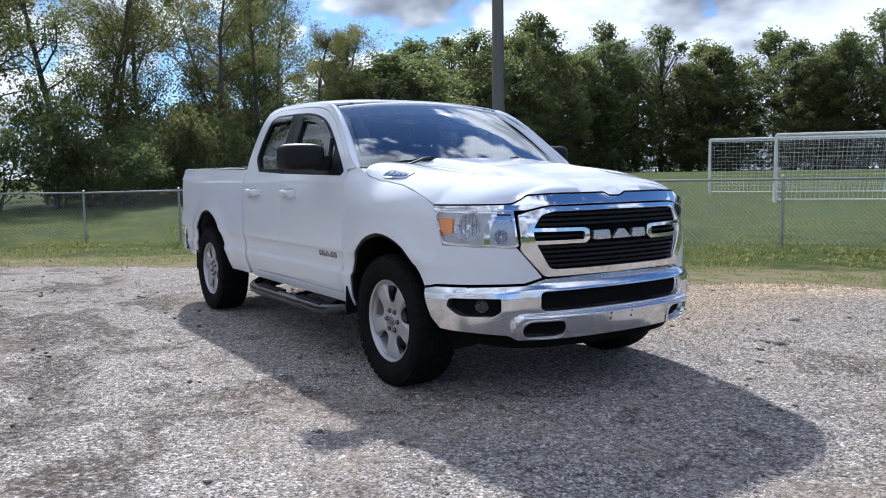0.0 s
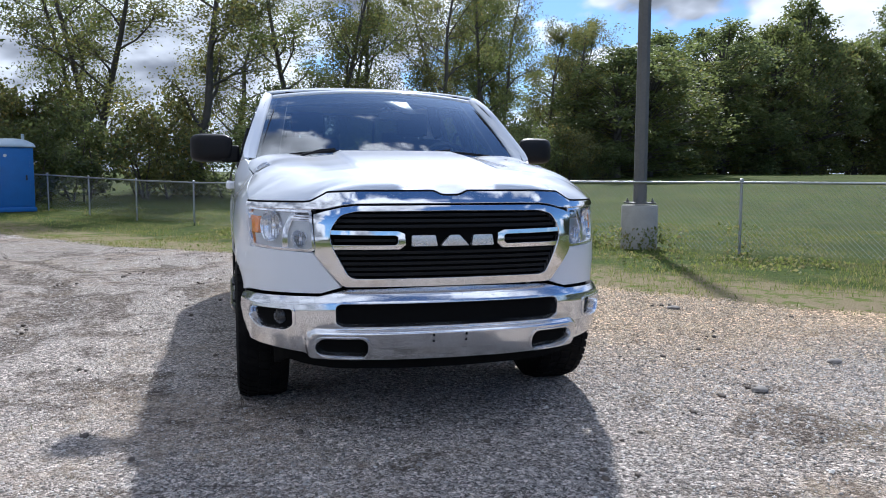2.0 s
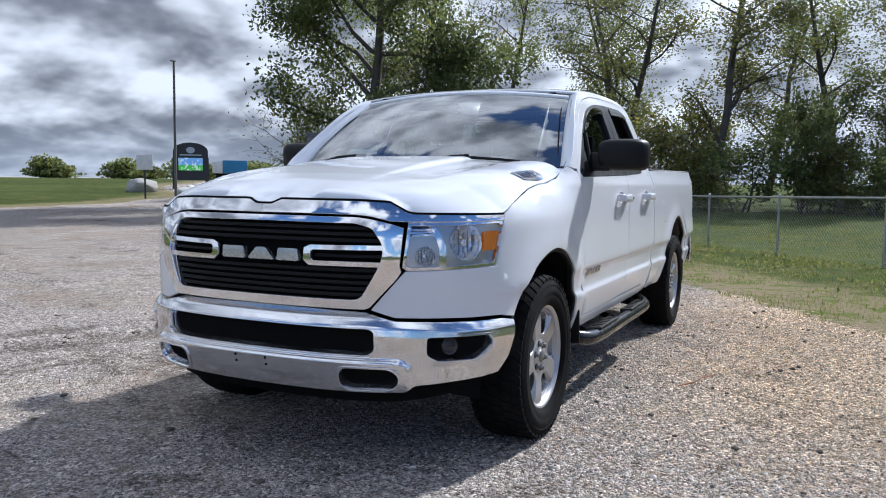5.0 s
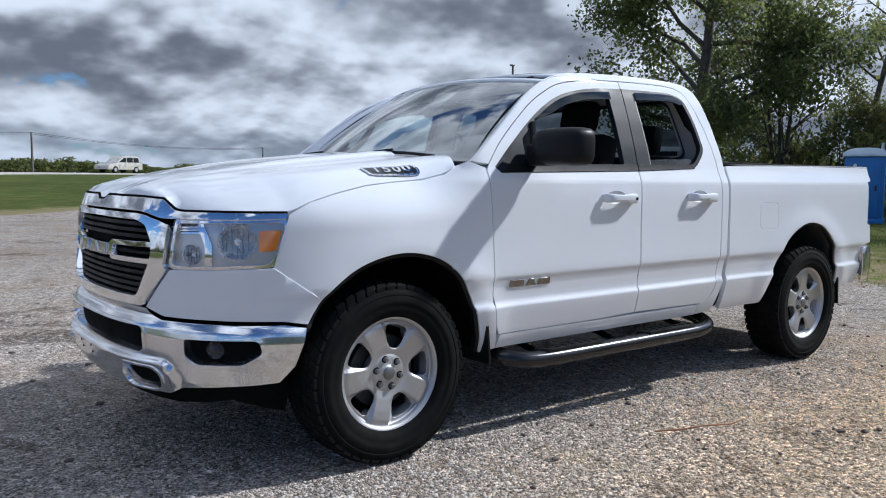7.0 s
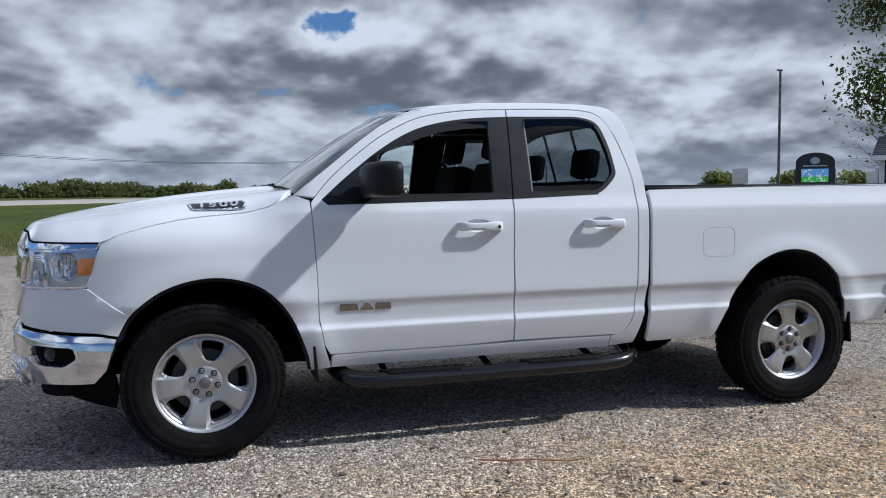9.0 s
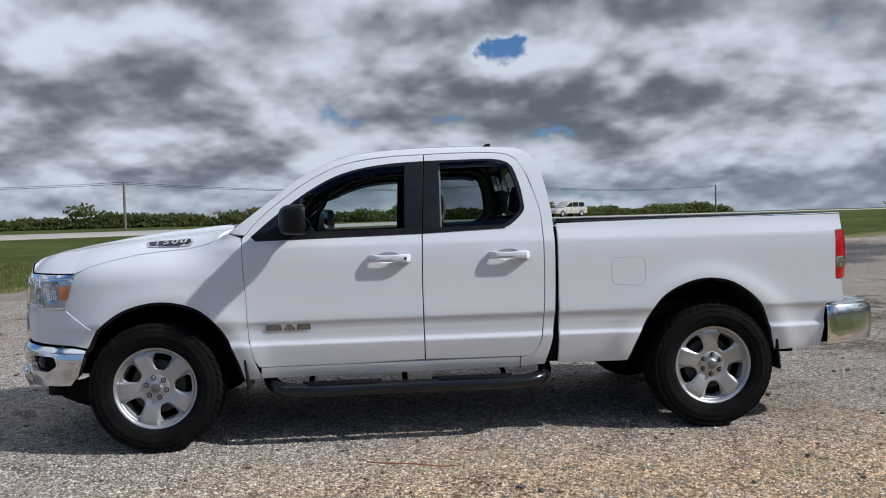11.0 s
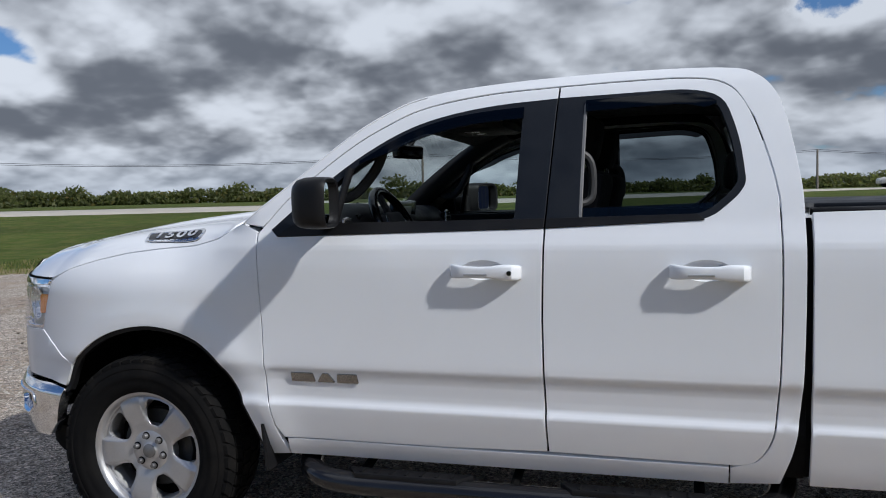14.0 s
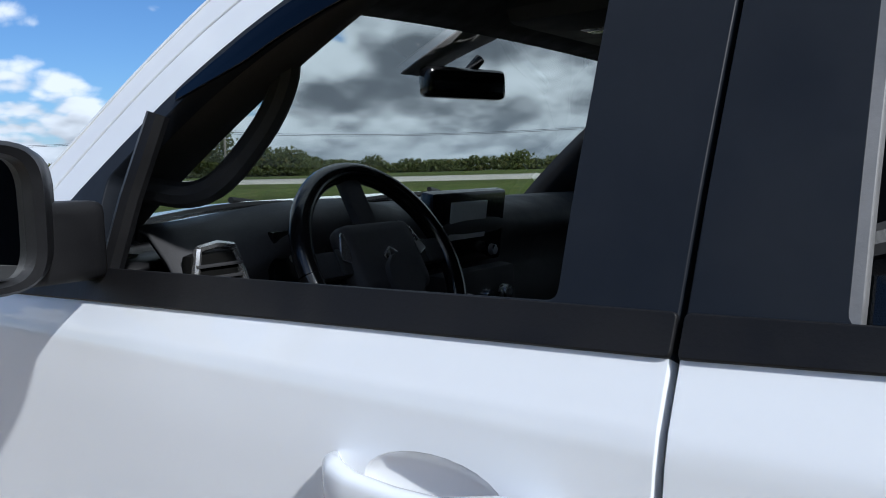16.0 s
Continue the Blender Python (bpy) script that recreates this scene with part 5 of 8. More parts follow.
# ---- doors: handles, badges, mirrors ----
for sign, doors in ((1.0, left_doors), (-1.0, right_doors)):
    for owner, cx in ((doors[0], -1.472), (doors[1], -2.230)):
        y0 = float(wall(ux(cx), 1.17, 0, 1)[1])
        panel("handle_cup", side_loop(cup(cx + 0.010 if owner is doors[0] else cx + 0.008)), cup_skin(cx + (0.010 if owner is doors[0] else 0.008), sign), PAINT, owner, 0.012, 0.004)
        bm = bmesh.new()
        rows = []
        for x, zc, hz, yo, dy in ((0.128, 1.170, 0.019, 0.004, 0.010), (0.120, 1.170, 0.024, 0.016, 0.014), (0.100, 1.170, 0.024, 0.032, 0.014), (0.070, 1.169, 0.0215, 0.040, 0.012), (0.02, 1.168, 0.0205, 0.042, 0.011),
                                  (-0.03, 1.168, 0.0215, 0.042, 0.012), (-0.052, 1.168, 0.0255, 0.038, 0.016), (-0.075, 1.167, 0.028, 0.030, 0.024), (-0.105, 1.166, 0.028, 0.026, 0.026), (-0.122, 1.165, 0.026, 0.016, 0.018), (-0.130, 1.165, 0.022, 0.004, 0.010)):
            ring = []
            for w in np.linspace(0, 2 * math.pi, 16, endpoint=False):
                c, s = math.cos(w), math.sin(w)
                c, s = math.copysign(abs(c) ** 0.55, c), math.copysign(abs(s) ** 0.55, s)
                ring.append(bm.verts.new((cx + x, sign * (y0 + yo + dy * c), zc + hz * s)))
            rows.append(ring)
        for r0, r1 in zip(rows, rows[1:]):
            for k in range(16):
                bm.faces.new((r0[k], r0[(k + 1) % 16], r1[(k + 1) % 16], r1[k]))
        bm.faces.new(rows[0])
        bm.faces.new(rows[-1])
        bmesh.ops.recalc_face_normals(bm, faces=bm.faces)
        handle = part("door_handle", bm, PAINT, owner, "", True)
        # grey strip laid on the grip for the shade in its groove
        bm = bmesh.new()
        add_box(bm, (cx + 0.025, sign * (y0 + 0.0535), 1.160), (0.085, 0.003, 0.007), 0.001)
        part("handle_groove", bm, ALLOY, handle)
        if owner is doors[0] and sign > 0:
            bm = bmesh.new()
            add_lathe(bm, [(0.0, 0.003), (0.008, 0.003), (0.009, 0.0)], 14)
            bmesh.ops.translate(bm, vec=(cx - 0.096, y0 + 0.053, 1.166), verts=bm.verts)
            bmesh.ops.recalc_face_normals(bm, faces=bm.faces)
            part("key_lock", bm, GLOSS_BLACK, handle)
    # door badge: three plain bright shapes
    for shape in ([(-0.690, 0.738), (-0.690, 0.772), (-0.780, 0.772), (-0.788, 0.738)], [(-0.798, 0.738), (-0.822, 0.772), (-0.846, 0.772), (-0.870, 0.738)], [(-0.880, 0.738), (-0.884, 0.772), (-0.962, 0.772), (-0.966, 0.738)]):
        panel("badge_shape", side_loop(rounded(shape, 0.004)), skin(0.006, sign), DARK_CHROME, doors[0], 0.02, 0.006)

    # badge on the flank of the bonnet: dark plate, bright rim and bars
    def flank(push):
        def f(x, y):
            p = bonnet(x, y * sign)
            n = np.array((0.05, 0.62 * sign, 0.78))
            return p + n * push
        return f
    plate_line = rounded([(0.060, 0.800), (0.040, 0.862), (-0.222, 0.875), (-0.236, 0.850), (-0.222, 0.812), (-0.20, 0.806)], 0.012)
    plate = panel("bonnet_badge", plate_line, flank(0.004), GLOSS_BLACK, hood, 0.02, 0.006, label="dark badge plate with bright bars", centre=(-0.1, 0, 0.6))
    small = [(x * 0.93 - 0.006, 0.838 + (y - 0.838) * 0.80) for x, y in plate_line]
    panel("badge_rim", plate_line, flank(0.006), CHROME, plate, 0.02, 0.005, [small], centre=(-0.1, 0, 0.6))
    for k, digit in enumerate("1500"):
        cu = bpy.data.curves.new("numeral", "FONT")
        cu.body, cu.size, cu.extrude, cu.align_x, cu.align_y, cu.offset = digit, 0.056, 0.0015, "CENTER", "CENTER", 0.0015
        ob = new("numeral", cu)
        bpy.context.view_layer.update()
        me = bpy.data.meshes.new_from_object(ob.evaluated_get(bpy.context.evaluated_depsgraph_get()))
        bpy.data.objects.remove(ob)
        V = np.array([v.co for v in me.vertices])
        # laid on the flank so that it reads from outside the truck
        bx = -0.092 - sign * (V[:, 0] * 1.55 + (k - 1.5) * 0.054)
        by = 0.832 - V[:, 1]
        P = flank(0.0065)(bx, by) + np.outer(V[:, 2], (0.05, 0.62 * sign, 0.78))
        me.vertices.foreach_set("co", P.astype(np.float32).ravel())
        me.materials.append(CHROME)
        ob = new("numeral", me)
        ob.parent = plate
        ob["label"] = "bright raised numeral " + digit
    for k in range(7):
        x0 = 0.008 - 0.030 * k
        panel("badge_bar", rounded([(x0, 0.861), (x0, 0.867), (x0 - 0.020, 0.868), (x0 - 0.020, 0.862)], 0.002), flank(0.008), CHROME, plate, 0.015, 0.005, centre=(-0.1, 0, 0.6))

    # door mirror
    rings = []
    bm = bmesh.new()
    for x, ky, kz, dy in ((-0.800, 0.30, 0.34, 0.000), (-0.805, 0.52, 0.58, 0.004), (-0.818, 0.72, 0.80, 0.010), (-0.840, 0.84, 0.93, 0.018), (-0.875, 0.86, 0.99, 0.030), (-0.930, 0.76, 1.0, 0.048), (-0.960, 0.68, 0.985, 0.056), (-0.972, 0.63, 0.93, 0.056), (-0.968, 0.55, 0.85, 0.056), (-0.935, 0.50, 0.80, 0.056)):
        ring = []
        for w in np.linspace(0, 2 * math.pi, 40, endpoint=False):
            c, s = math.cos(w), math.sin(w)
            c, s = math.copysign(abs(c) ** 0.46, c), math.copysign(abs(s) ** 0.46, s)
            yy = 1.092 + dy + 0.146 * ky * c
            sweep = 0.16 if sign > 0 else 0.16 + 0.30 * smoothstep(-0.84, -0.95, x)
            ring.append(bm.verts.new((-0.892 + 0.88 * (x + 0.892) + 0.008 - sweep * (yy - 1.098), sign * (1.145 + 1.04 * (yy - 1.128)), 1.426 + 0.092 * kz * s - 0.012 * (1 - kz))))
        rings.append(ring)
    for r0, r1 in zip(rings, rings[1:]):
        for k in range(40):
            bm.faces.new((r0[k], r0[(k + 1) % 40], r1[(k + 1) % 40], r1[k]))
    bm.faces.new(rings[0])
    bmesh.ops.recalc_face_normals(bm, faces=bm.faces)
    housing = part("door_mirror", bm, BLACK_TRIM, doors[0], "black plastic door mirror", True)
    bm = bmesh.new()
    add_box(bm, (-0.850, sign * 1.015, 1.386), (0.080, 0.120, 0.108), 0.018, None, 3)
    part("mirror_arm", bm, BLACK_TRIM, housing, "", True)
    bm = bmesh.new()
    tilt = Euler((0, 0, sign * radians(8 if sign > 0 else 23))).to_matrix()
    add_box(bm, (-0.936, sign * 1.160, 1.426), (0.010, 0.152, 0.150), 0.004, tilt)
    part("mirror_glass", bm, MIRROR, housing, "mirror glass")
    # small wide-angle mirror in the upper outer corner
    bm = bmesh.new()
    add_box(bm, (-0.944, sign * 1.205, 1.466), (0.006, 0.062, 0.068), 0.016, tilt, 3)
    spot = part("spot_mirror", bm, GLOSS_BLACK, housing, "small wide-angle mirror", True)
    bm = bmesh.new()
    add_box(bm, (-0.9475, sign * 1.205, 1.466), (0.004, 0.046, 0.050), 0.010, tilt, 3)
    part("spot_glass", bm, MIRROR, spot, "", True)

for sign, doors in ((1.0, left_doors), (-1.0, right_doors)):
    tube("window_guide", [(-0.868, sign * 0.945, 1.335), (-0.893, sign * 0.922, 1.44), (-0.922, sign * 0.890, 1.555)], 0.016, BLACK_TRIM, doors[0], 8, "black rubber window guide")

# wipers
for y0, y1, x0 in ((0.62, 0.08, -0.545), (-0.10, -0.62, -0.455)):
    pts = []
    for t in np.linspace(0, 1, 9):
        y = y0 + (y1 - y0) * t
        p = screen_point(y / 0.815, 0.012 + 0.022 * math.sin(math.pi * t))
        pts.append(tuple(p + np.array((0.012, 0, 0.012))))
    w = tube("wiper", pts, 0.009, BLACK_TRIM, truck, 6, "black wiper")
    mid = pts[4]
    tube("wiper_arm", [(mid[0] + 0.015, mid[1], mid[2] + 0.014), (mid[0] + 0.06, mid[1] - 0.10, mid[2] + 0.004), (mid[0] + 0.085, mid[1] - 0.22, mid[2] - 0.03)], 0.008, BLACK_TRIM, w, 6)

# ---- wheels ----


def build_wheel():
    """A wheel at the origin, its outer face towards +y."""
    bm = bmesh.new()
    add_lathe(bm, [(0.244, -0.11), (0.252, -0.10), (0.229, -0.06), (0.219, 0.03), (0.229, 0.085), (0.252, 0.104), (0.257, 0.110), (0.254, 0.1145), (0.245, 0.112), (0.237, 0.102), (0.233, 0.080), (0.226, 0.03), (0.229, -0.06)], 60)
    bmesh.ops.recalc_face_normals(bm, faces=bm.faces)
    wheel = part("wheel", bm, ALLOY, None, "silver five-spoke alloy wheel with dusty all-terrain tyre", True)
    # tyre
    prof = [(0.2483, -0.108), (0.2601, -0.122), (0.2963, -0.136), (0.3325, -0.1385), (0.3660, -0.133), (0.3860, -0.122), (0.3970, -0.108), (0.4000, -0.09), (0.4012, 0.0), (0.4000, 0.09),
            (0.3970, 0.108), (0.3860, 0.122), (0.3660, 0.133), (0.3551, 0.1345), (0.3524, 0.1325), (0.3325, 0.1385), (0.3153, 0.1380), (0.3126, 0.1360), (0.2963, 0.136), (0.2755, 0.1315), (0.2719, 0.1285), (0.2601, 0.122), (0.2483, 0.108)]
    bm = bmesh.new()
    add_lathe(bm, prof, 72)
    bmesh.ops.recalc_face_normals(bm, faces=bm.faces)
    tyre = part("tyre", bm, RUBBER, wheel, "", True)
    # tread blocks
    V, F = [], []
    rows = [(-0.128, -0.088, 0.3925, 0.4065), (-0.080, -0.034, 0.400, 0.4075), (-0.026, 0.026, 0.400, 0.4080), (0.034, 0.080, 0.400, 0.4075), (0.088, 0.128, 0.3925, 0.4065)]
    n = 46
    for k in range(n):
        for j, (y0, y1, ra, rb) in enumerate(rows):
            a0 = 2 * math.pi * (k + (0.5 if j % 2 else 0.0)) / n
            a1 = a0 + 2 * math.pi * 0.74 / n
            b = len(V)
            skew = 0.028 * (j - 2)
            for (yy, aa) in ((y0, a0 + skew), (y1, a0 - skew * 0.3), (y1, a1 - skew * 0.3), (y0, a1 + skew)):
                out = rb - (0.012 if (j in (0, 4) and abs(yy) > 0.1) else 0)
                for r in (ra - 0.012, out):
                    V.append((r * math.cos(aa), yy, r * math.sin(aa)))
            F += [(b + 1, b + 3, b + 5, b + 7), (b, b + 2, b + 3, b + 1), (b + 2, b + 4, b + 5, b + 3), (b + 4, b + 6, b + 7, b + 5), (b + 6, b, b + 1, b + 7)]
    tread = mesh_object("tread", V, F, RUBBER, tyre, smooth=False)
    # cast face: five broad flat spokes with sunken flanks, and five rounded windows
    def face(u, v):
        r = np.hypot(u, v)
        w = np.arctan2(v, u)
        away = np.abs((w - radians(-77) + math.pi / 5) % (2 * math.pi / 5) - math.pi / 5)
        off = r * np.sin(away)
        plate = 0.026 + 0.100 * r
        h = np.interp(r, [0.0, 0.085, 0.12, 0.17, 0.205, 0.243], [0.083, 0.085, 0.094, 0.100, 0.102, 0.099])
        h = h - 0.017 * np.clip((off - plate) / 0.017, 0, 1) * smoothstep(0.100, 0.150, r) - 0.004 * smoothstep(0.215, 0.235, r)
        return np.stack([u, h, v], -1)
    rim_line = [(0.243 * math.cos(w), 0.243 * math.sin(w)) for w in np.linspace(0, 2 * math.pi, 60, endpoint=False)]
    shape = rounded([(0.110, -0.018), (0.110, 0.018), (0.138, 0.039), (0.197, 0.059), (0.214, 0.050), (0.221, 0.0), (0.214, -0.050), (0.197, -0.059), (0.138, -0.039)], 0.010, 4)
    windows = []
    for k in range(5):
        w = radians(-77 + 36 + 72 * k)
        windows.append([(r * math.cos(w) - t * math.sin(w), r * math.sin(w) + t * math.cos(w)) for r, t in shape])
    cast = panel("wheel_face", rim_line, face, ALLOY, wheel, 0.007, 0.045, windows, centre=(0, -1, 0))
    bm = bmesh.new()
    bm.from_mesh(cast.data)
    bmesh.ops.remove_doubles(bm, verts=bm.verts, dist=0.0003)
    whole = bpy.data.meshes.new("wheel_face")
    bm.to_mesh(whole)
    bm.free()
    whole.materials.append(ALLOY)
    whole.set_sharp_from_angle(angle=radians(32))
    cast.data = whole
    bm = bmesh.new()
    add_lathe(bm, [(0.0, 0.094), (0.030, 0.094), (0.034, 0.090), (0.040, 0.088), (0.060, 0.087), (0.082, 0.086), (0.093, 0.078), (0.096, 0.04)], 40)
    bmesh.ops.recalc_face_normals(bm, faces=bm.faces)
    part("hub_face", bm, ALLOY, wheel, "", True)
    bm = bmesh.new()
    add_lathe(bm, [(0.0, 0.103), (0.022, 0.102), (0.029, 0.098), (0.031, 0.088)], 28)
    bmesh.ops.recalc_face_normals(bm, faces=bm.faces)
    part("centre_cap", bm, ALLOY_DARK, wheel, "grey centre cap", True)
    for k in range(6):
        w = 2 * math.pi * (k + 0.25) / 6
        for nm, mat, prof in (("nut_well", CHASSIS, [(0.0, 0.0885), (0.0165, 0.0885), (0.0165, 0.08)]), ("wheel_nut", ALLOY_DARK, [(0.0, 0.106), (0.009, 0.105), (0.0115, 0.100), (0.0115, 0.085)])):
            bm = bmesh.new()
            add_lathe(bm, prof, 12)
            bmesh.ops.recalc_face_normals(bm, faces=bm.faces)
            bmesh.ops.translate(bm, vec=(0.064 * math.cos(w), 0, 0.064 * math.sin(w)), verts=bm.verts)
            part(nm, bm, mat, wheel, "", True)
    bm = bmesh.new()
    add_lathe(bm, [(0.0, 0.030), (0.165, 0.030), (0.168, 0.024), (0.168, 0.004), (0.0, 0.004)], 40)
    bmesh.ops.recalc_face_normals(bm, faces=bm.faces)
    part("brake_disc", bm, DISC_STEEL, wheel, "", True)
    bm = bmesh.new()
    add_lathe(bm, [(0.226, -0.03), (0.0, -0.035)], 40)
    part("wheel_back", bm, CHASSIS, wheel)
    return wheel


wheel = build_wheel()
wheel.parent = truck
TYRE_Z = 0.404
places = [(0.0, 0.866, 0.0, 0.0), (-3.569, 0.866, 0.0, -20.0), (0.0, -0.866, 180.0, 12.0), (-3.569, -0.866, 180.0, 40.0)]
for k, (x, y, rz, roll) in enumerate(places):
    m = pose(x, y, TYRE_Z, 0, 0, rz) @ pose(0, 0, 0, 0, roll, 0)
    if k == 0:
        wheel.matrix_basis = m
    else:
        copy_thing(wheel, m)

# ---- running gear, underbody ----
box("underbody", (-1.75, 0, 0.53), (4.9, 1.02, 0.20), CHASSIS, truck, 0.02)
box("engine_bay_block", (0.06, 0, 0.78), (1.30, 0.98, 0.70), CHASSIS, truck, 0.03)
box("cab_floor", (-1.52, 0, 0.52), (1.95, 1.84, 0.10), CHASSIS, truck, 0.02)
box("firewall", (-0.56, 0, 0.88), (0.06, 1.78, 0.80), CHASSIS, truck, 0.01)
box("bed_floor", (-3.50, 0, 0.80), (1.90, 1.02, 0.05), CHASSIS, truck, 0.01)
for y in (-0.50, 0.50):
    box("frame_rail", (-1.9, y, 0.46), (4.9, 0.08, 0.14), CHASSIS, truck, 0.01)
tube("rear_axle", [(-3.569, -0.75, 0.404), (-3.569, 0.75, 0.404)], 0.055, CHASSIS, truck, 12)
tube("front_axle", [(0.0, -0.72, 0.40), (0.0, 0.72, 0.40)], 0.04, CHASSIS, truck, 12)
bm = bmesh.new()
bmesh.ops.create_uvsphere(bm, u_segments=16, v_segments=10, radius=0.13)
bmesh.ops.translate(bm, vec=(-3.569, 0, 0.40), verts=bm.verts)
part("differential", bm, CHASSIS, truck, "", True)
tube("exhaust", [(-2.6, -0.38, 0.44), (-3.2, -0.40, 0.46), (-3.8, -0.55, 0.52), (-4.5, -0.62, 0.48)], 0.035, ALLOY_DARK, truck, 10)
for sign in (1, -1):
    # tubular side step with two treads
    pts = [(-0.66, 0.60, 0.43), (-0.70, 0.86, 0.385), (-0.78, 0.955, 0.362), (-0.92, 0.985, 0.352)] + [(x, 0.99, 0.350) for x in (-1.2, -1.5, -1.8, -2.1)] + [(-2.28, 0.985, 0.352), (-2.40, 0.955, 0.362), (-2.47, 0.86, 0.385), (-2.50, 0.60, 0.43)]
    pts = [(x, y * sign, z) for x, y, z in curve_through(pts, 5)]
    stepbar = tube("side_step", pts, 0.047, STEP_CHROME, truck, 14, "dark tubular side step", 0.92)
    for x0, x1 in ((-0.90, -1.40), (-1.72, -2.24)):
        bm = bmesh.new()
        add_prism(bm, [(x0, 0.945 * sign), (x0 - 0.05, 1.018 * sign), (x1 + 0.05, 1.018 * sign), (x1, 0.945 * sign)], 0.378, 0.402, "z", 0.006)
        pad = part("step_pad", bm, BLACK_TRIM, stepbar, "ribbed plastic tread", True)
        for k in range(7):
            x = x0 + (x1 - x0) * (k + 1.2) / 8.4
            box("pad_rib", (x, 0.982 * sign, 0.4035), (0.012, 0.05, 0.005), BLACK_TRIM, pad, 0.001)
    for x in (-0.95, -1.55, -2.2):
        tube("step_bracket", [(x, 0.97 * sign, 0.36), (x, 0.70 * sign, 0.42), (x, 0.52 * sign, 0.47)], 0.018, CHASSIS, stepbar, 8)
    # mud flaps
    for x, z0 in ((-0.560, 0.37), (-4.010, 0.36)):
        bm = bmesh.new()
        add_box(bm, (x, sign * 0.875, (z0 + 0.56) / 2), (0.014, 0.235, 0.56 - z0), 0.004, Euler((0, radians(5), 0)).to_matrix())
        part("mud_flap", bm, BLACK_TRIM, truck, "black mud flap")

# ---- bed, tailgate, rear ----
for sign in (1, -1):
    rows = [[(x, sign * y, 1.352 + 0.012 * (-(x + 2.55) / 1.9) + dz) for x in np.linspace(-2.552, -4.455, 12)] for y, dz in ((0.945, 0.012), (0.93, 0.020), (0.90, 0.022), (0.875, 0.016), (0.870, -0.02))]
    sheet("bed_rail_cap", rows, BLACK_TRIM, truck, "black plastic bed rail cap", 0.004, flip=sign < 0)
    sheet("bed_inner_wall", [[(x, sign * 0.868, z) for x in (-2.56, -4.44)] for z in (1.35, 1.00)], PAINT, truck, thick=0.02)
bm = bmesh.new()
add_box(bm, (-3.50, 0, 1.378), (1.87, 1.74, 0.018), 0.006)
part("tonneau_cover", bm, SATIN_BLACK, truck, "black soft tonneau cover", True)
box("bed_front_wall", (-2.565, 0, 1.05), (0.03, 1.86, 0.60), PAINT, truck, 0.01)
bm = bmesh.new()
add_box(bm, (-4.47, 0, 1.075), (0.06, 1.70, 0.60), 0.025, None, 3)
gate = part("tailgate", bm, PAINT, truck, "white tailgate", True)
box("gate_handle", (-4.505, 0, 1.24), (0.02, 0.26, 0.07), BLACK_TRIM, gate, 0.01)
for sign in (1, -1):
    loop = [(-4.402, 0.948), (-4.410, 1.262), (-4.460, 1.270), (-4.545, 1.262), (-4.545, 0.945), (-4.445, 0.940)]

    def lamp_skin(u, z, push=0.0):
        x = -(u - U0)
        y = 0.978 - 0.9 * np.clip(-x - 4.43, 0, 1) ** 1.35 - 0.02 * np.clip((z - 1.1) / 0.17, -1, 1) ** 2
        return np.stack([np.where(x < -4.47, -4.47 + (x + 4.47) * 0.55, x), sign * y, z], -1)
    lamp = panel("tail_lamp", rounded(side_loop(loop), 0.02), lamp_skin, RED_LENS, truck, 0.02, 0.04, label="red tail lamp with clear strip")
    clear = [(-4.425, 1.02), (-4.425, 1.09), (-4.52, 1.09), (-4.52, 1.02)]
    panel("reversing_lens", rounded(side_loop(clear), 0.01), lambda u, z: lamp_skin(u, z) * np.array((1, 1.003, 1)), REFLECTOR, lamp, 0.02, 0.01)
bm = bmesh.new()
prof = [(-4.335, 0.985), (-4.42, 0.975), (-4.56, 0.93), (-4.70, 0.84), (-4.76, 0.70), (-4.78, 0.35), (-4.78, 0.0)]
line = [(x, y) for x, y in prof] + [(x, -y) for x, y in reversed(prof[:-1])]
rows = []
for z, push in ((0.515, 0.0), (0.53, 0.02), (0.60, 0.028), (0.70, 0.026), (0.755, 0.018), (0.768, 0.0), (0.770, -0.10)):
    rows.append([(x - push * (1 if x < -4.5 else 0.2), y * (1 + push * 0.6), z) for x, y in line])
bm.free()
sheet("rear_bumper", rows, BUMPER_CHROME, truck, "chrome rear bumper", 0.01, flip=True)
box("rear_valance", (-4.46, 0, 0.62), (0.20, 1.6, 0.26), CHASSIS, truck, 0.03)

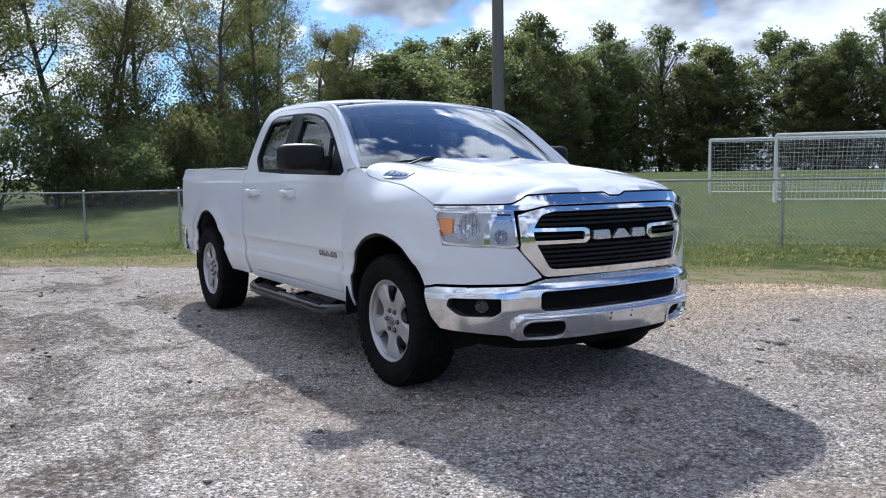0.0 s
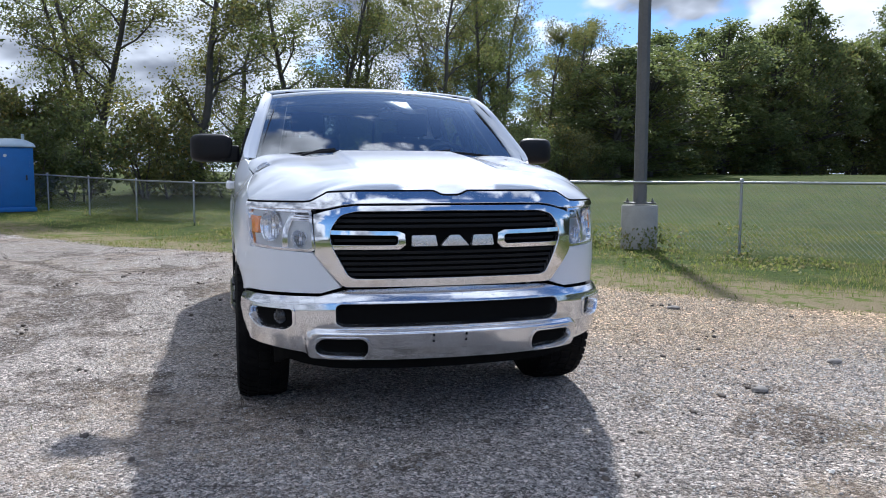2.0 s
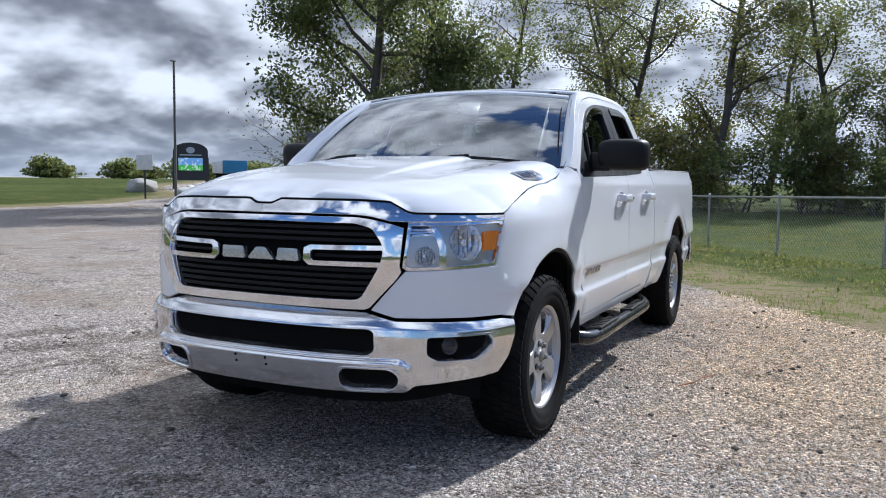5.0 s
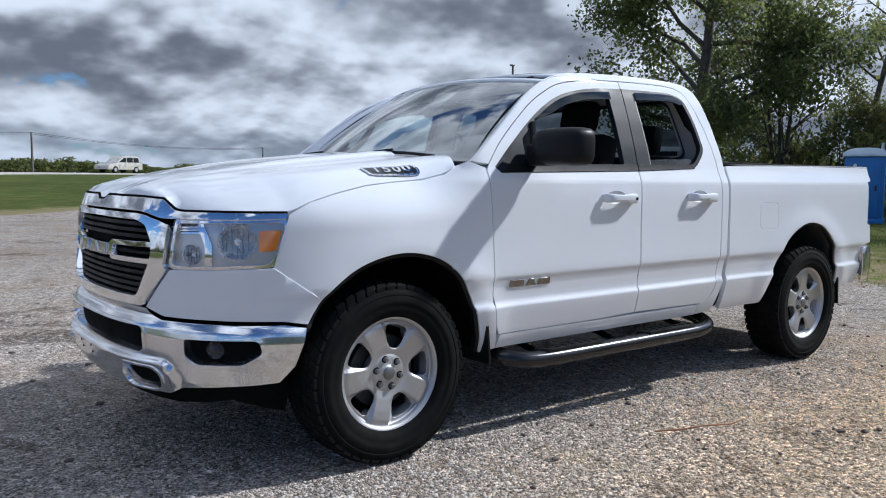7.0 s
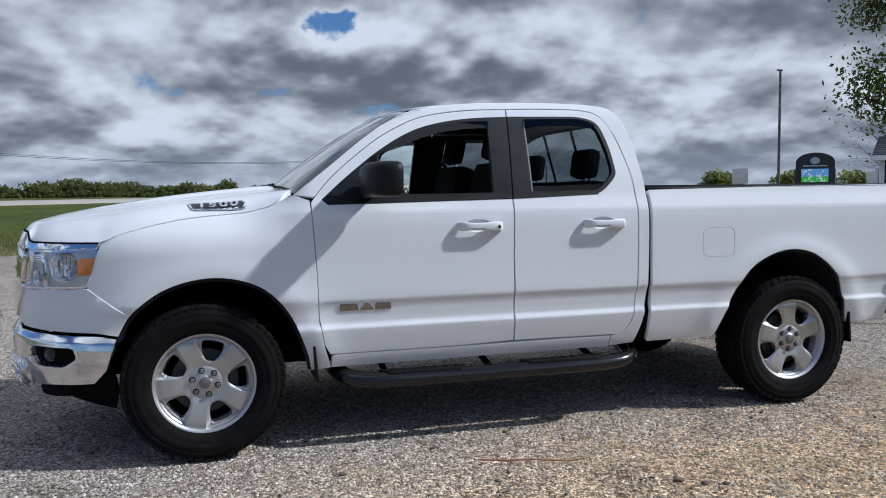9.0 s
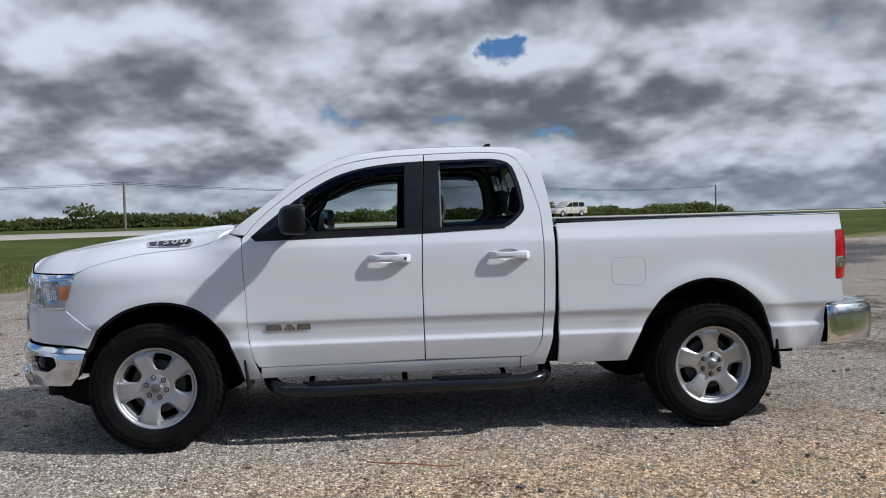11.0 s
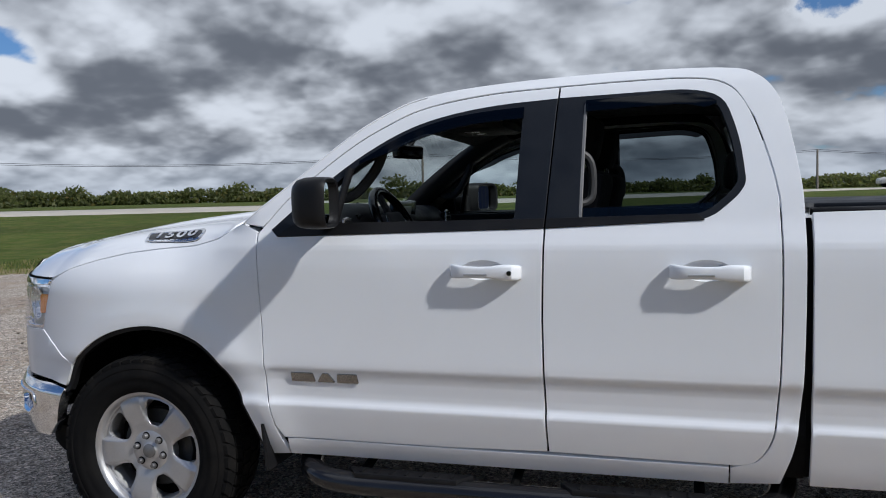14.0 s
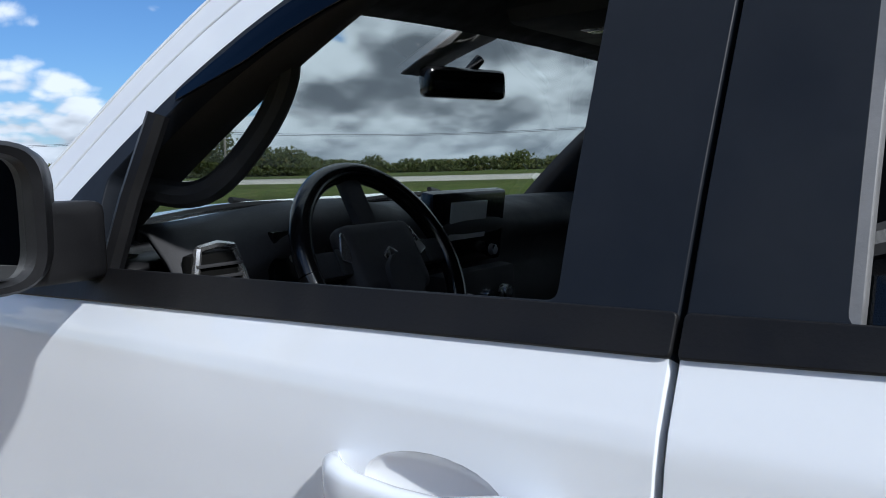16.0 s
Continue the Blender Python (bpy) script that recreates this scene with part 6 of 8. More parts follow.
# ---- cab interior ----
for sign in (1.0, -1.0):
    for loop in ([(-0.58, 0.56), (-0.60, 1.325), (-1.67, 1.332), (-1.67, 0.56)], [(-1.70, 0.56), (-1.70, 1.332), (-2.42, 1.34), (-2.40, 0.60)]):
        panel("door_lining", side_loop(loop), skin(-0.075, sign), INTERIOR, truck, 0.08, 0.01, centre=(-1.5, 3 * sign, 0.9))
    # lining of the pillars and rails above the doors
    for rail_in, shift in ((DOOR_TOP, 0), (REAR_TOP[:26], 1)):
        rows = []
        for x, z in rail_in:
            if z < 1.33:
                continue
            a = wall(ux(x), z, -0.006, sign)
            rows.append([a, a + np.array((-0.005, -0.03 * sign, -0.022)), a + np.array((-0.01, -0.085 * sign, -0.030)), a + np.array((0.02, -0.105 * sign, 0.012))])
        if len(rows) > 2:
            sheet("pillar_lining", rows, CLOTH, truck, thick=0.006)
    panel("centre_pillar_lining", side_loop([(-1.60, 1.31), (-1.62, 1.775), (-1.815, 1.785), (-1.80, 1.31)]), skin(-0.030, sign), INTERIOR, truck, 0.05, 0.02)
    # broad trim along the windscreen pillar, from the door frame to the glass
    rows = []
    for k, (x, z) in enumerate(front_rail):
        t = k / (len(front_rail) - 1)
        a = wall(ux(x), z, -0.030, sign) + np.array((-0.010, 0, -0.012))
        g0, g1 = screen_point(sign * 0.92, t), screen_point(sign * 0.845, t)
        rows.append([a, a + np.array((-0.050, -0.018 * sign, -0.052)), (a + g0) / 2 + np.array((-0.060, 0, -0.066)), g0 + np.array((-0.055, 0, -0.058)), g1 + np.array((-0.030, 0, -0.030)), g1 + np.array((-0.006, 0, -0.008))])
    sheet("pillar_trim", rows, INTERIOR, truck, thick=0.004)
    # grab handle on the windscreen pillar and on the centre pillar
    pts = [(-0.775, 0.825, 1.452), (-0.835, 0.785, 1.440), (-0.890, 0.760, 1.462), (-0.955, 0.725, 1.545), (-0.985, 0.708, 1.618), (-0.985, 0.712, 1.668)]
    tube("pillar_grab_handle", [(x, y * sign, z) for x, y, z in curve_through(pts, 4)], 0.021, INTERIOR, truck, 9)
    pts = [(-1.775, 0.825, 1.590), (-1.812, 0.80, 1.572), (-1.832, 0.795, 1.53), (-1.834, 0.80, 1.445), (-1.820, 0.81, 1.410), (-1.780, 0.83, 1.395)]
    tube("pillar_grab_handle", [(x, y * sign, z) for x, y, z in curve_through(pts, 4)], 0.015, DARK_GREY, truck, 9, "grey padded grab handle")
rows = []
for k, (x, z) in enumerate(top_line):
    edge = wall(ux(x), z, 0.0, 1.0)
    crown = np.interp(x, [-2.48, -2.42, -2.3, -1.95, -1.6, -1.35, -1.2], [1.79, 1.835, 1.862, 1.880, 1.870, 1.850, 1.826])
    rows.append([(x + 0.06 * (1 - s * s) * max(0, 1 - (-1.2 - x) / 0.5), edge[1] * s * 0.965, z - 0.035 + (crown - z + 0.02) * (1 - abs(s) ** 2.8)) for s in np.linspace(-1, 1, 21)])
sheet("headliner", rows, HEADLINER, truck, "dark grey headliner", 0.006)
# padded header between the glass and the headliner
sheet("header_trim", [[screen_point(s, t) + np.array((-0.012 - 0.02 * (t - 0.8), 0, -drop)) for s in np.linspace(-0.93, 0.93, 19)] for t, drop in ((0.79, 0.008), (0.80, 0.022), (0.86, 0.034), (0.95, 0.042), (1.06, 0.050))], HEADLINER, truck, "dark header trim", 0.004)
box("overhead_console", (-1.23, 0.0, 1.770), (0.32, 0.46, 0.066), INTERIOR, truck, 0.034)
for y in (0.06, -0.06):
    box("map_light", (-1.20, y, 1.7385), (0.07, 0.06, 0.006), REFLECTOR, truck, 0.002)
for y in (0.40, -0.40):
    box("sun_visor", (-1.245, y, 1.802), (0.17, 0.46, 0.022), HEADLINER, truck, 0.009, turn=Euler((0, radians(-14), 0)).to_matrix())
# rear-view mirror
bm = bmesh.new()
add_box(bm, (-0.888, 0.100, 1.655), (0.045, 0.225, 0.066), 0.018, Euler((0, 0, radians(-14))).to_matrix(), 3)
rv = part("rear_view_mirror", bm, GLOSS_BLACK, truck, "black rear-view mirror", True)
tube("mirror_stem", [(-0.880, 0.08, 1.675), (-0.900, 0.05, 1.712)], 0.012, INTERIOR, rv, 8)
sheet("sensor_cover", [[screen_point(s, t) + np.array((-0.006, 0, -0.008)) for s in (a, (a + b) / 2, b)] for t, a, b in ((0.60, 0.31, 0.20), (0.70, 0.29, 0.13), (0.80, 0.27, 0.05))], GREY_PLASTIC, truck, "grey cover behind the mirror", 0.004)
# dashboard
rows = []
for y in np.linspace(-0.80, 0.80, 33):
    hump = 0.050 * math.exp(-((y - 0.45) / 0.21) ** 4) + 0.016 * math.exp(-((y) / 0.20) ** 4)
    face = -0.815 - 0.035 * math.exp(-((y - 0.45) / 0.22) ** 4) - 0.03 * math.exp(-(y / 0.17) ** 4)
    edge = 0.05 * abs(y) ** 2
    rows.append([(-0.50 - 0.22 * (y / 0.8) ** 2, y, 1.362), (-0.62 - 0.10 * (y / 0.8) ** 2, y, 1.380 + hump * 0.25), (-0.74, y, 1.378 + hump * 0.6 - edge * 0.3), (face + 0.03, y, 1.360 + hump * 0.85 - edge), (face, y, 1.325 + hump * 0.8 - edge),
                 (face + 0.045, y, 1.29), (face + 0.055, y, 1.20), (face + 0.015, y, 1.15), (face + 0.05, y, 1.02), (-0.72, y, 0.86)])
dash = sheet("dashboard", rows, INTERIOR, truck, "charcoal dashboard", 0.012)
box("display_surround", (-0.820, 0.02, 1.335), (0.04, 0.30, 0.175), GLOSS_BLACK, dash, 0.012, turn=Euler((0, radians(-8), 0)).to_matrix())
box("display_screen", (-0.843, 0.03, 1.352), (0.006, 0.145, 0.088), simple("idle_display", (0.72, 0.75, 0.75), 0.12, 0.0, 0.5, 0.05), dash, 0.002, "grey switched-off display", Euler((0, radians(-8), 0)).to_matrix())
for y in (-0.065, 0.115):
    bm = bmesh.new()
    add_lathe(bm, [(0.0, 0.012), (0.012, 0.012), (0.014, 0.0)], 16)
    bmesh.ops.transform(bm, matrix=Matrix.Translation((-0.843, y + 0.0, 1.275)) @ Vector((-1, 0, 0)).to_track_quat("Y", "Z").to_matrix().to_4x4(), verts=bm.verts)
    bmesh.ops.recalc_face_normals(bm, faces=bm.faces)
    part("display_knob", bm, SILVER_TRIM, dash, "", True)
box("centre_panel", (-0.845, 0.02, 1.14), (0.06, 0.30, 0.20), INTERIOR, dash, 0.02)
for y in (-0.06, 0.02, 0.10):
    bm = bmesh.new()
    add_lathe(bm, [(0.0, 0.02), (0.016, 0.02), (0.019, 0.0)], 16)
    bmesh.ops.transform(bm, matrix=Matrix.Translation((-0.877, y, 1.175)) @ Vector((-1, 0, 0)).to_track_quat("Y", "Z").to_matrix().to_4x4(), verts=bm.verts)
    bmesh.ops.recalc_face_normals(bm, faces=bm.faces)
    part("climate_knob", bm, SILVER_TRIM, dash, "", True)
for y in (0.735, -0.735):
    vent = box("air_vent", (-0.820, y, 1.275), (0.03, 0.105, 0.14), CHASSIS, dash, 0.012)
    for k in range(6):
        box("vent_blade", (-0.837, y, 1.225 + 0.02 * k), (0.01, 0.092, 0.005), INTERIOR, vent, 0.001)
    for dy in (-0.058, 0.058):
        tube("vent_trim", [(-0.830, y + dy * 0.9, 1.20), (-0.842, y + dy, 1.27), (-0.830, y + dy * 0.6, 1.352)], 0.007, SILVER_TRIM, vent, 7)
    tube("vent_trim", [(-0.830, y - 0.035, 1.352), (-0.832, y, 1.358), (-0.830, y + 0.035, 1.352)], 0.007, SILVER_TRIM, vent, 7)
cluster = box("instrument_panel", (-0.830, 0.45, 1.315), (0.02, 0.34, 0.11), GLOSS_BLACK, dash, 0.006)
for y in (0.54, 0.36):
    bm = bmesh.new()
    add_lathe(bm, [(0.043, 0.0), (0.043, 0.008), (0.047, 0.008), (0.047, 0.0)], 28)
    bmesh.ops.transform(bm, matrix=Matrix.Translation((-0.841, y, 1.315)) @ Vector((-1, 0, 0)).to_track_quat("Y", "Z").to_matrix().to_4x4(), verts=bm.verts)
    bmesh.ops.recalc_face_normals(bm, faces=bm.faces)
    part("gauge_ring", bm, SILVER_TRIM, cluster, "", True)
# steering wheel
wheel_m = Matrix.Translation((-0.955, 0.46, 1.302)) @ Matrix.Rotation(radians(-62), 4, "Y") @ Matrix.Rotation(radians(90), 4, "Z")
bm = bmesh.new()
pts = [(0.188 * math.cos(w), 0.188 * math.sin(w), 0.0) for w in np.linspace(0, 2 * math.pi, 49)]
add_tube(bm, pts, 0.0195, 12, 1.0, False)
bmesh.ops.remove_doubles(bm, verts=bm.verts, dist=0.0005)
bmesh.ops.recalc_face_normals(bm, faces=bm.faces)
bmesh.ops.transform(bm, matrix=wheel_m, verts=bm.verts)
steer = part("steering_wheel", bm, GLOSS_BLACK, truck, "black leather steering wheel", True)
bm = bmesh.new()
add_box(bm, (0, -0.010, -0.004), (0.190, 0.140, 0.05), 0.024, None, 3)
bmesh.ops.transform(bm, matrix=wheel_m, verts=bm.verts)
pad = part("horn_pad", bm, INTERIOR, steer, "", True)
bm = bmesh.new()
add_prism(bm, [(-0.022, -0.008), (-0.012, 0.018), (0.012, 0.018), (0.022, -0.008), (0.0, -0.024)], 0.020, 0.026, "z", 0.002)
bmesh.ops.transform(bm, matrix=wheel_m, verts=bm.verts)
part("horn_badge", bm, SILVER_TRIM, pad, "small bright badge")
for sg in (-1, 1):
    bm = bmesh.new()
    add_box(bm, (sg * 0.125, -0.012, -0.004), (0.115, 0.050, 0.024), 0.010)
    add_box(bm, (sg * 0.118, -0.012, 0.010), (0.010, 0.048, 0.004), 0.001)
    bmesh.ops.transform(bm, matrix=wheel_m, verts=bm.verts)
    part("wheel_spoke", bm, INTERIOR, steer, "", True)
    bm = bmesh.new()
    add_box(bm, (sg * 0.095, -0.035, 0.011), (0.022, 0.055, 0.006), 0.002, Euler((0, 0, sg * radians(-25))).to_matrix())
    bmesh.ops.transform(bm, matrix=wheel_m, verts=bm.verts)
    part("spoke_trim", bm, SILVER_TRIM, steer)
bm = bmesh.new()
add_box(bm, (0, -0.13, -0.006), (0.05, 0.13, 0.022), 0.010)
bmesh.ops.transform(bm, matrix=wheel_m, verts=bm.verts)
part("wheel_spoke", bm, INTERIOR, steer, "", True)
tube("steering_column", [(-1.0, 0.45, 1.285), (-0.80, 0.45, 1.19)], 0.045, INTERIOR, truck, 12)


def seat(x, y, width, back_h, lean):
    """A seat with cushion, back and head restraint."""
    cushion = box("seat_cushion", (x - 0.25, y, 0.93), (0.52, width, 0.16), CLOTH, truck, 0.05, "dark cloth seat")
    turn = Euler((0, radians(lean), 0)).to_matrix()
    box("seat_back", (x - 0.56, y, 0.98 + back_h / 2), (0.15, width, back_h), CLOTH, cushion, 0.05, turn=turn)
    for dx in ((0,) if width < 0.7 else (-0.42, 0.42)):
        top = 0.98 + back_h
        box("head_restraint", (x - 0.60, y + dx, top + 0.11), (0.10, 0.26, 0.19), CLOTH, cushion, 0.045, turn=turn)
        for dy in (-0.06, 0.06):
            tube("restraint_post", [(x - 0.60, y + dx + dy, top - 0.02), (x - 0.60, y + dx + dy, top + 0.06)], 0.007, CHROME, cushion, 6)


seat(-1.18, 0.42, 0.50, 0.56, -12)
seat(-1.18, -0.42, 0.50, 0.56, -12)
seat(-1.80, 0.0, 1.35, 0.44, -8)
box("centre_console", (-1.40, 0.0, 0.94), (0.70, 0.26, 0.28), INTERIOR, truck, 0.04)

# ---- surroundings: materials ----
BARK = simple("dark_bark", (0.085, 0.075, 0.065), 0.9, 0.0, 0.0, 0.35, 3.0, 0.6, 30.0)
LEAF_A = leaf_material("leaves_green", (0.064, 0.086, 0.030), (0.205, 0.228, 0.088), (0.24, 0.18, 0.05), 0.07)
LEAF_B = leaf_material("leaves_dark", (0.058, 0.082, 0.034), (0.180, 0.216, 0.095), (0.18, 0.16, 0.05), 0.04)
LEAF_C = leaf_material("leaves_olive", (0.080, 0.082, 0.034), (0.215, 0.205, 0.090), (0.26, 0.18, 0.05), 0.14)
LEAF_FAR = leaf_material("far_leaves", (0.042, 0.058, 0.021), (0.150, 0.165, 0.062), (0.16, 0.13, 0.04), 0.08)
GRASS_BLADE = leaf_material("grass_blades", (0.070, 0.095, 0.020), (0.210, 0.235, 0.062), (0.30, 0.24, 0.12), 0.35)
GALVANISED = simple("galvanised_steel", (0.36, 0.37, 0.38), 0.45, 0.7, 0.0, 0.15, 6.0)
POLE_STEEL = simple("weathered_steel_pole", (0.13, 0.125, 0.12), 0.6, 0.3, 0.0, 0.2, 2.0)
CONCRETE = simple("rough_concrete", (0.36, 0.345, 0.32), 0.9, 0.0, 0.0, 0.15, 3.0, 0.4, 60.0)
BLUE_PLASTIC = simple("blue_plastic", (0.020, 0.14, 0.42), 0.45, 0.0, 0.0, 0.10, 3.0)
PALE_PLASTIC = simple("pale_plastic", (0.42, 0.50, 0.56), 0.5, 0.0, 0.0, 0.08, 3.0)
NAVY = simple("navy_boards", (0.014, 0.018, 0.055), 0.6, 0.0, 0.0, 0.2, 4.0, 0.2, 40.0)
WHITE_WOOD = simple("white_painted_wood", (0.72, 0.72, 0.70), 0.55, 0.0, 0.0, 0.08, 5.0)
SHINGLE = simple("dark_shingle", (0.050, 0.055, 0.065), 0.9, 0.0, 0.0, 0.3, 6.0, 0.4, 30.0)
DARK_SIGN = simple("dark_sign_casing", (0.025, 0.028, 0.036), 0.5, 0.0, 0.0, 0.15, 3.0)
TIMBER = simple("grey_timber_pole", (0.17, 0.15, 0.13), 0.85, 0.0, 0.0, 0.25, 2.0)
WHITE_STONE = simple("whitewashed_stone", (0.62, 0.60, 0.56), 0.8, 0.0, 0.0, 0.2, 4.0, 0.4, 12.0)
NET = simple("white_net", (0.70, 0.71, 0.72), 0.7, 0.0, 0.0, 0.05, 5.0)


def gz(x, y):
    return float(ground_height(np.array(x), np.array(y)))


# ---- trees ----
def leaf_mesh(points, sizes, rng, flat=0.0):
    """Many small folded leaves round the given points."""
    n = len(points)
    a = rng.normal(size=(n, 3))
    a[:, 2] *= 1 - flat
    a /= np.linalg.norm(a, axis=1, keepdims=True)
    b = np.cross(a, rng.normal(size=(n, 3)))
    b /= np.linalg.norm(b, axis=1, keepdims=True)
    c = np.cross(a, b)
    s = sizes[:, None]
    tip, tail = points + a * s, points - a * s
    l, r = points + b * s * 0.55 + c * s * 0.18, points - b * s * 0.55 + c * s * 0.18
    V = np.stack([tail, l, tip, r], 1).reshape(-1, 3)
    i = np.arange(n) * 4
    F = np.stack([np.stack([i, i + 1, i + 2], 1), np.stack([i, i + 2, i + 3], 1)], 1).reshape(-1, 3)
    return V, F


def fast_mesh(name, V, F, mat):
    me = bpy.data.meshes.new(name)
    k = F.shape[1]
    me.vertices.add(len(V))
    me.vertices.foreach_set("co", np.asarray(V, np.float32).ravel())
    me.loops.add(F.size)
    me.loops.foreach_set("vertex_index", F.ravel().astype(np.int32))
    me.polygons.add(len(F))
    me.polygons.foreach_set("loop_start", (np.arange(len(F)) * k).astype(np.int32))
    me.update(calc_edges=True)
    me.validate()
    me.materials.append(mat)
    return me


def make_tree(seed, height, spread, leaves, leaf_size, mat, trunk_r, first=0.30, limbs=11, up=0.75, fill=0.55, stems=1, puff=0.105):
    """A tree: bent tapered stems with limbs and twigs, and a crown of small leaves with gaps."""
    rng = np.random.default_rng(seed)
    bm = bmesh.new()
    tips = []

    def grow(p, way, length, radius, level):
        k = 6 if level == 0 else 4
        pts, q, w = [p], np.array(p), np.array(way)
        for _ in range(k):
            w = w + rng.normal(size=3) * (0.07 if level == 0 else 0.20) + np.array((0, 0, 0.03 if level else 0.02))
            w /= np.linalg.norm(w)
            q = q + w * length / k
            pts.append(q.copy())
        radii = [max(radius * (1 - 0.80 * t / k), 0.008) for t in range(k + 1)]
        add_tube(bm, [tuple(v) for v in pts], radii, 7 if level == 0 else (5 if level == 1 else 3), 1.0, False)
        return pts, radii

    for st in range(stems):
        lean = rng.normal(size=2) * (0.05 if stems == 1 else 0.22)
        base = np.array((rng.normal() * 0.25 * (stems > 1), rng.normal() * 0.25 * (stems > 1), -0.15))
        way = np.array((lean[0], lean[1], 1.0))
        way /= np.linalg.norm(way)
        trunk, tr = grow(base, way, height * 0.90 * (1 if stems == 1 else rng.uniform(0.7, 1.0)), trunk_r / (1 if stems == 1 else 1.4), 0)
        for j in range(limbs):
            t = first + (0.97 - first) * (j + rng.uniform(0, 0.8)) / limbs
            f = t * (len(trunk) - 1)
            i = min(int(f), len(trunk) - 2)
            p = trunk[i] + (trunk[i + 1] - trunk[i]) * (f - i)
            ang = rng.uniform(0, 2 * math.pi)
            shape = math.sin(math.pi * min(1.0, 0.25 + 0.75 * (t - first) / (1.0 - first))) ** 0.6
            ln = spread * shape * rng.uniform(0.65, 1.1)
            rise = up * rng.uniform(0.6, 1.3)
            w = np.array((math.cos(ang), math.sin(ang), rise))
            w /= np.linalg.norm(w)
            r = np.interp(f, range(len(tr)), tr) * 0.55
            limb, lr = grow(p, w, ln, r, 1)
            for k in range(4):
                g = rng.uniform(0.3, 1.0) * (len(limb) - 1)
                gi = min(int(g), len(limb) - 2)
                pp = limb[gi] + (limb[gi + 1] - limb[gi]) * (g - gi)
                w2 = w + rng.normal(size=3) * 0.75
                w2 /= np.linalg.norm(w2)
                twig, _ = grow(pp, w2, ln * rng.uniform(0.25, 0.5), max(lr[gi] * 0.5, 0.012), 2)
                tips += [(v, 0.10 * spread) for v in twig[1:]]
            tips += [(v, 0.10 * spread) for v in limb[2:]]
    me = bpy.data.meshes.new("trunk")
    bmesh.ops.recalc_face_normals(bm, faces=bm.faces)
    bm.to_mesh(me)
    bm.free()
    me.materials.append(BARK)
    me.polygons.foreach_set("use_smooth", np.full(len(me.polygons), True))
    tips_p = np.array([t[0] for t in tips])
    pick = rng.choice(len(tips_p), max(3, int(len(tips_p) * fill)), replace=False)
    own = pick[rng.integers(0, len(pick), leaves)]
    spots = tips_p[own] + rng.normal(size=(leaves, 3)) * spread * puff
    spots[:, 2] = np.maximum(spots[:, 2], 0.25)
    V, F = leaf_mesh(spots, leaf_size * rng.uniform(0.6, 1.3, leaves), rng)
    crown = fast_mesh("crown", V, F, mat)
    return me, crown


def make_wood(seed, height, spread, clumps, per, leaf_size, mat):
    """A full tree of the woods' edge: leafy clumps from the ground to an uneven top."""
    rng = np.random.default_rng(seed)
    bm = bmesh.new()
    spots = []
    add_tube(bm, [(0, 0, -0.3), (rng.normal() * 0.3, rng.normal() * 0.3, height * 0.5), (rng.normal() * 0.6, rng.normal() * 0.6, height * 0.9)], [0.32, 0.2, 0.05], 7, 1.0, False)
    for k in range(clumps):
        t = (k + rng.uniform(0, 1)) / clumps
        wide = spread * (0.55 + 0.45 * math.sin(math.pi * min(1, 0.15 + 0.75 * t))) * (1 if t < 0.75 else 1 - (t - 0.75) * 3.0)
        a, r = rng.uniform(0, 2 * math.pi), wide * math.sqrt(rng.uniform(0.1, 1))
        c = np.array((r * math.cos(a), r * math.sin(a), 0.4 + t * height * 0.93))
        add_tube(bm, [(0, 0, c[2] * 0.75), tuple(c * np.array((0.6, 0.6, 0.92))), tuple(c)], [0.07, 0.05, 0.02], 4, 1.0, False)
        q = rng.normal(size=(per, 3))
        q /= np.linalg.norm(q, axis=1, keepdims=True)
        size = rng.uniform(0.6, 1.5) * spread / 5.0
        spots.append(c + q * np.array((size, size, size * 0.8)) * rng.uniform(0.35, 1.15, (per, 1)))
    me = bpy.data.meshes.new("trunk")
    bm.to_mesh(me)
    bm.free()
    me.materials.append(BARK)
    spots = np.concatenate(spots)
    spots[:, 2] = np.maximum(spots[:, 2], 0.1)
    V, F = leaf_mesh(spots, leaf_size * rng.uniform(0.6, 1.3, len(spots)), rng)
    return me, fast_mesh("crown", V, F, mat)


TREE_KINDS = {
    "slim": [make_tree(s, 15.0, 3.6, 9800, 0.072, m, 0.19, 0.22, 16, 0.95, 0.55, 1, 0.088) for s, m in ((1, LEAF_A), (2, LEAF_C), (3, LEAF_A), (4, LEAF_C))],
    "broad": [make_tree(11, 15.0, 6.0, 60000, 0.095, LEAF_B, 0.34, 0.16, 22, 0.42, 0.85, 1, 0.075)],
    "brush": [make_tree(s, 4.2, 2.0, 3700, 0.085, m, 0.06, 0.05, 6, 0.8, 0.85, 4) for s, m in ((21, LEAF_B), (22, LEAF_B), (23, LEAF_C))],
    "wood": [make_wood(s, h, 5.0, 105, 88, 0.185, m) for s, h, m in ((31, 19.0, LEAF_B), (32, 17.0, LEAF_A), (33, 20.0, LEAF_B), (34, 16.0, LEAF_C), (35, 18.0, LEAF_A))],
    "bare": [make_tree(41, 7.5, 3.4, 1700, 0.08, LEAF_C, 0.12, 0.12, 12, 0.8, 0.5, 3)],
}
